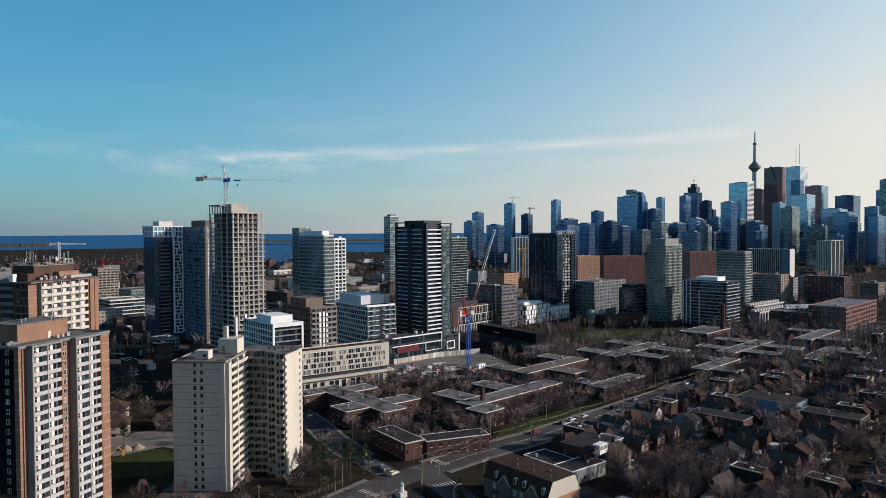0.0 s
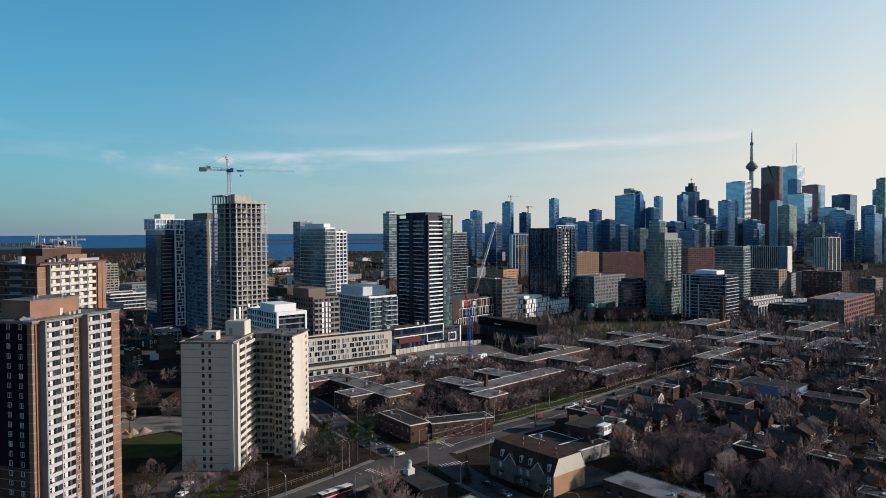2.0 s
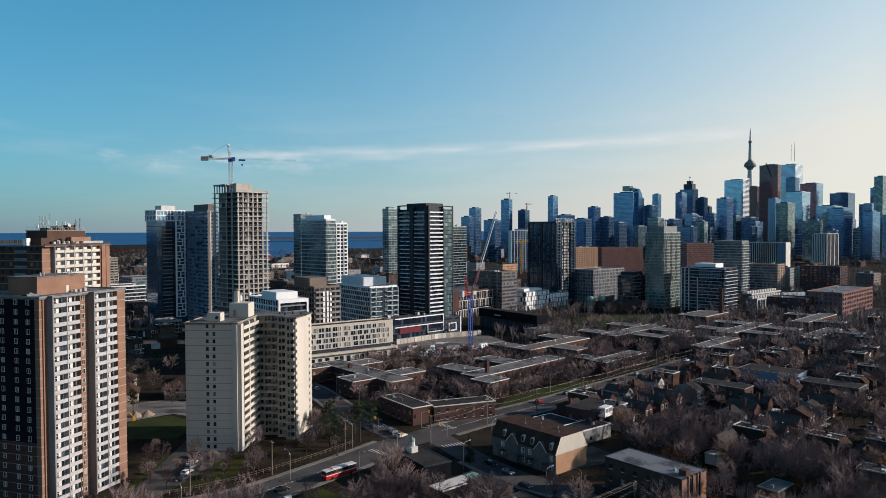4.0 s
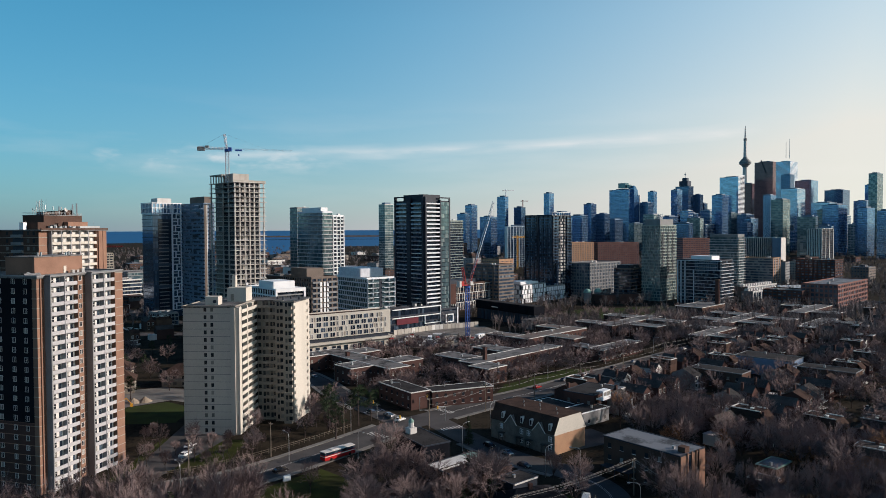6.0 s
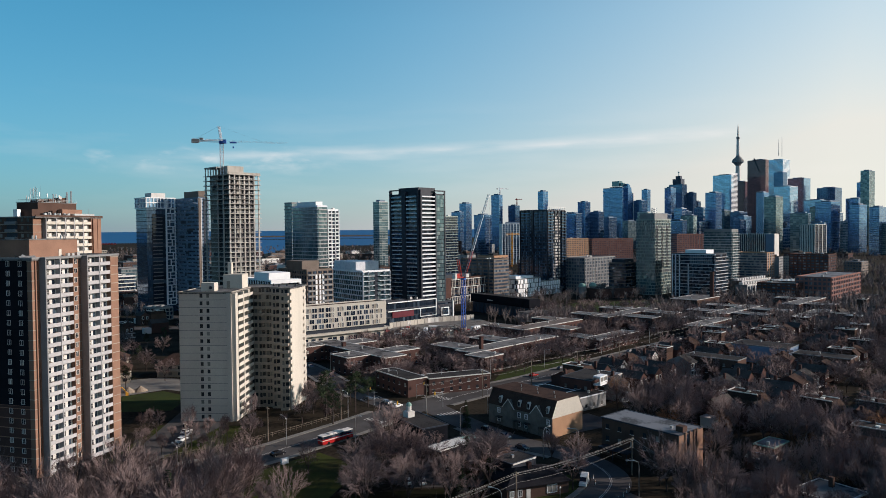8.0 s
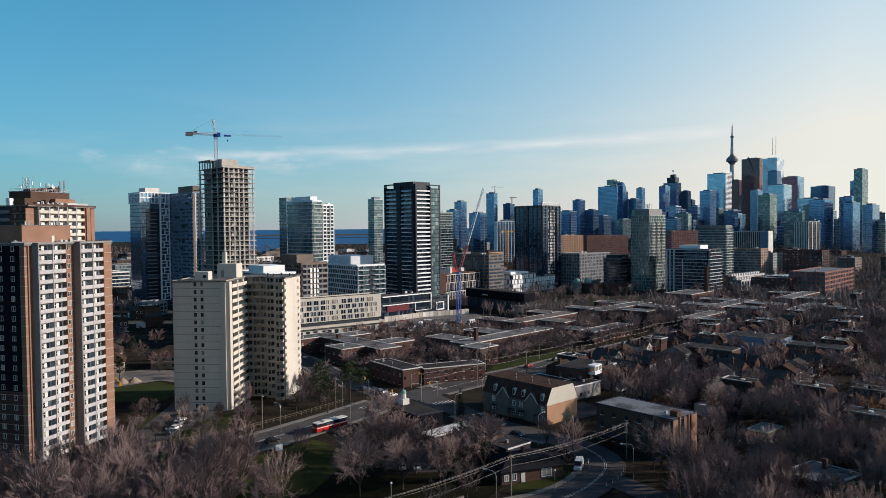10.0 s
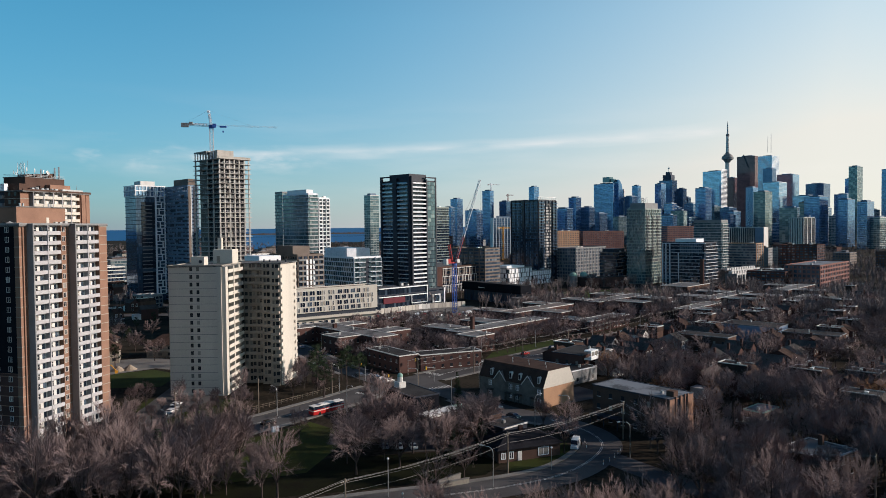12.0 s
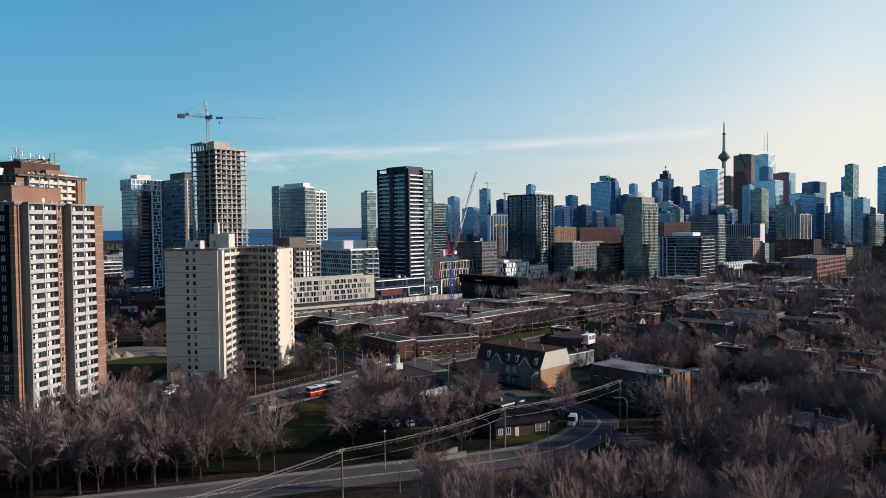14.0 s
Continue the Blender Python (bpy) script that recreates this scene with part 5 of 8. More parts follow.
for i in range(5):
    part("roof_fan", Shape().tube((10 + i * 2.2, 2.5, H_B), (10 + i * 2.2, 2.5, H_B + 1.5), 0.5, 0.4, 10, cap=True), METAL, t)
for k, (x, y, z, r) in enumerate(((9, 8, 6, 0.06), (10.5, 11, 5, 0.06), (12, 9, 6.5, 0.05), (16, 7, 3.5, 0.25), (22, 6.5, 4.5, 0.3), (24.5, 7, 5.0, 0.3), (19, 12, 3, 0.05), (29, 3, 3.5, 0.05), (27, 5, 2.5, 0.05))):
    part("aerial", Shape().tube((x, y, H_B + (5.4 if x < 25 else 0)), (x, y, H_B + (5.4 if x < 25 else 0) + z), r, r, 5, cap=True), METAL, t)
arnd = random.Random(14)
for k in range(14):
    x, y, z = arnd.uniform(8, 24), arnd.uniform(5.3, 14), arnd.uniform(1.2, 4.2)
    part("aerial", Shape().tube((x, y, H_B + 5.4), (x, y, H_B + 5.4 + z), 0.05, 0.04, 5, cap=True).tube((x, y, H_B + 5.0 + z * 0.7), (x, y, H_B + 5.4 + z), 0.16, 0.16, 6, cap=True), METAL, t)
rail = Shape()
for z in (0.55, 1.05):
    rail.tube((7, 5, H_B + 5.5 + z), (25, 5, H_B + 5.5 + z), 0.05, 0.05, 4).tube((25, 5, H_B + 5.5 + z), (25, 15, H_B + 5.5 + z), 0.05, 0.05, 4).tube((7, 5, H_B + 5.5 + z), (7, 15, H_B + 5.5 + z), 0.05, 0.05, 4)
for k in range(10):
    rail.tube((7 + 2 * k, 5, H_B + 5.4), (7 + 2 * k, 5, H_B + 6.6), 0.05, 0.05, 4)
part("roof_rail", rail, METAL, t)
for k in range(5):
    x, y = arnd.uniform(1, 28), arnd.uniform(-0.8, 3.5)
    part("roof_unit", Shape().box(x, y, H_B, x + arnd.uniform(0.8, 1.8), y + 0.9, H_B + arnd.uniform(0.7, 1.5)), METAL, t)
part("aerial_frame", lattice(Shape(), (10, 10, H_B + 5.4), (10, 10, H_B + 11), 1.6, 3, 0.05), METAL, t)
part("dish", Shape().tube((18, 6, H_B + 7.5), (18, 5.6, H_B + 7.6), 0.1, 0.7, 10), WHITE, t)
part("roof_duct", Shape().box(20, 1, H_B, 30, 3, H_B + 1.4), METAL, t)

# cream T-shaped tower
H_C, N_C = 45.2, 17
hc = H_C / N_C
t = thing("apartment_tower", "cream concrete apartment tower with stepped balconies", "apartment building", pose(-94.2, 243.0, 0, 0, 0, -3))
claim(-76, 258, 24)
C_PLAN = [(0, 0), (18.4, 0), (18.4, 22), (27.2, 22), (27.2, 19.2), (31, 19.2), (31, 16.2), (35.1, 16.2), (37.05, 32.6), (8, 32.6), (0, 22)]
part("wall", Shape().prism(C_PLAN, 0, H_C - 0.4), CREAM, t)
# set-back fronts: darker sheets carry both dirt and painted shade
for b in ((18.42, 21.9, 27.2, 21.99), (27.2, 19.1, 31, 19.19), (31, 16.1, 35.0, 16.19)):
    part("weathered_front", Shape().box(b[0], b[1], 0, b[2], b[3], H_C - 0.4), CREAM_DARK, t, "weathered beige recessed front with shade in its colour")
part("roof", Shape().prism([(-0.4, -0.4), (18.9, -0.4), (18.9, 21.6), (26.8, 21.6), (26.8, 18.8), (30.6, 18.8), (30.6, 15.8), (35.5, 15.8), (37.5, 33.0), (7.8, 33.0), (-0.4, 22.2)], H_C - 0.4, H_C), ROOF, t)
lip = Shape()
for b in ((-0.4, -0.4, 18.9, -0.1), (18.6, -0.1, 18.9, 21.6), (-0.4, -0.1, -0.1, 22), (30.6, 15.8, 35.5, 16.1), (26.8, 18.8, 30.6, 19.1), (8, 32.7, 37.3, 33.0)):
    lip.box(b[0], b[1], H_C, b[2], b[3], H_C + 0.3)
part("parapet", lip, CREAM_DARK, t)
joint = Shape().box(-0.05, -0.05, 0, 18.45, 0, 0.16).mesh("joint_line", GREY)
for k in range(1, N_C):
    part("joint_line", joint, None, t, at=(0, 0, k * hc))
small_windows(t, N_C, hc, 0.0, (7.4, 9.8), "R", 1.0, 1.35, 0.0, CREAM_DARK)
# lit flank of the left wing: pier, then angled balconies
up(t, "pier", CREAM, 17.0, -0.5, 0, 18.6, 0.0, H_C - 0.3)
flank = Shape()
flank.box(0, 0.2, 0, 1.7, 17.0, 0.22)
flank.box(1.58, 0.2, 0.22, 1.7, 17.0, 1.25)
flank.box(0, 6.2, 0.22, 1.58, 6.4, 2.4)
flank.box(0, 12.2, 0.22, 1.58, 12.4, 2.4)
flank = flank.mesh("balcony", CREAM)
fdoor = Shape()
up(t, "flank_wall", CREAM, 18.4, 0.0, 0, 20.0, 2.6, H_C - 0.41)
up(t, "flank_wall", CREAM, 18.4, 8.2, 0, 20.2, 9.2, H_C - 0.41)
for j in range(0, 5):
    fdoor.face((0.03, 1.0 + j * 3.3, 0.3), (0.03, 3.0 + j * 3.3, 0.3), (0.03, 3.0 + j * 3.3, 2.2), (0.03, 1.0 + j * 3.3, 2.2))
fdoor = fdoor.mesh("balcony_glazing", PANE)
# inner balconies share this shade-darkened beige
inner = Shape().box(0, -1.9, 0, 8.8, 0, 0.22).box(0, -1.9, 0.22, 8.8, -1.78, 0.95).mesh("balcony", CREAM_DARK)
idoor = Shape()
for j in range(3):
    for xa, xb, za in ((0.4, 1.3, 0.3), (1.5, 2.6, 0.9)):
        idoor.face((xa + j * 2.9, -0.03, za), (xb + j * 2.9, -0.03, za), (xb + j * 2.9, -0.03, 2.25), (xa + j * 2.9, -0.03, 2.25))
idoor = idoor.mesh("balcony_glazing", PANE)
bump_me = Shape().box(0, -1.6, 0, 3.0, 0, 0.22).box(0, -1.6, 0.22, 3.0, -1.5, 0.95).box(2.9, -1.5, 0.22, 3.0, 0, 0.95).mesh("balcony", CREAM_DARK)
rwin = Shape()
for xa, xb, za in ((0.3, 1.1, 0.3), (1.5, 2.7, 0.9)):
    rwin.face((xa, -0.14, za), (xb, -0.14, za), (xb, -0.14, 2.2), (xa, -0.14, 2.2))
rwin = rwin.mesh("window", PANE)
right_me = Shape()
for y0, y1 in ((0.1, 1.9), (13.6, 15.6)):
    right_me.box(0, y0, 0, 0.45, y1, 0.2).box(0.35, y0, 0.2, 0.45, y1, 1.1)
right_me = right_me.mesh("balcony", CREAM)
for k in range(N_C):
    z = k * hc
    part("balcony", flank, None, t, at=(18.4, 2.6, z))
    tagged(part("balcony_glazing", fdoor, None, t, at=(18.4, 2.6, z)), kind="stuff")
    part("balcony", inner, None, t, at=(18.4, 22, z))
    tagged(part("balcony_glazing", idoor, None, t, at=(18.4, 21.87, z)), kind="stuff")
    part("balcony", bump_me, None, t, at=(27.6, 19.2, z))
    part("window", rwin, None, t, at=(27.6, 19.2, z))
    part("balcony", bump_me, None, t, at=(31.6, 16.2, z))
    part("window", rwin, None, t, at=(31.6, 16.2, z))
    part("balcony", right_me, None, t, at=pose(35.1, 16.2, z, 0, 0, -6.8))
ph = up(t, "penthouse", CREAM, 9.8, 17, H_C, 17.0, 24, H_C + 5.2)
part("chimney", Shape().box(10.6, 20, H_C + 5.2, 12.0, 22, H_C + 9.5), CREAM, ph)
part("penthouse_vent", Shape().box(11.2, 16.85, H_C + 0.3, 12.4, 17.02, H_C + 2.8), CREAM_DARK, ph)
ph = up(t, "roof_room", CREAM, 6.0, 5, H_C, 10.8, 9, H_C + 3.0)
part("roof_fan", Shape().tube((9.6, 4.6, H_C + 1.3), (9.6, 5.0, H_C + 1.3), 0.6, 0.6, 12, cap=True), GREY_DARK, ph)
for x, y in ((26, 27), (29, 24), (31, 28), (35, 25)):
    part("roof_vent", Shape().tube((x, y, H_C), (x, y, H_C + 1.0), 0.4, 0.3, 8, cap=True), GREY_DARK, t)

# ---- low brick blocks, town houses ----
def brick_block(label, x, y, a, rects, H=8.0, wall=None, roof=None, trim=None, storeys=2, win_gap=3.4, chimney=None, name="brick_block"):
    """A flat-roofed block over joined rectangles, with pale roof edges and single windows in its walls."""
    wall, roof, trim = wall or BRICK_RED, roof or ROOF, trim or WHITE
    t = thing(name, label, "building", pose(x, y, 0, 0, 0, a))
    win = Shape().box(-0.55, -0.06, 0, 0.55, 0.04, 1.3).box(-0.65, -0.14, -0.12, 0.65, 0.02, 0.0, 1).mesh("window", PANE, WHITE)
    far, rest = y > 400, Shape()
    ca, sa = math.cos(radians(a)), math.sin(radians(a))
    for k, (x0, y0, x1, y1) in enumerate(rects):
        e = 0.004 * k
        part("wing", Shape().box(x0, y0, 0, x1, y1, H - 0.35 - e), wall, t)
        part("roof", Shape().box(x0 - 0.25 + 0.35, y0 - 0.25 + 0.35, H - 0.36 - e, x1 - 0.1, y1 - 0.1, H - 0.12 - e), roof, t)
        ed = Shape()
        for b in ((x0 - 0.25, y0 - 0.25, x1 + 0.25, y0 + 0.1), (x0 - 0.25, y1 - 0.1, x1 + 0.25, y1 + 0.25), (x0 - 0.25, y0 + 0.1, x0 + 0.1, y1 - 0.1), (x1 - 0.1, y0 + 0.1, x1 + 0.25, y1 - 0.1)):
            ed.box(b[0], b[1], H - 0.36 - e, b[2], b[3], H - e)
        part("roof_edge", ed, trim, t)
        cx, cy = (x0 + x1) / 2, (y0 + y1) / 2
        claim(x + cx * ca - cy * sa, y + cx * sa + cy * ca, min(x1 - x0, y1 - y0) / 2 + 1)
        for q in (-1, 1):
            if x1 - x0 > y1 - y0:
                claim(x + (cx + q * (x1 - x0) / 3) * ca - cy * sa, y + (cx + q * (x1 - x0) / 3) * sa + cy * ca, (y1 - y0) / 2)
            else:
                claim(x + cx * ca - (cy + q * (y1 - y0) / 3) * sa, y + cx * sa + (cy + q * (y1 - y0) / 3) * ca, (x1 - x0) / 2)
        for st in range(storeys):
            z = 0.9 + st * (H - 0.6) / storeys
            n = int((x1 - x0 - 1.5) / win_gap)
            for i in range(n):
                c = x0 + (x1 - x0) * (i + 0.5) / n
                if far:
                    rest.box(c - 0.55, y0 - 0.06, z, c + 0.55, y0 + 0.04, z + 1.3)
                else:
                    part("window", win, None, t, at=(c, y0, z))
            n = int((y1 - y0 - 1.5) / win_gap)
            for i in range(n):
                c = y0 + (y1 - y0) * (i + 0.5) / n
                if far:
                    rest.box(x0 - 0.06, c - 0.55, z, x0 + 0.04, c + 0.55, z + 1.3)
                else:
                    part("window", win, None, t, at=pose(x0, c, z, 0, 0, -90))
        rnd = random.Random(int(x) * 31 + k)
        for _ in range(1):
            px, py = rnd.uniform(x0 + 1, x1 - 1.5), rnd.uniform(y0 + 1, y1 - 1.5)
            part("roof_vent", Shape().box(px, py, H - 0.2, px + 0.8, py + 0.7, H + rnd.uniform(0.4, 1.1)), METAL, t)
    if rest.f:
        tagged(part("far_windows", rest, PANE, t), kind="stuff")
    if chimney:
        part("chimney", Shape().box(chimney[0], chimney[1], H - 0.3, chimney[0] + 1.6, chimney[1] + 1.6, chimney[2]).box(chimney[0] - 0.15, chimney[1] - 0.15, chimney[2] - 0.4, chimney[0] + 1.75, chimney[1] + 1.75, chimney[2] - 0.1), BRICK_RED, t)
    return t


LAB = "low red-brown brick housing block with pale roof edges"
brick_block(LAB, -27, 317, 40, [(0, 0, 12, 64), (-12.8, 12, 0, 26), (12, 10, 28, 22), (-12.4, 52, 0, 64), (12, 44, 26, 56)], chimney=(3, 40, 10))
brick_block("low brick terrace block with broad pale roof edge", -15.4, 273, -55, [(-25, 0, 0, 9.0)], H=7.2, roof=ROOF_DARK, storeys=2)
brick_block("low brick terrace block with broad pale roof edge", -7.0, 277.5, 21, [(0, 0, 27, 9)], H=6.6, roof=ROOF_DARK, storeys=2)
brick_block(LAB, 29, 355, 45, [(-30, -9, 39, 3), (-36, -21, -23, -9), (-26, 3, -14, 24), (4, 3, 16, 25)], chimney=(-20, -5, 14))
brick_block(LAB, 66, 428, 45, [(-32, -6, 30, 6), (-14, -26, -2, -6), (-32, 6, -20, 26), (16, 6, 28, 24)], roof=TAUPE)
brick_block(LAB, 130, 482, 45, [(-34, -6, 34, 6), (-20, -30, -8, -6), (10, -30, 22, -6), (-30, 6, -18, 26), (14, 6, 26, 30)])
brick_block(LAB, 212, 492, 45, [(-34, -6, 34, 6), (-24, -28, -12, -6), (8, -32, 20, -6), (-24, 6, -12, 26), (16, 6, 28, 30)])
brick_block(LAB, 168, 432, 45, [(-24, -5, 24, 5), (-20, -20, -9, -5), (8, 5, 19, 22)], H=7.5)
brick_block(LAB, 290, 545, 45, [(-34, -6, 34, 6), (-24, -26, -12, -6), (10, 6, 22, 26)])
brick_block(LAB, 255, 470, 45, [(-26, -5, 26, 5), (6, -22, 17, -5)], H=7.5)
brick_block(LAB, 95, 388, 45, [(-20, -5, 22, 5), (-18, 5, -7, 18)], H=6.5)
brick_block("low dark brick school block with flat roof", 205, 560, 45, [(-20, -14, 22, 8)], H=10, wall=BRICK_DARK)
t = thing("brick_chimney", "tall free-standing red brick chimney stack", "chimney", pose(222, 560, 0))
part("shaft", Shape().tube((0, 0, 0), (0, 0, 30), 2.0, 1.5, 12, cap=True), BRICK_RED, t)
part("rim", Shape().tube((0, 0, 28.6), (0, 0, 30.2), 1.75, 1.75, 12, cap=True), BRICK_DARK, t)

# three-storey flat-roofed block and low neighbours
t = brick_block("three-storey brown brick block with flat pale grey roof", 59.7, 181.9, 39, [(0, 0, 12, 25)], H=11, wall=BRICK_DARK, roof=ROOF_PALE, trim=GREY_DARK, storeys=3)
# sunlit end: the sun is put into a brighter orange brick
up(t, "end_wall", BRICK, 0, -0.3, 0, 12, -0.05, 10.6)
for x0, x1 in ((3.2, 4.9), (7.6, 8.6)):
    # flat dark strip stands for a shaded set-back in the end wall
    up(t, "stair_window", PANE_DARK, x0, -0.36, 1.0, x1, -0.28, 10.4)
    up(t, "brick_pier", BRICK, x0 - 0.5, -0.6, 0, x0, -0.3, 11.2)
    up(t, "brick_pier", BRICK, x1, -0.6, 0, x1 + 0.5, -0.3, 11.2)
up(t, "stair_head", BRICK_DARK, 3.0, 0.4, 10.9, 5.2, 2.6, 12.4)
up(t, "rear_stair", BRICK, 12, 2, 0, 14.5, 8, 9)
up(t, "canopy", GREY_DARK, -3.2, 14, 2.8, 0, 24, 3.1)
for y_ in (14.3, 19, 23.7):
    up(t, "canopy_post", GREY_DARK, -3.1, y_ - 0.1, 0, -2.9, y_ + 0.1, 2.8)
brick_block("dark red brick house with white balcony box", 54, 259, 48, [(0, 0, 19, 13)], H=9, wall=BRICK_RED, roof=ROOF_DARK, trim=GREY_DARK)
t = thing("balcony_box", "white glazed balcony box on a brick house", "balcony", pose(56.5, 261, 7.2, 0, 0, 48))
part("frame", Shape().box(-2.4, -3.0, 0, 3.2, 0, 0.5).box(-2.4, -3.0, 3.0, 3.2, 0, 3.5).box(-2.4, -3, 0.5, -2.1, -2.7, 3).box(2.9, -3, 0.5, 3.2, -2.7, 3).box(0.2, -3, 0.5, 0.5, -2.7, 3), WHITE_CLEAN, t)
part("pane", Shape().box(-2.2, -2.85, 1.5, 3.0, -2.8, 3.0), PANE, t)
part("railing", Shape().box(-2.4, -3.05, 0.5, 3.2, -2.98, 1.5), WHITE_CLEAN, t)
brick_block("low building with dark roof and white kerbed edges", 45, 246, 38, [(0, 0, 18, 9), (0, 9, 11, 24)], H=5.2, wall=GREY, roof=ROOF_DARK, trim=WHITE_CLEAN, storeys=1)
brick_block("small grey flat-roofed house", 62, 268, 45, [(0, 0, 12, 9)], H=8, wall=GREY, roof=ROOF_PALE)
t = brick_block("low brown-roofed shop building with a strip of white membrane", 1.9, 182.6, 41.5, [(0, 0, 19, 15.6)], H=5, wall=BRICK_DARK, roof=surf("brown_roof_felt", (0.06, 0.042, 0.037), (0.03, 0.022, 0.02), 3, 0.9, bump=0.3, fine=0.4, spread=0.7), trim=GREY_DARK, storeys=1)
up(t, "white_membrane", WHITE, 0.4, 10.6, 4.84, 13.5, 15.3, 4.95)
up(t, "white_kerb", WHITE, 0.4, 9.0, 4.84, 11.0, 9.5, 5.15)
up(t, "green_roof_patch", COPPER_GREEN, 13.6, 11.0, 4.84, 18.0, 15.0, 4.94)
t = brick_block("low dark shop building with white fascia", 14.6, 178.7, 40, [(0, 0, 9.5, 6.5)], H=5, wall=GREY_DARK, roof=ROOF_DARK, trim=GREY_DARK, storeys=1)
up(t, "white_fascia", WHITE, 0.3, -0.4, 4.5, 9.2, -0.24, 4.9)
t = brick_block("low flat-roofed brick building with pale edges", 82.5, 146.5, 32, [(0, 0, 12, 11)], H=6, wall=BRICK_DARK, roof=ROOF, trim=WHITE)
up(t, "chimney", BRICK_DARK, 8.5, 6, 5.7, 9.5, 7, 8.2)
claim(79, 138, 6)
claim(87, 141, 6)
brick_block("low shed with weathered pale grey roof", 88.9, 188.8, 39.7, [(0, 0, 9.5, 5.5)], H=5, wall=BRICK_DARK, roof=ROOF_PALE, trim=COPPER_GREEN, storeys=1)
brick_block("small garage with white-edged roof", 84.6, 182.0, 45, [(0, 0, 5, 6.5)], H=3.6, wall=BRICK_DARK, roof=ROOF_DARK, trim=WHITE, storeys=1)
claim(85, 175, 5)
claim(92, 180, 4)
t = brick_block("long low building with pale blue painted wall", 163, 325, 45, [(0, 0, 16, 27)], H=8.5, wall=surf("blue_painted_wall", (0.2, 0.27, 0.38), (0.15, 0.21, 0.3), 5), roof=ROOF_DARK, trim=GREY, storeys=1, win_gap=9)
brick_block("low brick building with grey flat roof", 178, 300, 45, [(0, 0, 11, 24)], H=8, wall=BRICK_DARK, roof=ROOF_DARK, trim=GREY)
brick_block("low brick building with grey flat roof", 128, 300, 45, [(0, 0, 10, 24)], H=8, wall=BRICK_DARK, roof=ROOF_DARK, trim=GREY)

# dark hall with a white and copper cupola
t = brick_block("dark-roofed corner hall below a cupola", -9.0, 203.5, 32, [(0, 0, 9, 17.8)], H=7.5, wall=BLACK, roof=ROOF_DARK, trim=GREY_DARK, storeys=1, name="corner_hall")
t = thing("cupola", "white cupola with green copper dome on a dark roof", "cupola", pose(-13.4, 217.4, 7.36, 0, 0, 40) @ Matrix.Scale(0.76, 4))
part("base", Shape().box(-1.7, -1.7, 0, 1.7, 1.7, 2.4), WHITE, t)
part("drum", Shape().tube((0, 0, 2.4), (0, 0, 4.6), 1.1, 1.1, 8, cap=True), WHITE, t)
s = Shape()
for k in range(5):
    a0, a1 = k * 18, (k + 1) * 18
    s.tube((0, 0, 4.6 + 1.5 * math.sin(radians(a0))), (0, 0, 4.6 + 1.5 * math.sin(radians(a1))), 1.25 * math.cos(radians(a0)), max(0.02, 1.25 * math.cos(radians(a1))), 10)
part("dome", s, COPPER_GREEN, t)
part("finial", Shape().tube((0, 0, 6.0), (0, 0, 7.2), 0.1, 0.03, 5), METAL, t)

# mansard terrace
MA = 41
t = thing("mansard_terrace", "brick terrace with brown mansard roof and cream gable end", "house", pose(32.0, 216.4, 0, 0, 0, MA))
claim(30, 232, 15)
LW, LD = 15.5, 28.0
up(t, "wall", BRICK_PEACH, 0, 0, 0, LW, LD, 6.6)
part("front_wall", Shape().box(-0.1, 0.05, 0, 0, LD, 6.6), STONE, t, "shaded grey stone front")
s = Shape()
prof = [(-0.4, 6.5), (2.2, 11.6), (LW - 2.2, 11.6), (LW + 0.4, 6.5)]
for i in range(3):
    (xa, za), (xb, zb) = prof[i], prof[i + 1]
    s.face((xa, -0.15, za), (xa, LD + 0.15, za), (xb, LD + 0.15, zb), (xb, -0.15, zb))
s.face(*[(x_, LD + 0.1, z_) for x_, z_ in prof])
part("roof", s, SHINGLE, t)
part("gable_end", Shape().face(*[(x_, -0.05, z_) for x_, z_ in reversed(prof)]).box(-0.4, -0.2, 6.3, LW + 0.4, 0.05, 6.55), CREAM, t, "cream clad gable end")
part("roof_deck", Shape().box(2.1, -0.1, 11.58, LW - 2.1, LD + 0.1, 11.75), SHINGLE, t)
for i in range(6):
    part("roof_vent", Shape().tube((5 + (i % 2) * 4, 3 + i * 3.6, 11.7), (5 + (i % 2) * 4, 3 + i * 3.6, 12.5), 0.2, 0.2, 6, cap=True), METAL, t)
for y_ in (6.2, 18.5):
    g_ = Shape()
    g_.face((-0.5, y_ - 2.6, 0), (-0.5, y_ - 2.6, 6.4), (-0.5, y_, 9.4), (-0.5, y_ + 2.6, 6.4), (-0.5, y_ + 2.6, 0))
    g_.face((-0.5, y_ - 2.6, 6.4), (1.5, y_ - 2.6, 6.4), (1.5, y_, 9.4), (-0.5, y_, 9.4)).face((-0.5, y_, 9.4), (1.5, y_, 9.4), (1.5, y_ + 2.6, 6.4), (-0.5, y_ + 2.6, 6.4))
    part("front_gable", g_, STONE, t, "grey stone front gable")
    part("barge_board", Shape().tube((-0.6, y_ - 2.8, 6.3), (-0.6, y_, 9.55), 0.14, 0.14, 4).tube((-0.6, y_, 9.55), (-0.6, y_ + 2.8, 6.3), 0.14, 0.14, 4), WHITE, t)
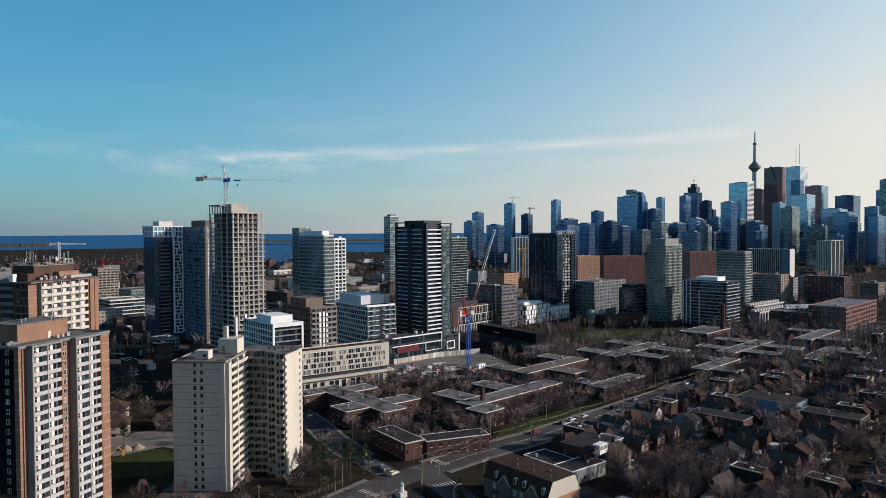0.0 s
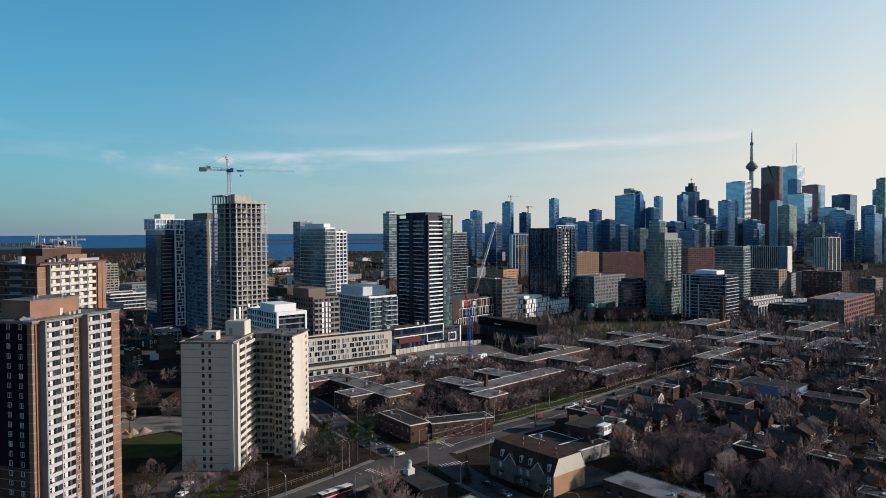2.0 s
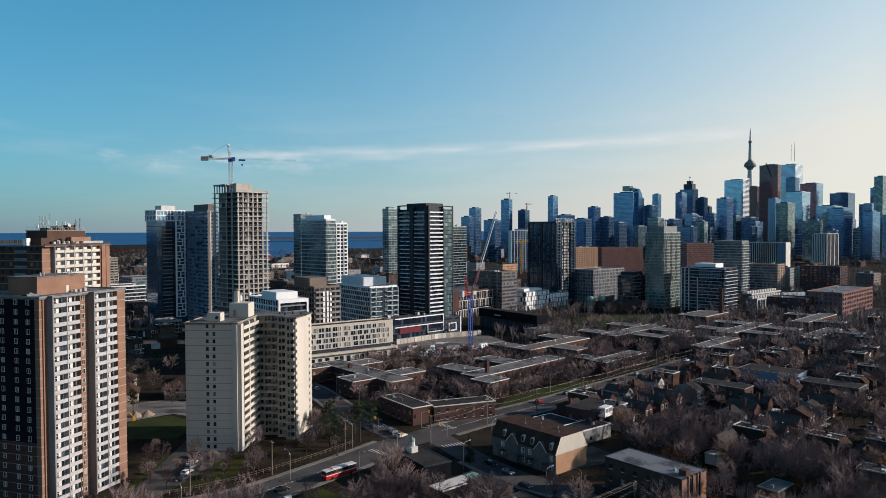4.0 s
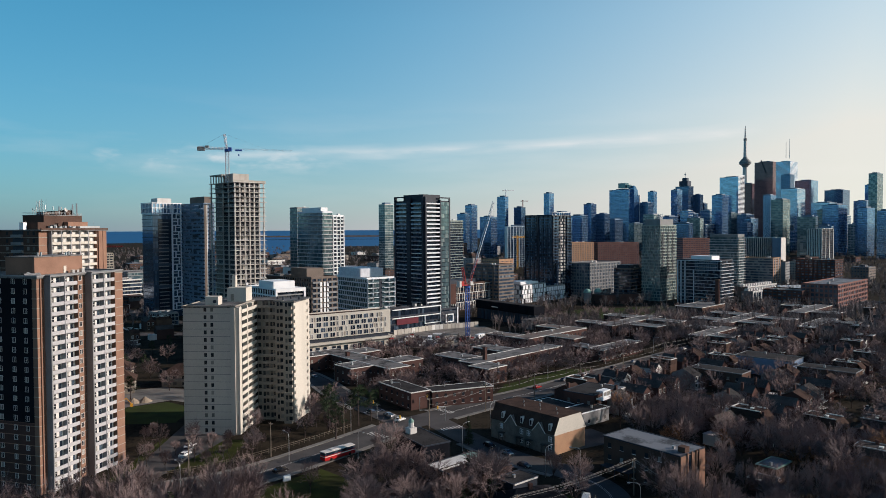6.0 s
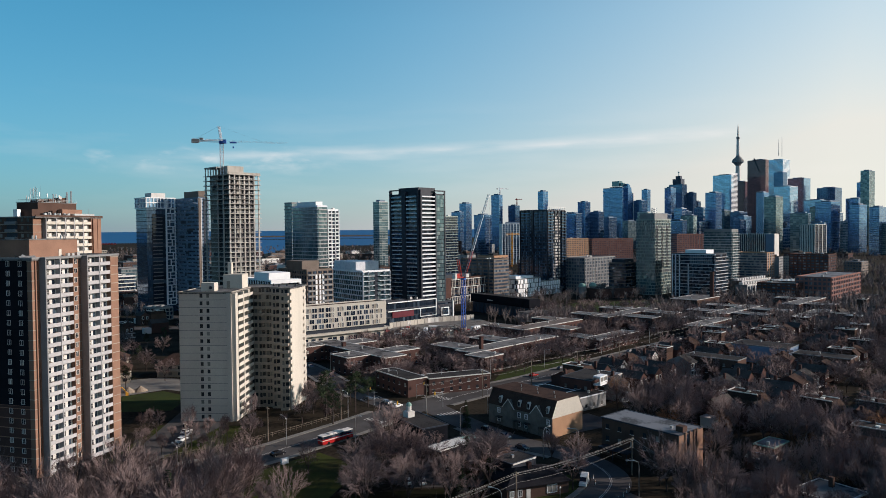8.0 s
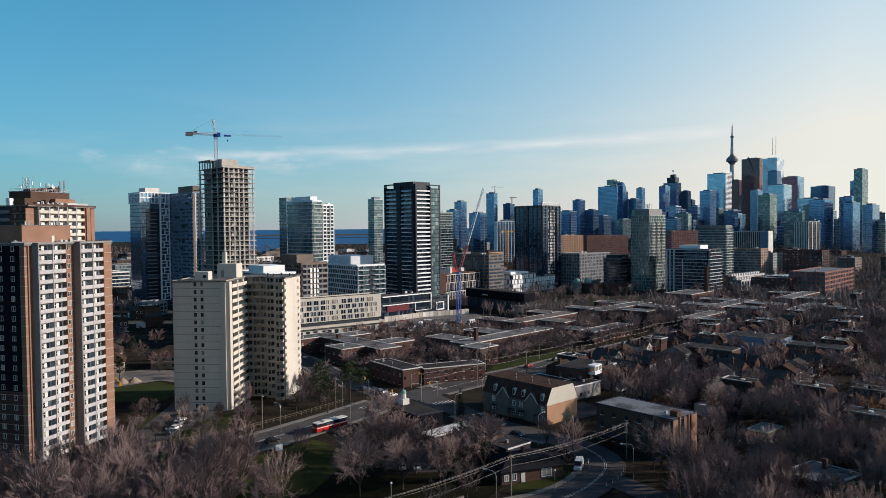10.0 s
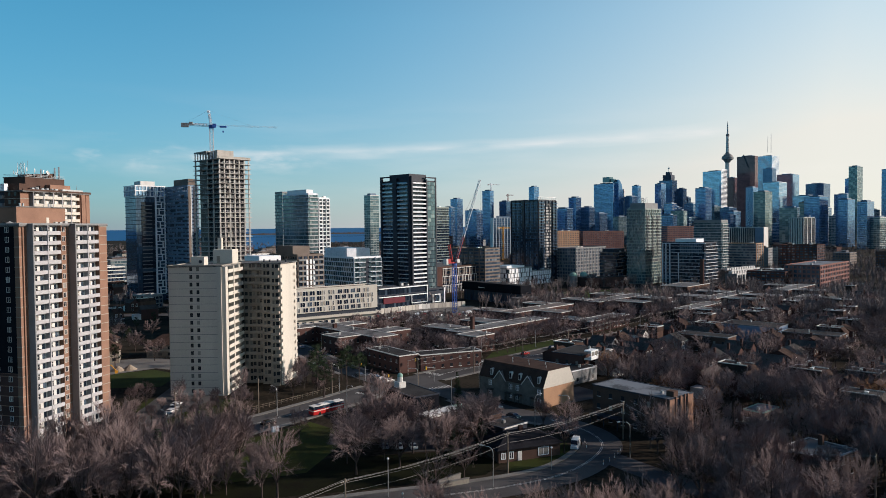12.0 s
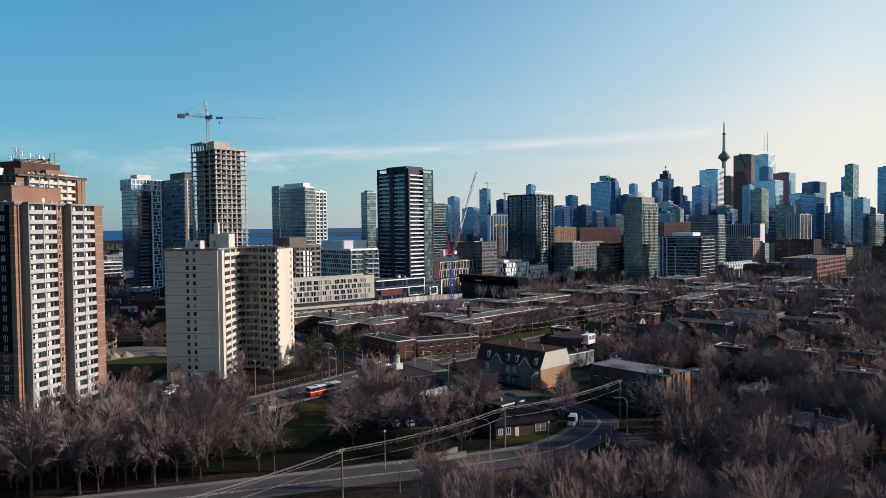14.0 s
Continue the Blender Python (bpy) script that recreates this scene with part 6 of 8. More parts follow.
for y_ in (2.2, 10.2, 14.2, 22.8):
    dm = Shape().box(0.1, y_ - 0.55, 7.4, 1.6, y_ + 0.55, 9.2)
    dm.tube((0.1, y_, 9.2), (1.8, y_, 9.2), 0.55, 0.55, 10, cap=True)
    o = part("dormer", dm, WHITE, t)
    part("dormer_window", Shape().box(0.03, y_ - 0.36, 7.7, 0.11, y_ + 0.36, 9.3), PANE, o)
for y_ in (3.6, 10.2, 14.4, 22.4):
    part("porch", Shape().box(-1.5, y_ - 1.0, 2.7, -0.05, y_ + 1.0, 2.85).box(-1.45, y_ - 0.95, 0, -1.3, y_ - 0.8, 2.7).box(-1.45, y_ + 0.8, 0, -1.3, y_ + 0.95, 2.7).prism([(-1.6, y_ - 1.2), (-0.05, y_ - 1.2), (-0.05, y_ + 1.2), (-1.6, y_ + 1.2)], 2.85, 3.0), SHINGLE_GREY, t)
for st in range(2):
    for i in range(8):
        o = part("window", Shape().box(-0.16, 1.2 + i * 3.05, 1.2 + st * 2.9, -0.08, 2.3 + i * 3.05, 2.7 + st * 2.9), PANE, t)
        part("sill", Shape().box(-0.25, 1.1 + i * 3.05, 1.05 + st * 2.9, -0.05, 2.4 + i * 3.05, 1.2 + st * 2.9), WHITE, o)
        y_, z_ = 1.2 + i * 3.05, 1.2 + st * 2.9
        part("window_frame", Shape().box(-0.22, y_ - 0.12, z_, -0.1, y_, z_ + 1.6).box(-0.22, y_ + 1.1, z_, -0.1, y_ + 1.22, z_ + 1.6).box(-0.22, y_, z_ + 1.5, -0.1, y_ + 1.1, z_ + 1.6).box(-0.2, y_ + 0.5, z_, -0.1, y_ + 0.6, z_ + 1.5).box(-0.2, y_, z_ + 0.7, -0.1, y_ + 1.1, z_ + 0.8), WHITE_CLEAN, o)

# low wall at the foot of the bank
t = thing("retaining_wall", "short weathered concrete retaining wall beside the road", "wall", pose(-2.6, 150.0, 0, 0, 0, 24))
for i in range(4):
    part("wall_block", Shape().box(i * 1.8, 0, -0.2, i * 1.8 + 1.77, 0.45, 1.15 - 0.12 * (i % 2)), CREAM_DARK, t)
part("coping", Shape().box(-0.1, -0.08, 1.14, 7.3, 0.53, 1.26), WALKWAY, t)

# bungalow on the bend
t = thing("bungalow", "dark-roofed bungalow with white windows on a lawn", "house", pose(12.0, 165.6, 0, 0, 0, 19))
claim(19, 173, 12)
up(t, "wall", BRICK_DARK, 0, 0, 0, 17, 11, 3.4)
s = Shape()
c = [(-0.7, -0.7), (17.7, -0.7), (17.7, 11.7), (-0.7, 11.7)]
r0, r1 = (5, 5.5), (12, 5.5)
s.face((*c[0], 3.3), (*c[1], 3.3), (*r1, 6.2), (*r0, 6.2)).face((*c[1], 3.3), (*c[2], 3.3), (*r1, 6.2)).face((*c[2], 3.3), (*c[3], 3.3), (*r0, 6.2), (*r1, 6.2)).face((*c[3], 3.3), (*c[0], 3.3), (*r0, 6.2))
s.box(-0.7, -0.7, 3.15, 17.7, 11.7, 3.3)
part("roof", s, surf("black_shingle", (0.022, 0.022, 0.026), (0.012, 0.012, 0.015), 2, 0.95, bump=0.4, fine=0.25), t)
for x0, x1, z0, z1 in ((3.0, 3.9, 0.9, 2.4), (11.0, 13.6, 0.8, 2.6), (0.8, 1.7, 1.0, 2.3)):
    o = part("window", Shape().box(x0, -0.07, z0, x1, 0.02, z1), PANE, t)
    part("window_frame", Shape().box(x0 - 0.15, -0.12, z0 - 0.15, x1 + 0.15, 0, z0).box(x0 - 0.15, -0.12, z1, x1 + 0.15, 0, z1 + 0.15).box(x0 - 0.15, -0.12, z0, x0, 0, z1).box(x1, -0.12, z0, x1 + 0.15, 0, z1).box((x0 + x1) / 2 - 0.06, -0.12, z0, (x0 + x1) / 2 + 0.06, 0, z1), WHITE_CLEAN, o)
part("door", Shape().box(5.2, -0.08, 0.1, 6.3, 0.02, 2.4), WHITE, t)
part("chimney", Shape().box(8, 4.5, 5.0, 9, 5.5, 7.2), BRICK_RED, t)


# pitched-roof houses in rows
def make_house(i, w, d, h, wall, roof, hip, label):
    t = thing("row_house", label, "house", pose(0, 0, -500), "row houses")
    part("wall", Shape().box(-w / 2, 0, 0, w / 2, d, h), wall, t)
    s = Shape()
    o, rz = 0.35, h + w * 0.38
    if hip == 0:      # gable to the street
        s.face((-w / 2 - o, -o, h - 0.2), (0, -o, rz), (0, d + o, rz), (-w / 2 - o, d + o, h - 0.2)).face((0, -o, rz), (w / 2 + o, -o, h - 0.2), (w / 2 + o, d + o, h - 0.2), (0, d + o, rz))
        s.face((-w / 2, 0.02, h - 0.01), (w / 2, 0.02, h - 0.01), (0, 0.02, rz - 0.1), m=1).face((w / 2, d - 0.02, h - 0.01), (-w / 2, d - 0.02, h - 0.01), (0, d - 0.02, rz - 0.1), m=1)
    elif hip == 1:    # ridge along the street
        rz = h + d * 0.25
        s.face((-w / 2 - o, -o, h - 0.2), (w / 2 + o, -o, h - 0.2), (w / 2 + o, d / 2, rz), (-w / 2 - o, d / 2, rz)).face((-w / 2 - o, d / 2, rz), (w / 2 + o, d / 2, rz), (w / 2 + o, d + o, h - 0.2), (-w / 2 - o, d + o, h - 0.2))
        s.face((w / 2, 0, h - 0.01), (w / 2, d, h - 0.01), (w / 2, d / 2, rz - 0.1), m=1).face((-w / 2, d, h - 0.01), (-w / 2, 0, h - 0.01), (-w / 2, d / 2, rz - 0.1), m=1)
    else:             # flat behind a steep front
        s.face((-w / 2 - o, -o, h - 0.2), (w / 2 + o, -o, h - 0.2), (w / 2 + o, 2.0, h + 2.2), (-w / 2 - o, 2.0, h + 2.2)).box(-w / 2 - 0.1, 2.0, h - 0.1, w / 2 + 0.1, d + 0.1, h + 2.2)
        rz = h + 2.2
        cop = Shape().box(-w / 2 - 0.25, d - 0.1, rz, w / 2 + 0.25, d + 0.25, rz + 0.3)
        for q in (-1, 1):
            cop.box(q * (w / 2 + 0.05) - 0.18, 2.0, rz, q * (w / 2 + 0.05) + 0.18, d - 0.1, rz + 0.3)
        part("coping", cop, WHITE if i % 2 else METAL, t)
        part("skylight", Shape().box(-0.8, d * 0.45, rz, 0.5, d * 0.45 + 1.1, rz + 0.35), LAMP_GLASS, t)
    part("roof", s, [roof, wall], t)
    for st in range(2):
        for x in (-w * 0.25, w * 0.22):
            if st == 0 and x > 0:
                part("door", Shape().box(x - 0.45, -0.06, 0.4, x + 0.45, 0.02, 2.5), random.Random(i).choice((WHITE, BRICK_RED, GREY_DARK)), t)
                continue
            part("window", Shape().box(x - 0.55, -0.06, 1.0 + st * 3, x + 0.55, 0.02, 2.7 + st * 3).box(x - 0.7, -0.1, 2.7 + st * 3, x + 0.7, 0, 2.9 + st * 3, 1).box(x - 0.7, -0.12, 0.85 + st * 3, x + 0.7, 0, 1.0 + st * 3, 1).box(x - 0.68, -0.09, 1.0 + st * 3, x - 0.55, 0, 2.7 + st * 3, 1).box(x + 0.55, -0.09, 1.0 + st * 3, x + 0.68, 0, 2.7 + st * 3, 1), [PANE, WHITE], t)

    part("chimney", Shape().box(w / 2 - 0.9, d * 0.6, h - 0.3, w / 2 - 0.1, d * 0.6 + 0.9, rz + 1.2), BRICK_RED, t)
    part("porch", Shape().box(-w / 2, -1.6, 0, w / 2, 0, 0.35).box(-w / 2, -1.7, 2.75, w / 2, 0, 2.95), WHITE if i % 2 else SHINGLE, t)
    part("rear_wing", Shape().box(-w / 2 + 0.3, d, 0, w / 2 - 1.6, d + 4.5, 3.4).box(-w / 2 + 0.2, d, 3.4, w / 2 - 1.5, d + 4.6, 3.6), wall if i % 3 else WHITE, t)
    return t


masters = [make_house(0, 6.2, 11, 6.6, BRICK_RED, SHINGLE_GREY, 0, "narrow red brick house with steep grey gable roof"),
           make_house(1, 6.0, 12, 7.0, BRICK_DARK, SHINGLE, 2, "narrow dark brick house with steep mansard front"),
           make_house(2, 7.0, 10, 6.4, BRICK_RED, SHINGLE, 1, "red brick house with brown shingle roof"),
           make_house(3, 5.8, 11, 6.8, WHITE, SHINGLE_GREY, 0, "white painted house with grey gable roof"),
           make_house(4, 6.5, 12, 6.6, BRICK, SHINGLE_GREY, 2, "tan brick house with flat-backed mansard"),
           make_house(5, 6.2, 11, 6.2, GREY, ROOF_DARK, 1, "grey rendered house with dark roof")]
rnd = random.Random(11)
spots = []
for row, (q, facing) in enumerate(((168, 1), (138, -1), (118, 1), (88, -1), (66, 1))):
    p = 232.0 + row * 3
    while p < 470:
        if q > 0.215 * p + 2:
            spots.append((p, q, facing))
        p += rnd.choice((6.4, 6.6, 7.2, 7.2, 14))
used = [False] * len(masters)
for p, q, facing in spots:
    x, y = (p - q) * 0.7071, (p + q) * 0.7071
    if near_road(x, y, 7) or not is_free(x, y, 5.5):
        continue
    i = rnd.choices(range(6), (5, 3, 3, 1.3, 2, 2))[0]
    m = pose(x, y, 0, 0, 0, 45 + (180 if facing > 0 else 0) + rnd.uniform(-2, 2))
    if used[i]:
        copy_thing(masters[i], m)
    else:
        masters[i].matrix_basis = m
        used[i] = True
    claim(x, y, 2.8)
for x, y, a, i in ((105.5, 222, 35, 2), (96, 236, 130, 0), (60, 296 - 12, 45, 1), (118, 246, 40, 3), (128, 222, 40, 1), (112, 176, 200, 0), (126, 190, 45, 4), (138, 205, 45, 2)):
    copy_thing(masters[i], pose(x, y, 0, 0, 0, a))
    claim(x, y, 5)

hrnd = random.Random(81)
for k in range(56):
    az, r = (radians(hrnd.uniform(-26, -17)), hrnd.uniform(450, 760)) if k < 26 else (radians(hrnd.uniform(22, 33)), hrnd.uniform(470, 640))
    x, y = r * math.sin(az), r * math.cos(az)
    if near_road(x, y, 6) or not is_free(x, y, 6):
        continue
    copy_thing(masters[hrnd.choices(range(6), (3, 2, 3, 3, 2, 3))[0]], pose(x, y, 0, 0, 0, hrnd.choice((45, 135, 225)) + hrnd.uniform(-6, 6)))
    claim(x, y, 5)

# beige villas behind the towers
for x, y, a, w, d_ in ((-123, 318, 0, 17, 14), (-146, 304, 20, 15, 12), (-160, 330, 15, 16, 13), (-100, 330, 0, 18, 14), (-118, 352, 10, 18, 14)):
    t = thing("villa", "beige low house with broad brown hipped roof", "house", pose(x, y, 0, 0, 0, a), "villas")
    claim(x, y + d_ / 2, 11)
    up(t, "wall", CREAM_DARK, -w / 2, 0, 0, w / 2, d_, 6)
    s = Shape()
    c = [(-w / 2 - 0.8, -0.8), (w / 2 + 0.8, -0.8), (w / 2 + 0.8, d_ + 0.8), (-w / 2 - 0.8, d_ + 0.8)]
    r0, r1 = (-w * 0.2, d_ / 2), (w * 0.2, d_ / 2)
    s.face((*c[0], 5.8), (*c[1], 5.8), (*r1, 9.8), (*r0, 9.8)).face((*c[1], 5.8), (*c[2], 5.8), (*r1, 9.8)).face((*c[2], 5.8), (*c[3], 5.8), (*r0, 9.8), (*r1, 9.8)).face((*c[3], 5.8), (*c[0], 5.8), (*r0, 9.8)).box(-w / 2 - 0.8, -0.8, 5.65, w / 2 + 0.8, d_ + 0.8, 5.8)
    part("roof", s, SHINGLE, t)
    for st in range(2):
        for k in range(4):
            part("window", Shape().box(-w / 2 + 1 + k * w / 4, -0.08, 0.9 + st * 2.8, -w / 2 + 2.6 + k * w / 4, 0.02, 2.3 + st * 2.8), PANE, t)
    up(t, "balcony", CREAM_DARK, -3, -1.6, 2.6, 4, 0, 3.6)

# ---- trees ----
def bare_tree_meshes(seed, height, spread, limbs=8, subs=7, twigs=6, fine=7, wood=None, twig=None, lean=0.0, thick=0.026, rise=0.15):
    """Trunk and forked limbs as tapered tubes; a rounded crown of boughs and thin twigs."""
    r = random.Random(seed)
    a, b = Shape(), Shape()
    base_r = height * 0.0135
    fork = height * r.uniform(0.2, 0.3)
    top = Vector((lean, 0, fork))
    a.tube((0, 0, -0.3), top * 0.5, base_r * 1.25, base_r, 7).tube(top * 0.5, top, base_r, base_r * 0.85, 7)
    heart = Vector((lean, 0, height * 0.56))
    rad = Vector((height * 0.40 * spread ** 0.7, height * 0.40 * spread ** 0.7, height * 0.43))
    lobes = [(Vector((r.gauss(0, 1), r.gauss(0, 1), r.gauss(0.2, 0.8))).normalized(), r.uniform(-0.22, 0.2)) for _ in range(7)]

    def shell(d_, k):
        """A point at share k of the way from the crown's heart to its uneven outline."""
        k *= 1 + sum(w * max(0.0, d_.dot(o)) ** 3 for o, w in lobes)
        return heart + Vector((d_.x * rad.x, d_.y * rad.y, d_.z * rad.z)) * k

    def tilt(d_, amount):
        o = Vector((r.gauss(0, 1), r.gauss(0, 1), r.gauss(0, 0.8)))
        return (d_ + o.normalized() * amount).normalized()

    for i in range(limbs):
        ang = 2.4 * i + r.uniform(-0.4, 0.4)
        up = -0.15 + 1.1 * ((i * 0.618 + 0.3) % 1.0)
        flat = math.sqrt(max(0.05, 1 - min(up, 0.97) ** 2))
        d_ = Vector((math.cos(ang) * flat, math.sin(ang) * flat, up)).normalized()
        p = top - Vector((0, 0, r.uniform(0, fork * 0.3)))
        e = shell(d_, r.uniform(0.55, 0.72))
        q = p.lerp(e, 0.5) + Vector((d_.x * 0.4, d_.y * 0.4, -0.1 + 0.3 * r.random())) * height * 0.05
        lr = base_r * 0.5
        a.tube(p, q, lr, lr * 0.7, 5).tube(q, e, lr * 0.7, lr * 0.35, 5)
        for j in range(subs):
            u = 0.3 + 0.7 * (j + 0.5) / subs
            s0 = p.lerp(q, u * 2) if u < 0.5 else q.lerp(e, u * 2 - 1)
            away = tilt(d_, 0.75)
            e3 = shell(away, r.uniform(0.62, 0.88))
            d3 = e3 - s0
            l3 = min(d3.length, height * 0.3)
            d3.normalize()
            e3 = s0 + d3 * l3
            b.tube(s0, e3, lr * 0.38, lr * 0.14, 3)
            for k in range(twigs):
                s1 = s0 + d3 * l3 * (0.25 + 0.75 * (k + 0.6) / twigs)
                rim = (s1 - heart).normalized()
                d4 = tilt(d3 + rim * 0.7 + Vector((0, 0, rise)), 0.85)
                l4 = height * r.uniform(0.055, 0.115)
                e4 = s1 + d4 * l4
                w = d4.orthogonal().normalized() * thick * 1.5
                b.face(s1 - w, s1 + w, e4)
                for m_ in range(fine):
                    s2 = s1 + d4 * l4 * (0.15 + 0.85 * m_ / fine)
                    d5 = tilt(d4 + rim * 0.3 + Vector((0, 0, rise * 0.6)), 0.75)
                    e5 = s2 + d5 * height * r.uniform(0.035, 0.085)
                    w = d5.orthogonal().normalized() * thick * 0.9
                    b.face(s2 - w, s2 + w, e5)
    return a.mesh("trunk", wood or BARK), b.mesh("crown", twig or TWIG)


def conifer_meshes(seed, height):
    r = random.Random(seed)
    a, b = Shape(), Shape()
    a.tube((0, 0, -0.2), (0, 0, height * 0.96), height * 0.02, 0.04, 6)
    for k in range(26):
        z = height * (0.12 + 0.86 * k / 26)
        reach = height * 0.2 * (1 - k / 27) + 0.25
        for i in range(9):
            ang = r.uniform(0, 2 * math.pi)
            rr = reach * r.uniform(0.6, 1.1)
            c, s_ = math.cos(ang), math.sin(ang)
            p, e = Vector((0, 0, z)), Vector((c * rr, s_ * rr, z - rr * 0.25 + r.uniform(-0.2, 0.3)))
            b.tube(p, e, 0.04, 0.02, 3)
            side = Vector((-s_, c, 0))
            for m_ in range(5):
                u = 0.25 + 0.75 * m_ / 4
                q = p + (e - p) * u
                w = rr * 0.2 * (1.2 - u) + 0.12
                b.face(q, q + side * w + Vector((c, s_, -0.3)) * w, q + Vector((c, s_, -0.6)) * w * 0.7)
                b.face(q, q + Vector((c, s_, 0.4)) * w * 0.7, q - side * w + Vector((c, s_, -0.3)) * w)
    return a.mesh("trunk", BARK), b.mesh("crown", NEEDLE)


def pine_meshes(seed, height):
    r = random.Random(seed)
    a, b = Shape(), Shape()
    a.tube((0, 0, -0.2), (0.3, 0, height * 0.9), height * 0.022, 0.06, 6)
    for k in range(16):
        z = height * (0.4 + 0.55 * k / 16)
        ang, rr = r.uniform(0, 6.28), height * r.uniform(0.14, 0.26) * (1.15 - k / 20)
        e = Vector((math.cos(ang) * rr, math.sin(ang) * rr, z + rr * 0.3))
        a.tube((0.2, 0, z), e, 0.09, 0.03, 4)
        for _ in range(70):
            c = Vector((0.2, 0, z)).lerp(e, r.uniform(0.45, 1.1)) + Vector((r.gauss(0, 0.4), r.gauss(0, 0.4), r.gauss(0, 0.22)))
            d_ = Vector((r.gauss(0, 1), r.gauss(0, 1), r.gauss(0, 0.6))).normalized() * 0.42
            w = d_.orthogonal().normalized() * 0.12
            b.face(c - w, c + w, c + d_)
    return a.mesh("trunk", BARK), b.mesh("crown", NEEDLE)


kinds = {
    "big": [bare_tree_meshes(1, 15, 0.9, rise=0.4), bare_tree_meshes(2, 16, 0.75, rise=0.5), bare_tree_meshes(3, 14, 1.1, rise=0.3), bare_tree_meshes(4, 15, 0.8, 9, rise=0.5)],
    "broad": [bare_tree_meshes(31, 15, 1.1, 11, 8, 7, 8), bare_tree_meshes(32, 16, 1.0, 12, 8, 7, 8)],
    "bush": [bare_tree_meshes(5, 9, 0.7, 10, rise=0.7), bare_tree_meshes(6, 8, 0.9, 10, rise=0.6)],
    "upright": [bare_tree_meshes(7, 13, 0.6, 9, rise=0.8), bare_tree_meshes(8, 12, 0.65, 9, rise=0.7)],
    "rust": [bare_tree_meshes(9, 12, 1.2, 10, 6, 6, 6, None, TWIG_RUST)],
    "young": [bare_tree_meshes(10, 7, 0.5, 5, 4, 4, 3)],
    "conifer": [conifer_meshes(12, 12)], "pine": [pine_meshes(13, 13), pine_meshes(14, 12)],
}
light_kinds = [bare_tree_meshes(40 + k, 13, 1.15, 9, 6, 6, 4, thick=0.06, rise=0.2) for k in range(5)]
far_trees = []
LABELS = {"broad": "large spreading bare tree with dense fine twigs", "big": "tall bare deciduous tree with grey-brown branches", "bush": "bare multi-stemmed brown shrub tree", "upright": "slender upright bare tree", "rust": "broad bare tree with rust-brown twigs",
          "young": "young bare park tree", "conifer": "dark green conical spruce", "pine": "dark green pine with open crown"}
trnd = random.Random(21)


def plant(kind, x, y, scale=1.0):
    if kind in ("big", "upright", "rust") and math.hypot(x, y) > 262:
        far_trees.append((x, y, scale * trnd.uniform(0.8, 1.1), trnd.uniform(0, 6.28), trnd.randrange(5)))
        return
    tr, cr = trnd.choice(kinds[kind])
    s = scale * trnd.uniform(0.85, 1.15)
    t = thing({"conifer": "spruce", "pine": "pine", "bush": "shrub_tree"}.get(kind, "bare_tree"), LABELS[kind], "tree", pose(x, y, ground_z(x, y), 0, 0, trnd.uniform(0, 360)) @ Matrix.Diagonal((s, s, s * trnd.uniform(0.92, 1.08), 1)), kind + " trees")
    part("trunk", tr, None, t)
    part("crown", cr, None, t)


def grove(kind_weights, x0, y0, x1, y1, count, gap=3.5, scale=1.0, road_gap=1.5, test=None):
    placed, tries = [], 0
    while len(placed) < count and tries < count * 30:
        tries += 1
        x, y = trnd.uniform(x0, x1), trnd.uniform(y0, y1)
        if test and not test(x, y):
            continue
        if near_road(x, y, road_gap) or not is_free(x, y, 0.6) or any((x - a) ** 2 + (y - b) ** 2 < gap * gap for a, b in placed):
            continue
        placed.append((x, y))
        plant(trnd.choices(list(kind_weights), list(kind_weights.values()))[0], x, y, scale)


# wood between the two streets on the left
grove({"big": 4, "upright": 4, "bush": 1}, -108, 118, -50, 176, 80, 3.0, 1.15, 2.5, lambda x, y: y < 172 + (x + 62) * 0.55 and y > 122 + (x + 120) * 0.25)
grove({"bush": 3, "big": 1}, -52, 143, -36, 160, 3, 6, 1.0)
for x, y, sc, k in ((-50, 152, 0.8, "broad"), (-41, 147, 1.4, "bush"), (3, 156, 0.65, "broad"), (-2, 163, 1.05, "broad"), (8, 171, 1.1, "broad"), (-12, 164, 1.1, "broad"), (-22, 160, 1.0, "broad"), (1, 169, 0.9, "conifer"), (-45, 158, 1.2, "bush")):
    plant(k, x, y, sc)
for x, y, sc in ((-64, 150, 1.25), (-60, 163, 1.0)):
    plant("conifer", x, y, sc)
plant("big", -40, 187, 0.75)
# clump round the shaded car park
grove({"bush": 3, "big": 3}, -20, 172, 12, 196, 8, 3.8, 0.75, 2)
for x, y, sc in ((-22, 191, 1.15), (-19, 199, 1.3), (-13, 191, 1.2), (-6, 186, 1.1), (2, 178, 1.05), (-18, 183, 1.15), (-9, 175, 1.1), (-26, 180, 1.1), (5.5, 182, 1.1), (9, 183, 1.0), (-3, 168, 0.9), (-16, 170, 0.95), (-25, 168, 0.9)):
    plant("broad", x, y, sc * 0.76)
plant("conifer", 3, 180.5, 1.05)
plant("conifer", 9, 180, 0.9)
plant("conifer", 5.2, 228, 0.86)
plant("big", 29.5, 172.7, 1.05)
plant("big", 33.5, 185, 0.85)
plant("upright", 28, 195, 0.8)
# wood at the front right
grove({"bush": 3, "upright": 3, "big": 2}, -5, 96, 120, 140, 126, 2.8, 1.0, 2.0, lambda x, y: x < 0.72 * y + 10 and not (-2 < x < 46 and y > 121))
grove({"bush": 2, "upright": 3, "big": 2}, 52, 142, 112, 178, 84, 2.8, 1.0, 1.5, lambda x, y: not (60 < x < 76 and 158 < y))
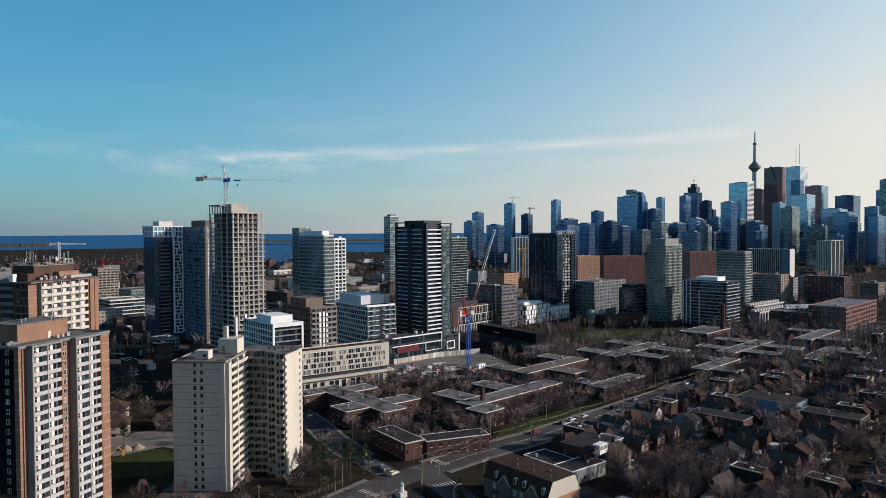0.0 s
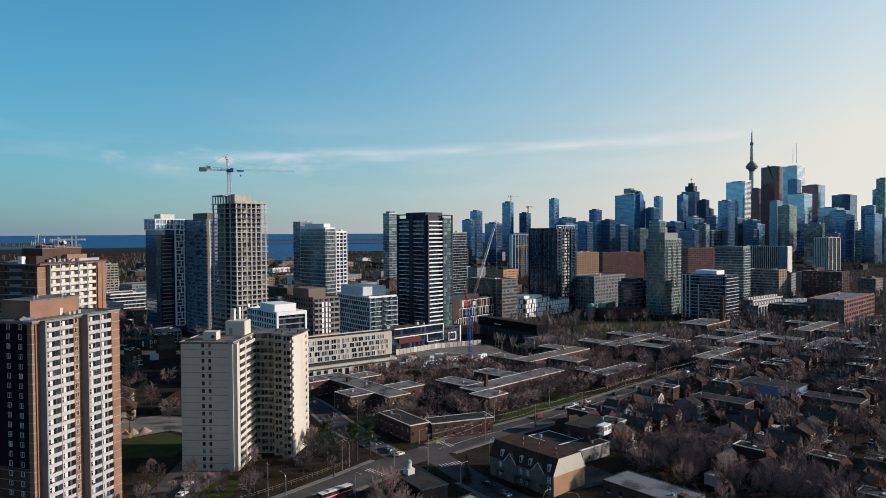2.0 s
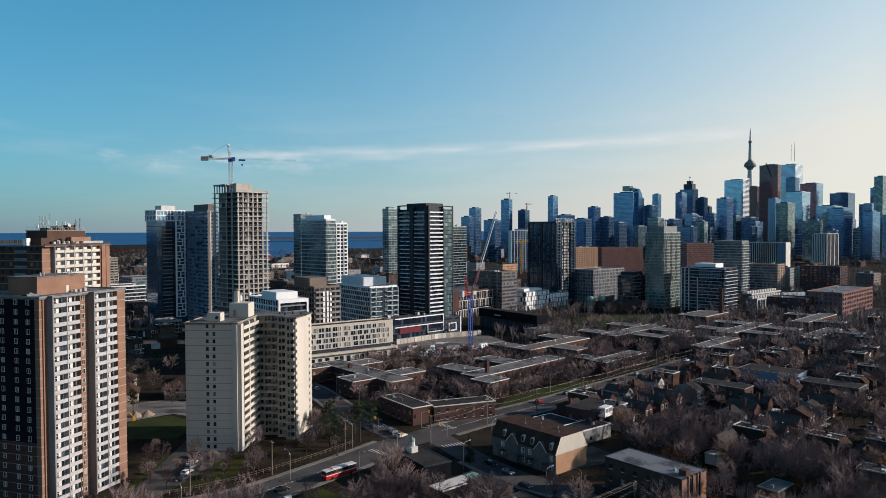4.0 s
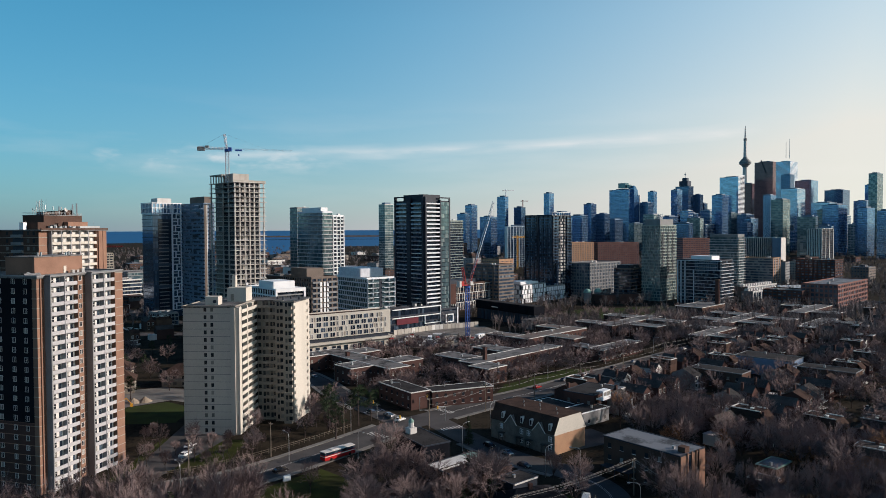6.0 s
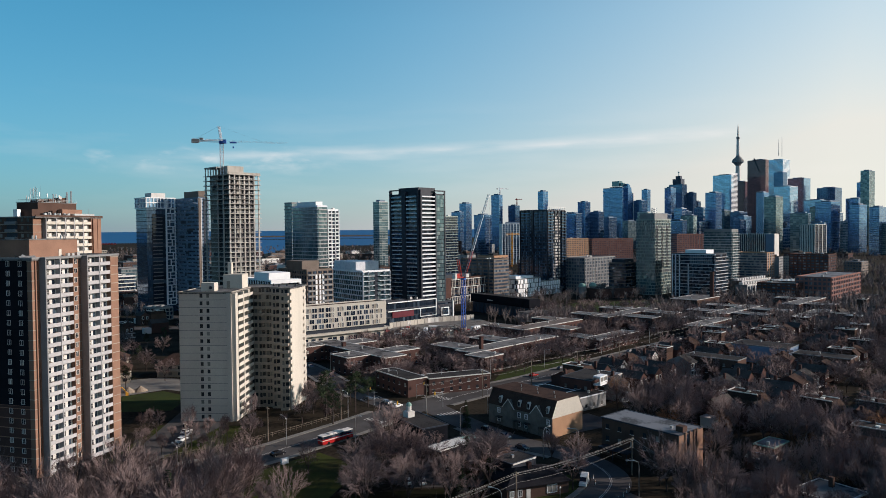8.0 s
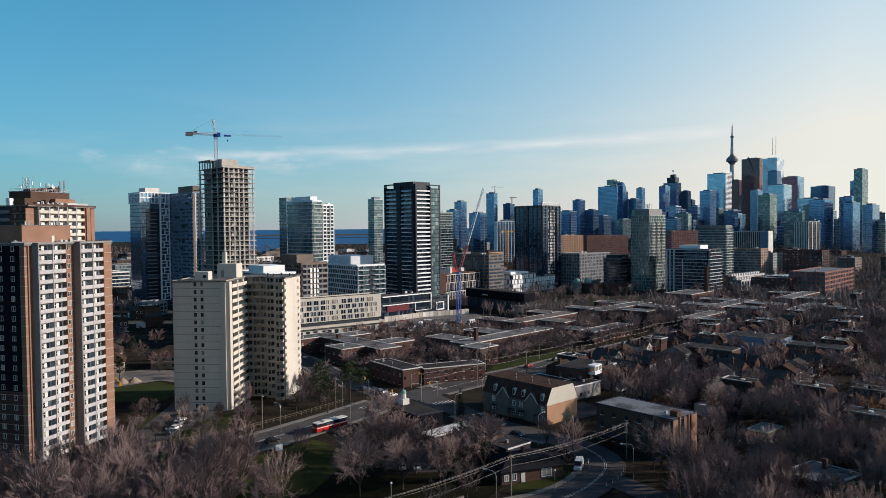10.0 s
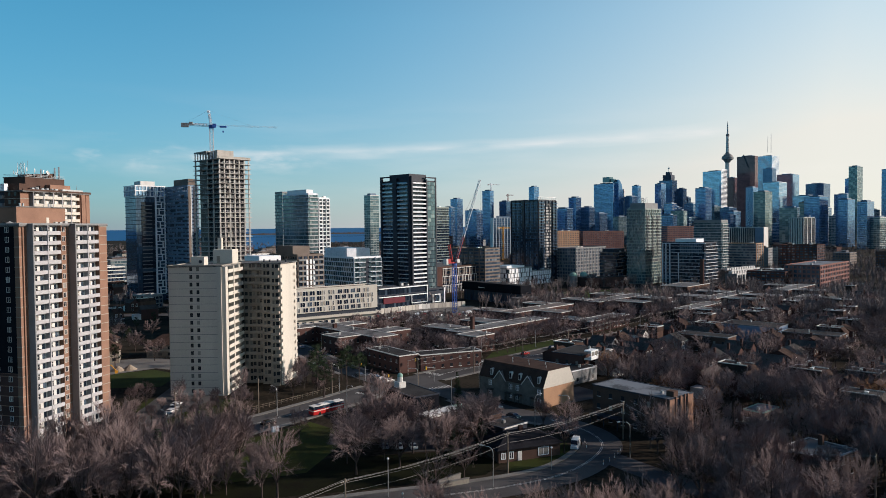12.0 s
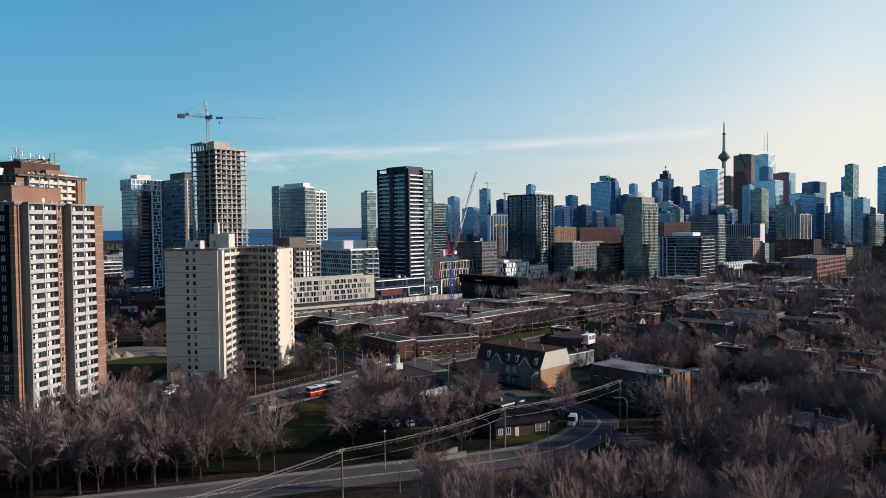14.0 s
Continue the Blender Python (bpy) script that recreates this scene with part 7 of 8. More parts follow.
grove({"big": 4, "upright": 2, "rust": 1}, 70, 170, 150, 225, 44, 4.2, 0.95, 2)
# among the houses on the right
grove({"big": 4, "upright": 2, "rust": 1.3, "bush": 1}, 60, 200, 330, 470, 260, 4.2, 0.95, 2.5, lambda x, y: y < x + 248 and x < 0.72 * y)
for x, y, k, s in ((88, 262, "rust", 1.1), (142, 290, "rust", 1.0), (150, 215, "rust", 1.2), (165, 230, "rust", 1.1), (72, 214, "big", 0.9), (60, 244, "big", 0.8), (178, 262, "rust", 1.0)):
    plant(k, x, y, s)
for x, y, sc in ((66, 226, 0.95), (73, 232, 1.0), (80, 239, 1.0), (70, 241, 0.9), (78, 226, 0.9), (87, 247, 1.0), (86, 231, 0.95), (95, 243, 0.95), (76, 250, 0.9), (64, 236, 0.8), (91, 222, 0.9), (104, 210, 1.0), (112, 214, 0.95), (98, 199, 0.95), (108, 196, 1.0)):
    plant("broad", x, y, sc)
# around the brick blocks
grove({"big": 4, "upright": 1, "rust": 0.5}, -50, 270, 110, 420, 170, 4.0, 0.8, 2.5, lambda x, y: y > x + 268)
grove({"big": 4, "upright": 1, "rust": 0.5}, 60, 380, 330, 560, 190, 4.6, 0.8, 2.5, lambda x, y: y > x + 262)
# round the cream tower
for x, y in ((-40, 236), (-44, 246), (-34, 252), (-47, 258), (-37, 263), (-30, 259)):
    plant("pine", x, y, 1.12)
grove({"big": 3, "bush": 2}, -58, 214, -34, 262, 7, 4, 0.65, 3)
grove({"big": 2, "bush": 2}, -104, 205, -62, 240, 18, 4.5, 0.7, 3)
grove({"big": 3, "pine": 1}, -190, 290, -90, 430, 36, 6, 0.85, 3)
plant("bush", -52.5, 258, 1.0)
plant("bush", -53, 266, 1.1)
# young trees in the park
grove({"young": 1}, 95, 540, 250, 640, 34, 6, 1.1, 2, lambda x, y: y > 500 + 0.35 * x)
plant("conifer", 96, 528, 1.0)
plant("conifer", 104, 520, 0.8)

# the farther street trees, joined
def gather(name, mat, pick):
    """One mesh of all the farther trees' trunks (pick 0) or crowns (pick 1)."""
    cos, loops, totals, base = [], [], [], 0
    raw = []
    for kind in light_kinds:
        me = kind[pick]
        co, lo, to = np.empty(len(me.vertices) * 3), np.empty(len(me.loops), dtype=np.int32), np.empty(len(me.polygons), dtype=np.int32)
        me.vertices.foreach_get("co", co)
        me.loops.foreach_get("vertex_index", lo)
        me.polygons.foreach_get("loop_total", to)
        raw.append((co.reshape(-1, 3), lo, to))
    for x, y, sc, turn, k in far_trees:
        co, lo, to = raw[k]
        c, n_ = math.cos(turn) * sc, math.sin(turn) * sc
        cos.append(np.stack((co[:, 0] * c - co[:, 1] * n_ + x, co[:, 0] * n_ + co[:, 1] * c + y, co[:, 2] * sc), 1))
        loops.append(lo + base)
        totals.append(to)
        base += len(co)
    cos, loops, totals = np.concatenate(cos), np.concatenate(loops), np.concatenate(totals)
    me = bpy.data.meshes.new(name)
    me.vertices.add(len(cos))
    me.loops.add(len(loops))
    me.polygons.add(len(totals))
    me.vertices.foreach_set("co", cos.ravel())
    me.loops.foreach_set("vertex_index", loops.astype(np.int32))
    me.polygons.foreach_set("loop_start", np.concatenate(([0], np.cumsum(totals)[:-1])).astype(np.int32))
    me.materials.append(mat)
    me.update(calc_edges=True)
    return me


street_trees = thing("street_trees", "many bare brown street trees among houses and blocks", "trees", pose(0, 0, 0), kind="stuff")
tagged(part("trunks", gather("trunks", BARK, 0), None, street_trees), kind="stuff")
tagged(part("crowns", gather("crowns", TWIG, 1), None, street_trees), kind="stuff")

for x, y, r in ((118, 562, 30), (165, 592, 32), (210, 612, 30), (5, 470, 38)):
    claim(x, y, r)

# ---- distance: skyline ----
def high_rise(label, x, y, LR, LL, H, glass, frame_, a=40, step=4.0, hs=0.45, crown=0.0, piers=None, n_piers=0, name="skyscraper"):
    """A far tower: core, glass panes in bands, floor edges every few metres."""
    LR, LL = min(max(LR, 14), 62), max(LL, 16)
    # grey and taupe frames turn bluer here, as painted distance haze
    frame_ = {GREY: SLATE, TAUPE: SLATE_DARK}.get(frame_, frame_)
    t = thing(name, label, "skyscraper", pose(x, y, ground_z(x, y), 0, 0, a), "downtown skyline")
    claim(x, y, math.hypot(LR, LL) / 2)
    H -= ground_z(x, y)
    n = max(3, round(H / step))
    h = H / n
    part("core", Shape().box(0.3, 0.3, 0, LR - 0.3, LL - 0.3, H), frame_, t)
    s = Shape()
    for k in range(n):
        q = pane_ring(LR, LL, k * h + hs, (k + 1) * h - 0.02, 6.0, 0.0, 0.25)
        o = len(s.v)
        s.v += q.v
        s.f += [tuple(o + i for i in f) for f in q.f]
        s.m += q.m
    tagged(part("window_band", s, glass, t), kind="stuff")
    if piers:
        for i in range(n_piers + 1):
            part("pier", Shape().box(i * LR / n_piers - 0.6, -0.7, 0, i * LR / n_piers + 0.6, 0.05, H), piers, t)
            part("pier", Shape().box(-0.7, i * LL / n_piers - 0.6, 0, 0.05, i * LL / n_piers + 0.6, H), piers, t)
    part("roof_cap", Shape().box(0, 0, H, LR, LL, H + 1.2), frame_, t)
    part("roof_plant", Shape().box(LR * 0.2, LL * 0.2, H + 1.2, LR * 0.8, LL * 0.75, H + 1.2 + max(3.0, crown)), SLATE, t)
    return t


B_, M_ = "blue glass skyscraper in the downtown skyline", "mirror-blue glass skyscraper in the downtown skyline"
t = high_rise("teal glass tower with curved crest in the skyline", 588.4, 2150, 48, 72, 190, PANE_CITY, GREY)
blade = Shape().prism([(16, 0), (46, 0)] + [(16 + 30 * math.cos(radians(a_)), 105 + 92 * math.sin(radians(a_))) for a_ in range(0, 91, 9)], -9, 12)
blade.v = [(x_, z_, y_) for x_, y_, z_ in blade.v]
part("curved_blade", blade, PANE_CITY, t)
part("edge_fin", Shape().box(43.5, -10, 0, 49, 4, 168), WHITE, t)
part("crest", Shape().box(2, 14, 190, 20, 40, 206).box(6, 2, 190, 18, 14, 200), PANE_TEAL, t)
high_rise(B_, 711.7, 2300, 19.8, 21.3, 191, PANE_CITY, GREY)
high_rise("dark glass skyscraper in the downtown skyline", 647.8, 2150, 30.8, 33.9, 149, PANE_CITY_DARK, GREY)
t = high_rise("stepped dark stone tower with a spire", 809.1, 2250, 30.3, 46.8, 205, PANE_CITY_DARK, TAUPE)
part("stepped_top", Shape().box(4, 6, 200, 26, 36, 216).box(9, 12, 216, 21, 28, 226), SLATE_DARK, t)
part("spire", Shape().tube((15, 20, 226), (15, 20, 244), 1.6, 0.8, 6, cap=True).tube((15, 20, 236), (15, 20, 240), 3.2, 3.2, 8, cap=True), METAL, t)
high_rise(B_, 755.5, 2200, 29, 22.2, 191, PANE_CITY, GREY)
high_rise("dark stone tower in the downtown skyline", 849.5, 2260, 21.2, 23.7, 178, PANE_CITY_DARK, TAUPE)
high_rise("dark stone tower in the downtown skyline", 872, 2280, 20, 20, 150, PANE_CITY_DARK, TAUPE)
high_rise(B_, 775.4, 1900, 33.5, 30.6, 160, PANE_CITY, GREY)
t = high_rise("pale blue slab tower with white ribbed side", 1012.6, 2350, 44, 65.5, 242, PANE_SKY, GREY)
for k in range(56):
    part("white_band", Shape().box(-0.1, -0.8, 6 + k * 4.2, 44, -0.1, 8 + k * 4.2), WHITE_CLEAN, t)
high_rise("dark brown glass skyscraper", 1103.6, 2450, 23.6, 34, 225, PANE_BRONZE, GRANITE)
t = high_rise("tall red-brown granite skyscraper", 1148.7, 2390, 23.9, 63.3, 296, PANE_BRONZE, GRANITE)
part("notch", Shape().face((-0.4, 42, 292), (-0.4, 38, 292), (-0.4, 20, 246), (-0.4, 24, 246)), GREY_DARK, t)
t = high_rise("white marble banded skyscraper with two masts", 1290.2, 2550, 62, 52.1, 312, PANE_SKY, WHITE_CLEAN, hs=2.0)
for x, z in ((10, 60), (38, 72)):
    part("mast", Shape().tube((x, 20, 312), (x, 20, 312 + z), 1.0, 0.5, 5), WHITE, t)
high_rise("dark glass skyscraper in the downtown skyline", 1163.9, 2300, 30.8, 30.7, 245, PANE_CITY_DARK, GREY)
high_rise(M_, 1314.1, 2450, 57.5, 56, 236, PANE_SKY, GREY)
high_rise(M_, 1135.1, 2200, 60, 50.4, 193, PANE_SKY, WHITE_CLEAN)
t = high_rise("glass tower with white criss-cross screen", 835.6, 1750, 27.4, 19.3, 152, PANE_CITY, GREY)
rz = random.Random(8)
scr = Shape()
for i in range(5):
    for k in range(38):
        y0, y1 = 1 + i * 3.6, 4.6 + i * 3.6
        if rz.random() < 0.5:
            y0, y1 = y1, y0
        scr.tube((-0.6, y0, k * 4), (-0.6, y1, k * 4 + 4), 0.42, 0.42, 4)
tagged(part("screen", scr, WHITE_CLEAN, t), kind="stuff")
high_rise("dark glass tower with banded beige side", 841.5, 1700, 41, 29, 139, PANE_TEAL, CREAM_DARK)
high_rise(M_, 1209.5, 2150, 60, 54.3, 147, PANE_SKY, GREY)
high_rise("dark glass skyscraper in the downtown skyline", 1396.6, 2400, 62, 59.7, 199, PANE_CITY_DARK, GREY)
high_rise(B_, 1417.2, 2300, 60, 39.3, 157, PANE_CITY, GREY)
high_rise(B_, 1556.1, 2500, 45, 20, 222, PANE_CITY, GREY)
high_rise("brick and glass tower in the downtown skyline", 1056.5, 1900, 38, 20.4, 118, PANE_TEAL, BRICK_PEACH)
high_rise("grey banded tower in the downtown skyline", 1079.9, 1850, 47, 33.5, 102, PANE_CITY_DARK, WHITE)
high_rise("pale glass tower with white edges", 1325.4, 2100, 50, 23.7, 233, PANE_TEAL, GREY)
high_rise("dark blue slab tower far off", 968.6, 1500, 45, 20.2, 106, PANE_CITY, GREY)
high_rise("pale grey tower far off", 996.6, 1500, 55, 18, 71, PANE_TEAL, WHITE)
high_rise(B_, 1380, 2000, 60, 39.4, 217, PANE_CITY, GREY)
high_rise("pale grey office tower far off", 1029.7, 1700, 46, 26, 78, PANE_TEAL, WHITE)
t = high_rise("pale condominium tower with sloping shoulder", -89.2, 1150, 17.8, 17, 112, PANE_TEAL, WHITE)
high_rise("grey condominium tower far off", 71.3, 1800, 14.4, 32.8, 110, PANE_CITY, GREY)
high_rise("grey condominium tower far off", 89.4, 1850, 21.2, 25.6, 134, PANE_CITY, GREY)
high_rise("dark blue glass block far off", 128.9, 1700, 21.6, 40, 100, PANE_CITY, GREY)
high_rise("glass tower still under construction", 192.6, 2000, 14, 32.3, 163, PANE_CITY, GREY)
high_rise("concrete tower still under construction", 239, 2000, 18.2, 28.6, 132, PANE_CITY_DARK, TAUPE)
high_rise("slender rounded glass tower", 302.5, 1900, 20, 19, 167, PANE_CITY, GREY)
high_rise("dark block with white square grid front", 128.4, 1300, 49.4, 18, 75, PANE_CITY_DARK, WHITE_CLEAN, a=10, piers=WHITE_CLEAN, n_piers=9)
high_rise(B_, 417.7, 1900, 22.4, 26.2, 137, PANE_CITY, GREY)
high_rise(B_, 349.9, 1700, 24.5, 41.2, 102, PANE_CITY, GREY)
high_rise("dark glass tower far off", 454, 1900, 23.9, 28.2, 110, PANE_CITY_DARK, GREY)
high_rise(B_, 520, 2050, 40, 30, 96, PANE_CITY_DARK, GREY)
high_rise(B_, 690, 2080, 50, 30, 105, PANE_CITY, GREY)
high_rise(B_, 610, 1900, 40, 30, 92, PANE_CITY_DARK, TAUPE)
high_rise(B_, 930, 2100, 50, 30, 110, PANE_CITY_DARK, GREY)
high_rise(B_, 890, 1980, 45, 30, 96, PANE_CITY, GREY)

t = thing("observation_tower", "tall concrete observation tower with a round pod", "tower", pose(1391, 3153, ground_z(1391, 3153)))
GZ = ground_z(1391, 3153)
for z0, z1, r0, r1 in ((0, 330, 17, 9.5), (350, 440, 8, 6)):
    part("shaft", Shape().tube((0, 0, z0), (0, 0, z1), r0, r1, 12, cap=True), WHITE, t)
pod = Shape()
for z0, z1, r0, r1 in ((316, 326, 10, 17), (326, 331, 17, 24.5), (331, 341, 25.5, 25.5), (341, 347, 23, 22), (347, 353, 18, 17), (353, 362, 12, 9)):
    pod.tube((0, 0, z0), (0, 0, z1), r0, r1, 20, cap=True)
part("pod", pod, GREY, t)
part("pod_glass", Shape().tube((0, 0, 333), (0, 0, 337), 25.8, 25.8, 20), PANE_DARK, t)
part("upper_pod", Shape().tube((0, 0, 436), (0, 0, 446), 7.5, 7.5, 12, cap=True), GREY, t)
part("mast", Shape().tube((0, 0, 446), (0, 0, 490), 4, 3, 8).tube((0, 0, 490), (0, 0, 530 - GZ), 2, 0.8, 6), WHITE, t)

# ---- middle distance ----
frnd = random.Random(33)
FAR_WALLS = [BRICK_RED, BRICK_DARK, BRICK_PEACH, GREY, WHITE, TAUPE, CREAM_DARK, BRICK_RED]
FAR_LABELS = ["far red brick low-rise building", "far dark brick low-rise building", "far peach brick low-rise building", "far grey low-rise building", "far white low-rise building", "far taupe low-rise building", "far beige low-rise building", "far red brick low-rise building"]


def far_block(x, y, w, d_, h, a, i):
    t = thing("low_rise", FAR_LABELS[i], "building", pose(x, y, ground_z(x, y), 0, 0, a), "far low-rise buildings")
    part("wall", Shape().box(-w / 2, -d_ / 2, 0, w / 2, d_ / 2, h), FAR_WALLS[i], t)
    n = max(1, int(h / 3.4))
    s = Shape()
    for k in range(n):
        q = pane_ring(w + 0.1, d_ + 0.1, k * 3.4 + 1.2, k * 3.4 + 2.6, 3.2, 0.0, 1.5, "RL")
        o = len(s.v)
        s.v += [(a_ - w / 2 - 0.05, b_ - d_ / 2 - 0.05, c_) for a_, b_, c_ in q.v]
        s.f += [tuple(o + v for v in f) for f in q.f]
        s.m += q.m
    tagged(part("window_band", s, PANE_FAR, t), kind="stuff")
    part("roof", Shape().box(-w / 2 + 0.4, -d_ / 2 + 0.4, h, w / 2 - 0.4, d_ / 2 - 0.4, h + 0.3).box(-w / 6, -d_ / 6, h + 0.3, w / 6, d_ / 6, h + 2.5), frnd.choice((ROOF, ROOF_PALE, ROOF_DARK)), t)
    claim(x, y, max(w, d_) / 2)


# rows of town houses with pale parapets
def town_row(x, y, a, n, wall, trim, h):
    for k in range(n):
        t = thing("town_house", "narrow flat-roofed town house with pale upright fins", "house", pose(x + k * 5.6 * math.cos(radians(a)), y + k * 5.6 * math.sin(radians(a)), 0, 0, 0, a), "town house rows")
        part("wall", Shape().box(0, 0, 0, 5.5, 12, h - 0.3), wall, t)
        part("roof", Shape().box(0.3, 0.3, h - 0.3, 5.2, 11.7, h), ROOF, t)
        part("fin", Shape().box(-0.1, -0.5, 0, 0.7, 0.1, h + 0.9), trim, t)
        part("parapet", Shape().box(0.7, -0.3, h - 0.9, 5.5, 0.1, h + 0.5), trim, t)
        part("window", Shape().box(1.4, -0.12, 1.0, 4.6, 0.02, h - 1.6), PANE_DARK, t)
        part("stair_room", Shape().box(1.5, 5, h, 4.2, 9, h + 2.2), trim, t)
    claim(x + n * 2.8 * math.cos(radians(a)), y + n * 2.8 * math.sin(radians(a)), n * 2.6)


town_row(300, 668, 40, 11, GREY, WHITE, 10)
town_row(318, 720, 40, 12, TAUPE, WHITE, 10)
town_row(352, 716, 12, 9, GREY, WHITE_CLEAN, 9)
town_row(378, 690, 40, 7, GREY, WHITE, 9)

count = 0
for k in range(46):
    az, r = radians(frnd.uniform(7, 33.5)), frnd.uniform(1650, 2500)
    x, y = r * math.sin(az), r * math.cos(az)
    if is_free(x, y, 14):
        high_rise("lesser blue-grey tower in the downtown skyline", x, y, frnd.uniform(20, 40), frnd.uniform(20, 40), frnd.uniform(60, 125), frnd.choice((PANE_CITY, PANE_CITY_DARK, PANE_CITY_DARK, PANE_TEAL)), frnd.choice((GREY, TAUPE, GREY, WHITE)), a=frnd.choice((30, 40, 50)))
while count < 120:
    az = radians(frnd.uniform(-37, 37))
    r = frnd.uniform(640, 2000) if frnd.random() < 0.75 else frnd.uniform(620, 1100)
    x, y = r * math.sin(az), r * math.cos(az)
    w, d_ = frnd.uniform(16, 50), frnd.uniform(14, 30)
    hmax = 30 if az > 0 else (18 if az > radians(-14) else 22)
    h = frnd.uniform(6, hmax) * (1.5 if r > 1500 and az > 0 else 1)
    if not is_free(x, y, max(w, d_) * 0.5) or near_road(x, y, 12):
        count += 0.05
        continue
    far_block(x, y, w, d_, h, 45 + frnd.choice((0, 90)) + frnd.uniform(-8, 8), frnd.randrange(8))
    count += 1

left_count = 0
while left_count < 46:
    az, r = radians(frnd.uniform(-37, -4)), 600 + 1300 * frnd.random() ** 1.3
    x, y = r * math.sin(az), r * math.cos(az)
    w, d_ = frnd.uniform(16, 60), frnd.uniform(12, 26)
    left_count += 0.05
    if is_free(x, y, max(w, d_) * 0.5) and not near_road(x, y, 10):
        far_block(x, y, w, d_, frnd.uniform(7, 17), 45 + frnd.choice((0, 90)) + frnd.uniform(-8, 8), frnd.choice((0, 2, 3, 4, 4, 6, 7, 3)))
        left_count += 0.95
# named buildings on the left horizon
tower("unfinished_tower", "distant half-clad tower under construction", -480, 860, 22, 20, 56, 17, PANE_DARK, BRICK_RED, hs=1.2, pane=2.5, piers=WHITE, bays=(5, 5), units=0)
tower("apartment_block", "distant tan concrete mid-rise", -435, 880, 24, 26, 43, 13, PANE, CREAM_DARK, hs=1.4, piers=CREAM_DARK, bays=(5, 5))
tower("apartment_block", "distant dark mid-rise with white bands", -372, 940, 16, 20, 42, 13, PANE_DARK, WHITE, hs=1.0, proud=0.5)
tower("office_block", "long grey-green glass mid-rise", -340, 760, 50, 36, 26, 7, PANE_TEAL, GREY, hs=0.9, category="building")
tower("office_block", "grey mid-rise with white top floors", -330, 690, 34, 30, 22, 6, PANE_DARK, WHITE, hs=0.9, proud=0.5, category="building")
tower("office_block", "low red brick row with dark roofs", -300, 640, 50, 14, 10, 3, PANE, BRICK_RED, hs=1.4, category="building")

# bare woods far off: one mesh of many small branch fans
woods = Shape()
wr = random.Random(5)
done = 0
while done < 6300:
    az = radians(wr.uniform(-38, 38) if done < 5200 else wr.uniform(16, 39))
    r = 470 + (2000 if done < 5200 else 800) * wr.random() ** 1.6
    x, y = r * math.sin(az), r * math.cos(az)
    if y < x + 300 and r < 620 and x > 0:
        done += 0.2
    if near_road(x, y, 3) or not is_free(x, y, 1.0):
        done += 0.05
        continue
    if done < 5200 and noise.noise((x * 0.012, y * 0.012, 0)) < -0.22:
        continue
    z, hh = ground_z(x, y), wr.uniform(7, 13)
    woods.tube((x, y, z), (x, y, z + hh * 0.5), 0.22, 0.14, 3)
    for k in range(26):
        ang, u = wr.uniform(0, 6.28), wr.uniform(0.2, 1)
        p = Vector((x, y, z + hh * wr.uniform(0.2, 0.5)))
        e = Vector((x + math.cos(ang) * hh * 0.36 * u, y + math.sin(ang) * hh * 0.36 * u, z + hh * wr.uniform(0.6, 1.0)))
        w = Vector((-math.sin(ang), math.cos(ang), 0)) * (0.07 + r * 0.00013)
        woods.face(p - w * 0.3, p + w * 0.3, e + w * 0.6, e - w)
    done += 1
# the woods wear the twig colour lightened for haze
tagged(part("bare_woods", woods, TWIG_HAZED), "bare brown street trees and woods across the city", "trees", kind="stuff")

# ---- street furniture, vehicles, cranes ----
def power_pole(x, y, h=10.5, arm=45, lamp=False):
    t = thing("power_pole", "weathered wooden power pole with cross-arm", "pole", pose(x, y, 0, 0, 0, arm), "power poles")
    part("pole", Shape().tube((0, 0, -0.2), (0, 0, h), 0.2, 0.14, 8, cap=True), WOOD_POLE, t)
    part("cross_arm", Shape().box(-1.0, -0.05, h - 0.65, 1.0, 0.05, h - 0.55), WOOD_POLE, t)
    s = Shape()
    for k in (-0.95, -0.4, 0.4, 0.95):
        s.tube((k, 0, h - 0.55), (k, 0, h - 0.35), 0.045, 0.03, 6, cap=True)
    part("insulators", s, WHITE, t)
    return Vector((x, y, h))


def cable(p, q, sag, r=0.028, lab="sagging power cable between poles"):
    s = Shape()
    prev = None
    for k in range(13):
        u = k / 12
        c = p.lerp(q, u) - Vector((0, 0, 4 * sag * u * (1 - u)))
        k0 = len(s.v)
        s.v += [(c.x - r, c.y, c.z), (c.x + r, c.y, c.z), (c.x, c.y, c.z + 1.6 * r)]
        if k:
            s.f += [(k0 - 3 + i, k0 - 3 + (i + 1) % 3, k0 + (i + 1) % 3, k0 + i) for i in range(3)]
            s.m += [0, 0, 0]
    tagged(part("power_cable", s, WIRE), lab, "cable", "power cables")


def street_lamp(x, y, a, h=9.0, reach=2.6):
    t = thing("street_lamp", "grey street lamp with curved arm", "street lamp", pose(x, y, 0, 0, 0, a), "street lamps")
    part("post", Shape().tube((0, 0, -0.1), (0, 0, h - 1.2), 0.13, 0.08, 8, cap=True), METAL, t)
    s = Shape()
    pts = [(0, 0, h - 1.3), (0.25, 0, h - 0.5), (0.9, 0, h - 0.1), (reach, 0, h)]
    for p, q in zip(pts, pts[1:]):
        s.tube(p, q, 0.06, 0.05, 6)
    part("arm", s, METAL, t)
    hd = part("lamp_head", Shape().box(reach - 0.1, -0.17, h - 0.1, reach + 0.7, 0.17, h + 0.1), METAL, t)
    part("lamp_glass", Shape().box(reach + 0.05, -0.13, h - 0.16, reach + 0.6, 0.13, h - 0.1), LAMP_GLASS, hd)


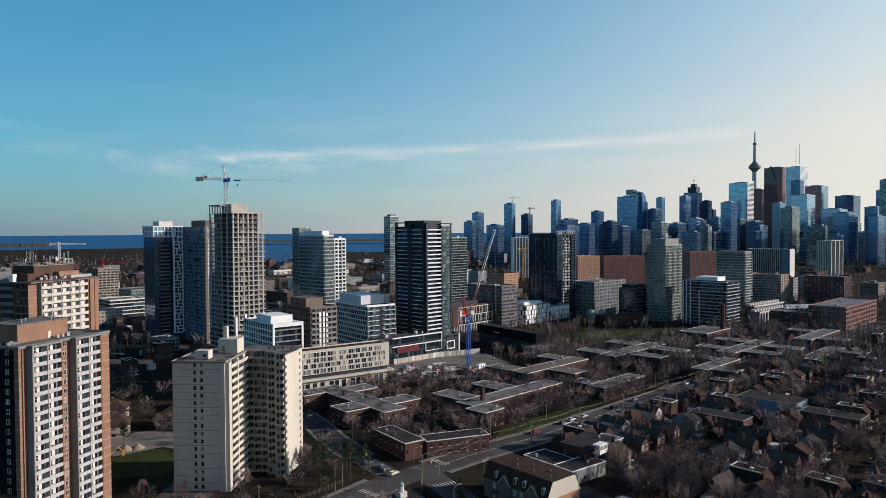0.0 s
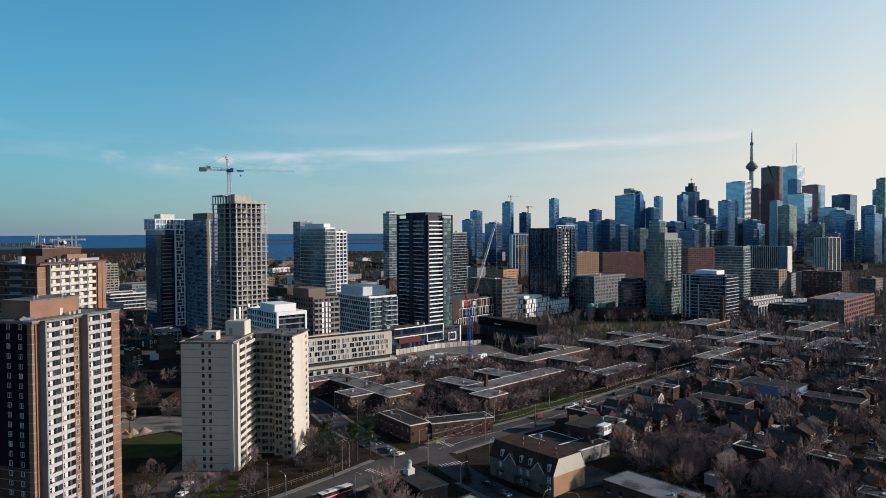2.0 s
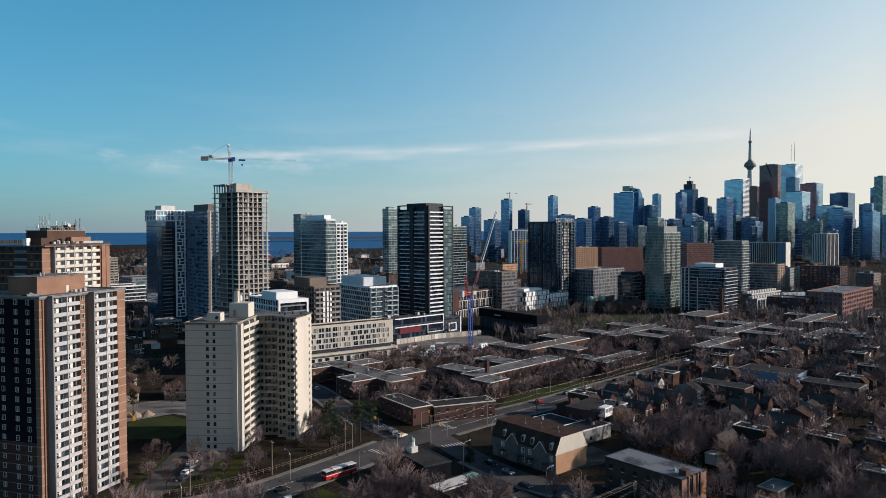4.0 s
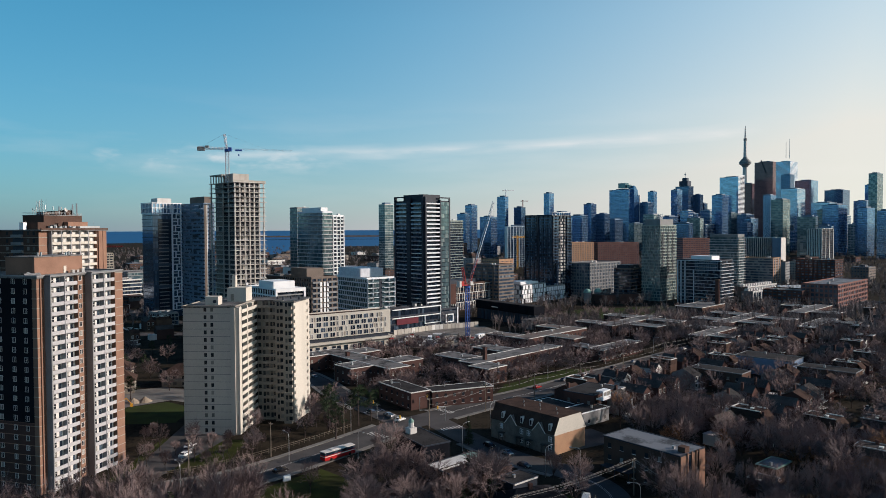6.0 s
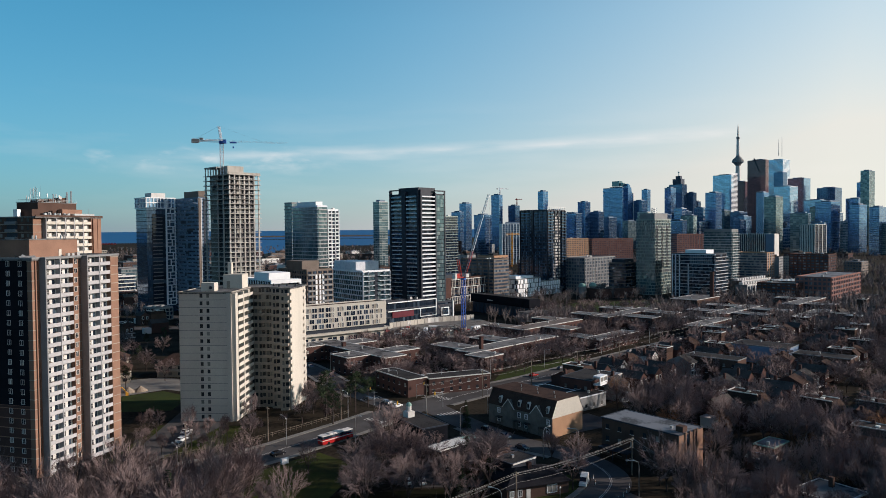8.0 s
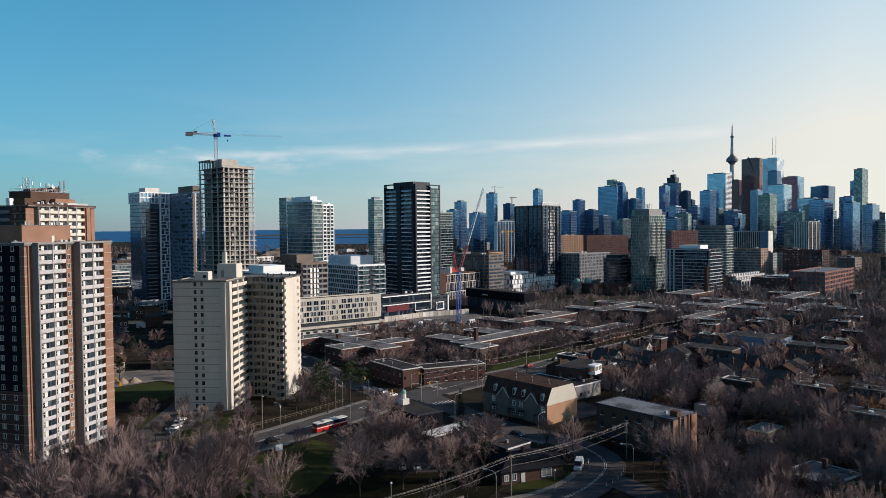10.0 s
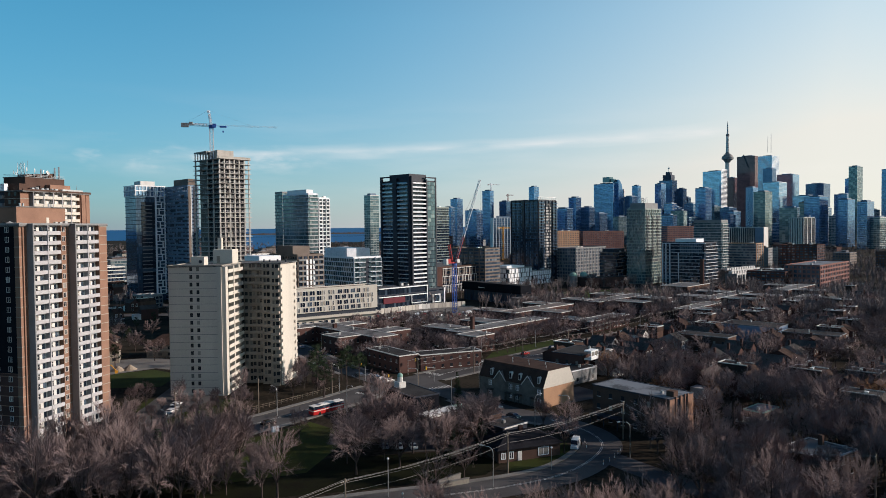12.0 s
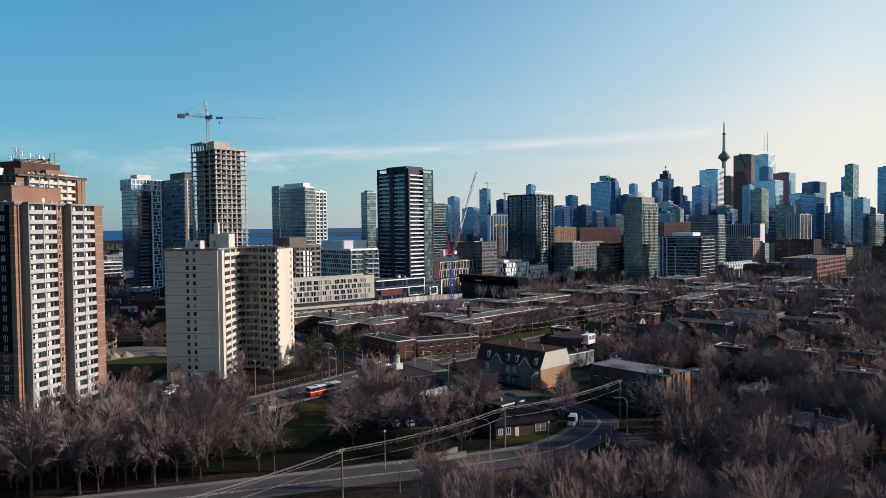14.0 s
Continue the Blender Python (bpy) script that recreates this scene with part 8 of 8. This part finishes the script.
# poles along the lower road
row = [power_pole(-54, 99.5, 9.8), power_pole(-21.3, 130.2, 9.8), power_pole(13.4, 158.8, 9.8), power_pole(47.6, 183, 10.3), power_pole(58, 152, 9.5), power_pole(88, 139, 9.5)]
for a, b in zip(row, row[1:]):
    for off in (-0.9, 0.0, 0.9):
        o = Vector((off * 0.6, -off * 0.6, -0.4 - abs(off) * 0.15))
        cable(a + o, b + o, 0.9)
    cable(a + Vector((0, 0, -2.6)), b + Vector((0, 0, -2.6)), 1.1)
# poles along the main street
side = Vector((0.7, -0.7)) * 8.6
main_row = []
for cx, cy in ((-96, 180), (-72, 195), (-52, 212), (-32, 236), (-14, 254), (8, 278), (30, 296), (54, 318), (80, 343), (110, 373), (145, 407), (185, 445), (230, 490), (280, 538)):
    main_row.append(power_pole(cx + side.x * (-1 if cx < -20 else 1), cy + side.y * (-1 if cx < -20 else 1), 11, 135))
for k, (a, b) in enumerate(zip(main_row, main_row[1:])):
    if (a.xy - b.xy).length > 60 or a.x < -10:
        continue
    for off in (-0.8, 0.8):
        o = Vector((off, off * 0.3, -0.35))
        cable(a + o, b + o, 0.7, 0.02)
    cable(a + Vector((0, 0, -2.4)), b + Vector((0, 0, -2.4)), 0.9, 0.03)
for x, y, a in ((-51.3, 213.5, 135), (-36, 246, 135), (-40, 303, 10), (-54, 329, 10), (-2, 286, -45), (-20, 284, 190), (20, 305, -45), (48, 330, -45), (84, 365, -45), (120, 398, -45), (3, 222, 45), (26, 197, 45), (45, 168, 180), (9.1, 150.2, 150), (36, 196, 170), (-75, 186, 135), (60, 160, 100), (-8, 240, 200), (-30, 215, -50), (14, 247, 60)):
    street_lamp(x, y, a)
for x, y, h in ((-13.9, 146.0, 8.0), (-10.4, 132.5, 5.5), (24, 160.6, 5)):
    t = thing("lamp_post", "slim pale post-top lamp", "street lamp", pose(x, y, 0), "post-top lamps")
    part("post", Shape().tube((0, 0, -0.1), (0, 0, h), 0.1, 0.07, 8), METAL, t)
    part("globe", Shape().tube((0, 0, h), (0, 0, h + 0.25), 0.12, 0.28, 8, cap=True).tube((0, 0, h + 0.25), (0, 0, h + 0.5), 0.28, 0.1, 8, cap=True), LAMP_GLASS, t)
for x, y, a in ((-12, 272, 30), (-28, 262, 120), (-2, 258, 210), (-20, 246, 300)):
    t = thing("traffic_signal", "yellow traffic signal on a grey pole", "traffic light", pose(x, y, 0, 0, 0, a), "traffic signals")
    part("post", Shape().tube((0, 0, -0.1), (0, 0, 5.6), 0.12, 0.1, 8), METAL, t)
    part("arm", Shape().tube((0, 0, 5.4), (3.4, 0, 5.8), 0.07, 0.05, 6), METAL, t)
    hd = part("signal_head", Shape().box(3.2, -0.2, 4.9, 3.6, 0.2, 6.1), SIGNAL, t)
    for k in range(3):
        part("lens", Shape().tube((3.4, -0.2, 5.15 + k * 0.36), (3.4, -0.26, 5.15 + k * 0.36), 0.13, 0.13, 8, cap=True), GREY_DARK, hd)

# post and rail fence along the street below the cream tower
t = thing("rail_fence", "grey post and rail fence along the pavement", "fence", pose(0, 0, 0))
_, fl = ribbon([(-118, 183), (-92, 197), (-70, 211), (-50, 232), (-36, 250)], 1, 0)
post_me = Shape().box(-0.08, -0.08, 0, 0.08, 0.08, 1.5).mesh("post", WOOD_POLE)
for i in range(len(fl) - 1):
    p, q = fl[i], fl[i + 1]
    ln = (q - p).length
    for k in range(max(1, round(ln / 2.4))):
        c = p.lerp(q, k / max(1, round(ln / 2.4)))
        part("post", post_me, None, t, at=(c.x, c.y, 0))
    part("rail", Shape().tube((p.x, p.y, 1.3), (q.x, q.y, 1.3), 0.06, 0.06, 4).tube((p.x, p.y, 0.7), (q.x, q.y, 0.7), 0.05, 0.05, 4), WOOD_POLE, t)


def car_master(i, paint, van=False):
    L, W = (5.6, 2.0) if van else (4.5, 1.8)
    t = thing("van" if van else "car", ("white delivery van on the road" if van else ["white", "silver", "black", "dark grey", "red", "blue"][i] + " parked car on asphalt"), "vehicle", pose(0, 0, -500), "vehicles")
    s = Shape()
    if van:
        prof = [(-2.8, 0.4), (-2.8, 2.2), (-2.6, 2.35), (1.3, 2.35), (2.1, 1.3), (2.75, 1.1), (2.8, 0.4)]
    else:
        prof = [(-2.25, 0.35), (-2.25, 0.85), (-1.9, 0.98), (-1.45, 1.42), (0.35, 1.46), (1.15, 0.98), (2.1, 0.82), (2.25, 0.6), (2.25, 0.35)]
    n = len(prof)
    ins = [0.0 if z < 1.0 else 0.16 for _, z in prof]
    s.v += [(x, -W / 2 + k, z) for (x, z), k in zip(prof, ins)] + [(x, W / 2 - k, z) for (x, z), k in zip(prof, ins)]
    s.f += [tuple(range(n)), tuple(range(2 * n - 1, n - 1, -1))] + [((k + 1) % n, k, n + k, n + (k + 1) % n) for k in range(n)]
    s.m += [0] * (n + 2)
    part("body", s, paint, t)
    g_ = Shape()
    if van:
        g_.face((1.4, -0.8, 2.27), (1.4, 0.8, 2.27), (2.1, 0.85, 1.36), (2.1, -0.85, 1.36)).box(0.4, -W / 2 + 0.1, 1.4, 1.3, -W / 2 + 0.14, 2.1).box(0.4, W / 2 - 0.14, 1.4, 1.3, W / 2 - 0.1, 2.1)
        g_.v = [(x + 0.03, y, z + 0.03) for x, y, z in g_.v]
    else:
        g_.face((0.42, -0.68, 1.45), (0.42, 0.68, 1.45), (1.12, 0.76, 1.03), (1.12, -0.76, 1.03)).face((-1.48, 0.68, 1.42), (-1.48, -0.68, 1.42), (-1.86, -0.76, 1.02), (-1.86, 0.76, 1.02))
        g_.v = [(x + (0.03 if x > 0 else -0.03), y, z + 0.02) for x, y, z in g_.v]
        for q in (-1, 1):
            g_.face((-1.3, q * 0.79, 1.38), (0.3, q * 0.79, 1.41), (0.95, q * 0.88, 1.02), (-1.6, q * 0.88, 1.02))
    part("glasshouse", g_, PANE_DARK, t)
    for x in ((-1.8, 1.8) if van else (-1.4, 1.4)):
        for q in (-1, 1):
            part("wheel", Shape().tube((x, q * (W / 2 - 0.22), 0.33), (x, q * (W / 2 + 0.01), 0.33), 0.33, 0.33, 12, cap=True).tube((x, q * (W / 2 + 0.0), 0.33), (x, q * (W / 2 + 0.03), 0.33), 0.2, 0.18, 8, 1, cap=True), [RUBBER, METAL], t)
    for q in (-0.6, 0.6):
        part("headlight", Shape().box((2.72 if van else 2.2), q - 0.18, 0.62, (2.83 if van else 2.28), q + 0.18, 0.78), LAMP_GLASS, t)
    return t


cars = [car_master(i, p) for i, p in enumerate(CAR_PAINTS)]
van = car_master(0, CAR_PAINTS[0], True)
van.matrix_basis = pose(33.2, 176.6, 0.08, 0, 0, 250)
placed_cars = [False] * 6
crnd = random.Random(3)


def put_car(x, y, a, i=None):
    i = crnd.randrange(6) if i is None else i
    m = pose(x, y, 0.09, 0, 0, a)
    if placed_cars[i]:
        copy_thing(cars[i], m)
    else:
        cars[i].matrix_basis = m
        placed_cars[i] = True


for x, y, a, i in ((-59.3, 196.3, 40, 3), (-51.8, 203.5, 44, 2), (-87, 228, 75, 0), (-86, 224, 75, 1), (-89, 236, 75, 2), (-85.5, 219, 75, 0), (-84.5, 214, 75, 3), (-24, 265, 124, 1), (-22, 262, 50, 3), (-19, 258, 50, 0), (40, 310, 45, 4), (55, 325, 45, 3), (60, 330, 45, 0), (67, 336, 45, 0), (17, 218, -55, 1), (37, 234, 30, 0), (44, 238, 40, 1), (21, 206, -50, 3), (12, 226, -55, 2), (-12.8, 179.1, 100, 0), (-9, 178.8, 100, 0), (-16.5, 179.5, 100, 1), (33, 187, 120, 2), (-41, 294, 120, 2), (-52, 314, 118, 5), (-65, 337, 122, 1), (-31, 270, 124, 3), (85, 352, 45, 2), (100, 368, 45, 1), (140, 406, 45, 0), (160, 424, 45, 3), (-35, 452, 60, 4), (-24, 458, 60, 0), (70, 214 + 16, 40, 2)):
    put_car(x, y, a, i)
for k in range(16):
    p, q = crnd.uniform(240, 460), crnd.choice((74, 78, 100, 104, 126, 130, 154, 158))
    x, y = (p - q) * 0.7071, (p + q) * 0.7071
    if is_free(x, y, 1.5) and not near_road(x, y, 1) and q > 0.215 * p:
        put_car(x, y, 45 + crnd.choice((0, 180)))
for k in range(6):
    u = crnd.random()
    x, y = -300 + 190 * u + crnd.uniform(-3, 3), 520 - 34 * u + crnd.uniform(-5, 5)
    put_car(x, y, -10)
crnd2 = random.Random(6)
for k in range(5):
    u = crnd2.random()
    put_car(-138 - 190 * u + crnd2.uniform(-3, 3), 490 + 210 * u + crnd2.uniform(-3, 3), 130)

# red and white city bus at its stop
bx, by, ba = -36.5, 216.5, 46
t = thing("city_bus", "red and white city bus at the kerb", "bus", pose(bx, by, 0.08, 0, 0, ba))
part("body", Shape().box(-6, -1.25, 0.4, 6, 1.25, 2.0), RED_PAINT, t)
part("upper_body", Shape().box(-5.95, -1.22, 2.0, 5.95, 1.22, 2.85), GREY_DARK, t)
part("roof", Shape().box(-6, -1.25, 2.85, 6, 1.25, 3.05).box(-3, -0.9, 3.05, 2.5, 0.9, 3.3), WHITE, t, "white roof with unit")
part("stripe", Shape().box(-6.03, -1.28, 1.45, 6.03, 1.28, 1.7), WHITE, t)
for i in range(7):
    for q in (-1, 1):
        part("window", Shape().box(-5.4 + i * 1.55, q * 1.27 - 0.02, 1.95, -4.1 + i * 1.55, q * 1.27 + 0.02, 2.75), PANE_DARK, t)
part("windscreen", Shape().box(5.98, -1.1, 1.5, 6.04, 1.1, 2.8), PANE_DARK, t)
for x in (-3.6, 3.8):
    for q in (-1, 1):
        part("wheel", Shape().tube((x, q * 1.0, 0.5), (x, q * 1.27, 0.5), 0.5, 0.5, 14, cap=True), RUBBER, t)

# luffing crane on the building site
t = thing("luffing_crane", "luffing crane with blue mast and red head", "crane", pose(15.8, 466, 0, 0, 0, 38))
part("mast", lattice(Shape(), (0, 0, 0), (0, 0, 32.5), 2.0, 14, 0.14), STEEL_BLUE, t)
part("turntable", Shape().tube((0, 0, 32.5), (0, 0, 34), 1.8, 1.8, 12, cap=True), STEEL_BLUE, t)
part("machine_deck", Shape().box(-7, -1.5, 34, 2, 1.5, 34.7).box(-7, -1.4, 34.7, -4, 1.4, 37), STEEL_RED, t)
part("cab", Shape().box(0.5, -2.6, 34.3, 2.8, -1.2, 36.7), WHITE, t)
part("ballast", Shape().box(-8.2, -1.6, 33.2, -6.6, 1.6, 37.2), WHITE, t)
part("head_frame", lattice(Shape(), (-2, 0, 34.7), (-4.5, 0, 46.5), 1.4, 6, 0.12), STEEL_RED, t)
part("jib", lattice(Shape(), (1.5, 0, 35), (24, 0, 90.5), 1.3, 26, 0.10), STEEL_WHITE, t)
part("jib_foot", lattice(Shape(), (1.5, 0, 35), (8.2, 0, 51.5), 1.34, 8, 0.105), STEEL_RED, t)
part("hoist_rope", Shape().tube((-4.5, 0, 46.5), (23, 0, 87.5), 0.06, 0.06, 3).tube((24.2, 0, 90), (24.4, 0, 34), 0.06, 0.06, 3), WIRE, t)
for x, y, hgt, jl, a, mt, nm in ((-476, 866, 22, 30, 20, STEEL_WHITE, "distant pale tower crane"), (-436, 892, 12, 36, -10, STEEL_RED, "distant red-headed tower crane"), (196, 2010, 22, 30, 30, STEEL_WHITE, "distant tower crane on a new tower"), (245, 2012, 18, 16, 10, STEEL_RED, "distant small tower crane"), (138, 1230, 34, 40, 40, STEEL_YELLOW, "distant yellow tower crane")):
    z0 = {-476: 56, -436: 43, 196: 163, 245: 136, 138: 22}[x]
    t = thing("tower_crane", nm, "crane", pose(x, y, z0 if z0 > 30 else 0, 0, 0, a))
    hgt = hgt if z0 > 30 else 60
    part("mast", lattice(Shape(), (0, 0, -1), (0, 0, hgt), 2.0, 8, 0.22), mt, t)
    part("jib", lattice(Shape(), (-jl * 0.35, 0, hgt - 3), (jl, 0, hgt - 3), 1.3, 12, 0.18), mt, t)
    part("counterweight", Shape().box(-jl * 0.36, -1, hgt - 5.5, -jl * 0.26, 1, hgt - 2.2), GREY, t)

# building site: hoarding, huts, lorries, stacks
srnd = random.Random(17)
t = thing("hoarding", "pale site hoarding round the building plot", "hoarding", pose(0, 0, 0))
edge = [(-34, 470), (-6, 496), (26, 512)]
for (ax, ay), (bx_, by_) in zip(edge, edge[1:]):
    n = int(math.hypot(bx_ - ax, by_ - ay) / 3)
    for k in range(n):
        a = math.degrees(math.atan2(by_ - ay, bx_ - ax))
        part("panel", Shape().box(0, -0.05, 0, 2.9, 0.05, 3.6).box(-0.1, -0.2, 0, 0.2, 0.05, 4.0), srnd.choice((WHITE, CONCRETE, CREAM)), t, at=pose(ax + (bx_ - ax) * k / n, ay + (by_ - ay) * k / n, 0, 0, 0, a))
for k in range(34):
    x = srnd.uniform(-26, 30)
    y = srnd.uniform(424, 462) + 0.35 * x
    if abs(x - 16) < 6 and abs(y - 466) < 6:
        continue
    m = pose(x, y, 0.06, 0, 0, srnd.uniform(0, 180))
    kind = k % 4
    if kind == 0:
        t = thing("site_hut", "white site hut on the building plot", "hut", m, "site huts")
        part("body", Shape().box(-4, -1.3, 0.1, 4, 1.3, 2.7), WHITE_CLEAN, t)
        part("window", Shape().box(-2, -1.36, 1.1, -0.5, -1.28, 2.1), PANE, t)
        part("door", Shape().box(1, -1.36, 0.2, 2, -1.28, 2.2), GREY, t)
    elif kind == 1:
        t = thing("lorry", "red-cabbed lorry on the building plot", "lorry", m, "site lorries")
        part("cab", Shape().box(2.2, -1.2, 0.6, 4.2, 1.2, 3.0), STEEL_RED, t)
        part("load_bed", Shape().box(-4, -1.25, 0.9, 2.0, 1.25, 2.4), CONCRETE, t)
        for xx in (-2.8, -1.6, 3.1):
            part("wheel", Shape().tube((xx, -1.25, 0.5), (xx, 1.25, 0.5), 0.5, 0.5, 10, cap=True), RUBBER, t)
    elif kind == 2:
        t = thing("wall_form", "unfinished low concrete wall", "wall", m, "unfinished walls")
        part("wall", Shape().box(-6, -0.2, 0, 6, 0.2, 3.2), CONCRETE, t)
        part("footing", Shape().box(-6.3, -0.8, 0, 6.3, 0.8, 0.4), CONCRETE, t)
    else:
        t = thing("timber_stack", "stack of pale formwork timber", "timber stack", m, "timber stacks")
        for j in range(5):
            part("board_layer", Shape().box(-2 + 0.1 * (j % 2), -1, j * 0.32, 2, 1, j * 0.32 + 0.26), CREAM_DARK, t)
# dark long rink hall and round domes behind
t = thing("sports_hall", "long black-clad hall with overhanging upper storey", "building", pose(66.1, 507.3, 0, 0, 0, 36.7))
for q in (8, 22, 36, 50, 62):
    claim(66.1 - q * 0.598 + 5, 507.3 + q * 0.80 + 7, 11)
part("upper_storey", Shape().prism([(0, 0), (11, 0), (11, 69), (2, 69)], 8.2, 14.5), BLACK, t)
part("lower_storey", Shape().box(2.5, 1.5, 0, 10, 67, 8.2), PANE_DARK, t)
part("roof", Shape().box(2.2, 0.6, 14.5, 10.5, 68.4, 14.62), ROOF_DARK, t)
for k in range(16):
    part("column", Shape().box(0.9, 2 + k * 4.2, 0, 1.4, 2.5 + k * 4.2, 8.2), GREY_DARK, t)
part("light_strip", Shape().box(-0.04, 40, 10.6, 0.3, 47, 11.2), WHITE, t)
t = thing("grey_shed", "low ribbed grey shed beside a black hall", "building", pose(62, 492, 0, 0, 0, 36.7))
part("wall", Shape().box(0, 0, 0, 22, 9, 6.5), GREY, t)
for k in range(22):
    part("rib", Shape().box(0.2 + k, -0.18, 0.1, 0.6 + k, 0.02, 6.4), GREY, t)
part("roof", Shape().box(-0.3, -0.4, 6.5, 22.3, 9.3, 6.8), ROOF, t)
claim(67, 500, 10)
# digger and earth heaps by the yard
for x, y in ((-138, 283), (-132, 289), (-128, 291)):
    t = thing("earth_heap", "heap of brown earth", "earth heap", pose(x, y, 0, 0, 0, x * 7), "earth heaps")
    s = Shape()
    for k in range(3):
        s.tube((0, 0, k * 0.7 - 0.1), (0, 0, (k + 1) * 0.7), 3.2 - k * 1.0, 2.2 - k * 0.95, 11, cap=True)
    part("mound", s, DIRT, t)
t = thing("digger", "orange digger beside earth heaps", "digger", pose(-134, 277, 0, 0, 0, 30))
part("tracks", Shape().box(-2, -1.5, 0, 2, -0.9, 0.9).box(-2, 0.9, 0, 2, 1.5, 0.9), RUBBER, t)
part("house", Shape().box(-2, -1.3, 0.9, 1.2, 1.3, 2.2), STEEL_YELLOW, t)
part("cab", Shape().box(0.2, 0.2, 2.2, 1.4, 1.3, 3.2), PANE_DARK, t)
part("boom", Shape().tube((1.2, 0, 1.8), (4, 0, 4.4), 0.25, 0.2, 5).tube((4, 0, 4.4), (6, 0, 1.8), 0.2, 0.15, 5), STEEL_YELLOW, t)
part("bucket", Shape().box(5.4, -0.6, 0.8, 6.5, 0.6, 1.9), STEEL_YELLOW, t)
for i, ok in enumerate(placed_cars):
    if not ok:
        put_car(-92 + i, 240, 75, i)
for i, ok in enumerate(used):
    if not ok:
        masters[i].matrix_basis = pose(210 + 8 * i, 330, 0, 0, 0, 45)

# small things by the roads
t = thing("utility_cabinet", "white utility cabinet on the verge", "cabinet", pose(-48.3, 196.2, 0, 0, 0, 40))
part("plinth", Shape().box(-1.1, -0.5, 0, 1.1, 0.5, 0.2), CONCRETE, t)
part("case", Shape().box(-1, -0.42, 0.2, 1, 0.42, 1.5), WHITE_CLEAN, t)
part("lid", Shape().box(-1.06, -0.48, 1.5, 1.06, 0.48, 1.58), WHITE_CLEAN, t)
t = thing("park_bench", "dark wooden bench beside the lawn path", "bench", pose(-55.8, 188.0, 0, 0, 0, 40))
for k in range(3):
    part("seat_slat", Shape().box(-0.9, -0.25 + k * 0.17, 0.42, 0.9, -0.11 + k * 0.17, 0.46), WOOD_POLE, t)
for k in range(2):
    part("back_slat", Shape().box(-0.9, 0.28, 0.6 + k * 0.2, 0.9, 0.32, 0.74 + k * 0.2), WOOD_POLE, t)
for x in (-0.8, 0.8):
    part("leg", Shape().box(x - 0.05, -0.25, 0, x + 0.05, 0.32, 0.42).box(x - 0.05, 0.27, 0.42, x + 0.05, 0.33, 0.95), METAL, t)
t = thing("retaining_wall", "low pale concrete retaining wall beside the road", "wall", pose(-3.1, 151.1, 0, 0, 0, 43))
part("wall", Shape().box(0, -0.2, 0, 7, 0.2, 1.3), WALKWAY, t)
part("coping", Shape().box(-0.1, -0.3, 1.3, 7.1, 0.3, 1.42), WALKWAY, t)
for x, y in ((37, 163), (39, 165), (41, 167.5), (42.5, 170), (44, 173), (36, 176), (36.5, 180)):
    t = thing("bollard", "slim white and orange road bollard", "bollard", pose(x, y, 0.08), "road bollards")
    part("post", Shape().tube((0, 0, 0), (0, 0, 1.2), 0.07, 0.07, 6, cap=True), WHITE_CLEAN, t)
    part("band", Shape().tube((0, 0, 0.8), (0, 0, 1.0), 0.085, 0.085, 6), STEEL_YELLOW, t)
    part("foot", Shape().box(-0.2, -0.2, 0, 0.2, 0.2, 0.06), RUBBER, t)
# brick hall with two grey domes beyond the park
brick_block("dark red brick hall beyond the park", 150, 652, 20, [(0, 0, 46, 16)], H=9, wall=BRICK_RED, roof=ROOF_DARK, trim=BRICK_DARK, storeys=1, win_gap=5)
for x, y in ((140, 668), (152, 676)):
    t = thing("dome", "grey ball-shaped dome on a low drum", "dome", pose(x, y, 0), "grey domes")
    part("drum", Shape().tube((0, 0, 0), (0, 0, 10), 3.4, 3.4, 16), GREY, t)
    s_ = Shape()
    for k in range(6):
        a0, a1 = k * 15, (k + 1) * 15
        s_.tube((0, 0, 10 + 3.8 * math.sin(radians(a0))), (0, 0, 10 + 3.8 * math.sin(radians(a1))), 3.8 * math.cos(radians(a0)), max(0.03, 3.8 * math.cos(radians(a1))), 16)
    part("shell", s_, COPPER_GREEN, t)
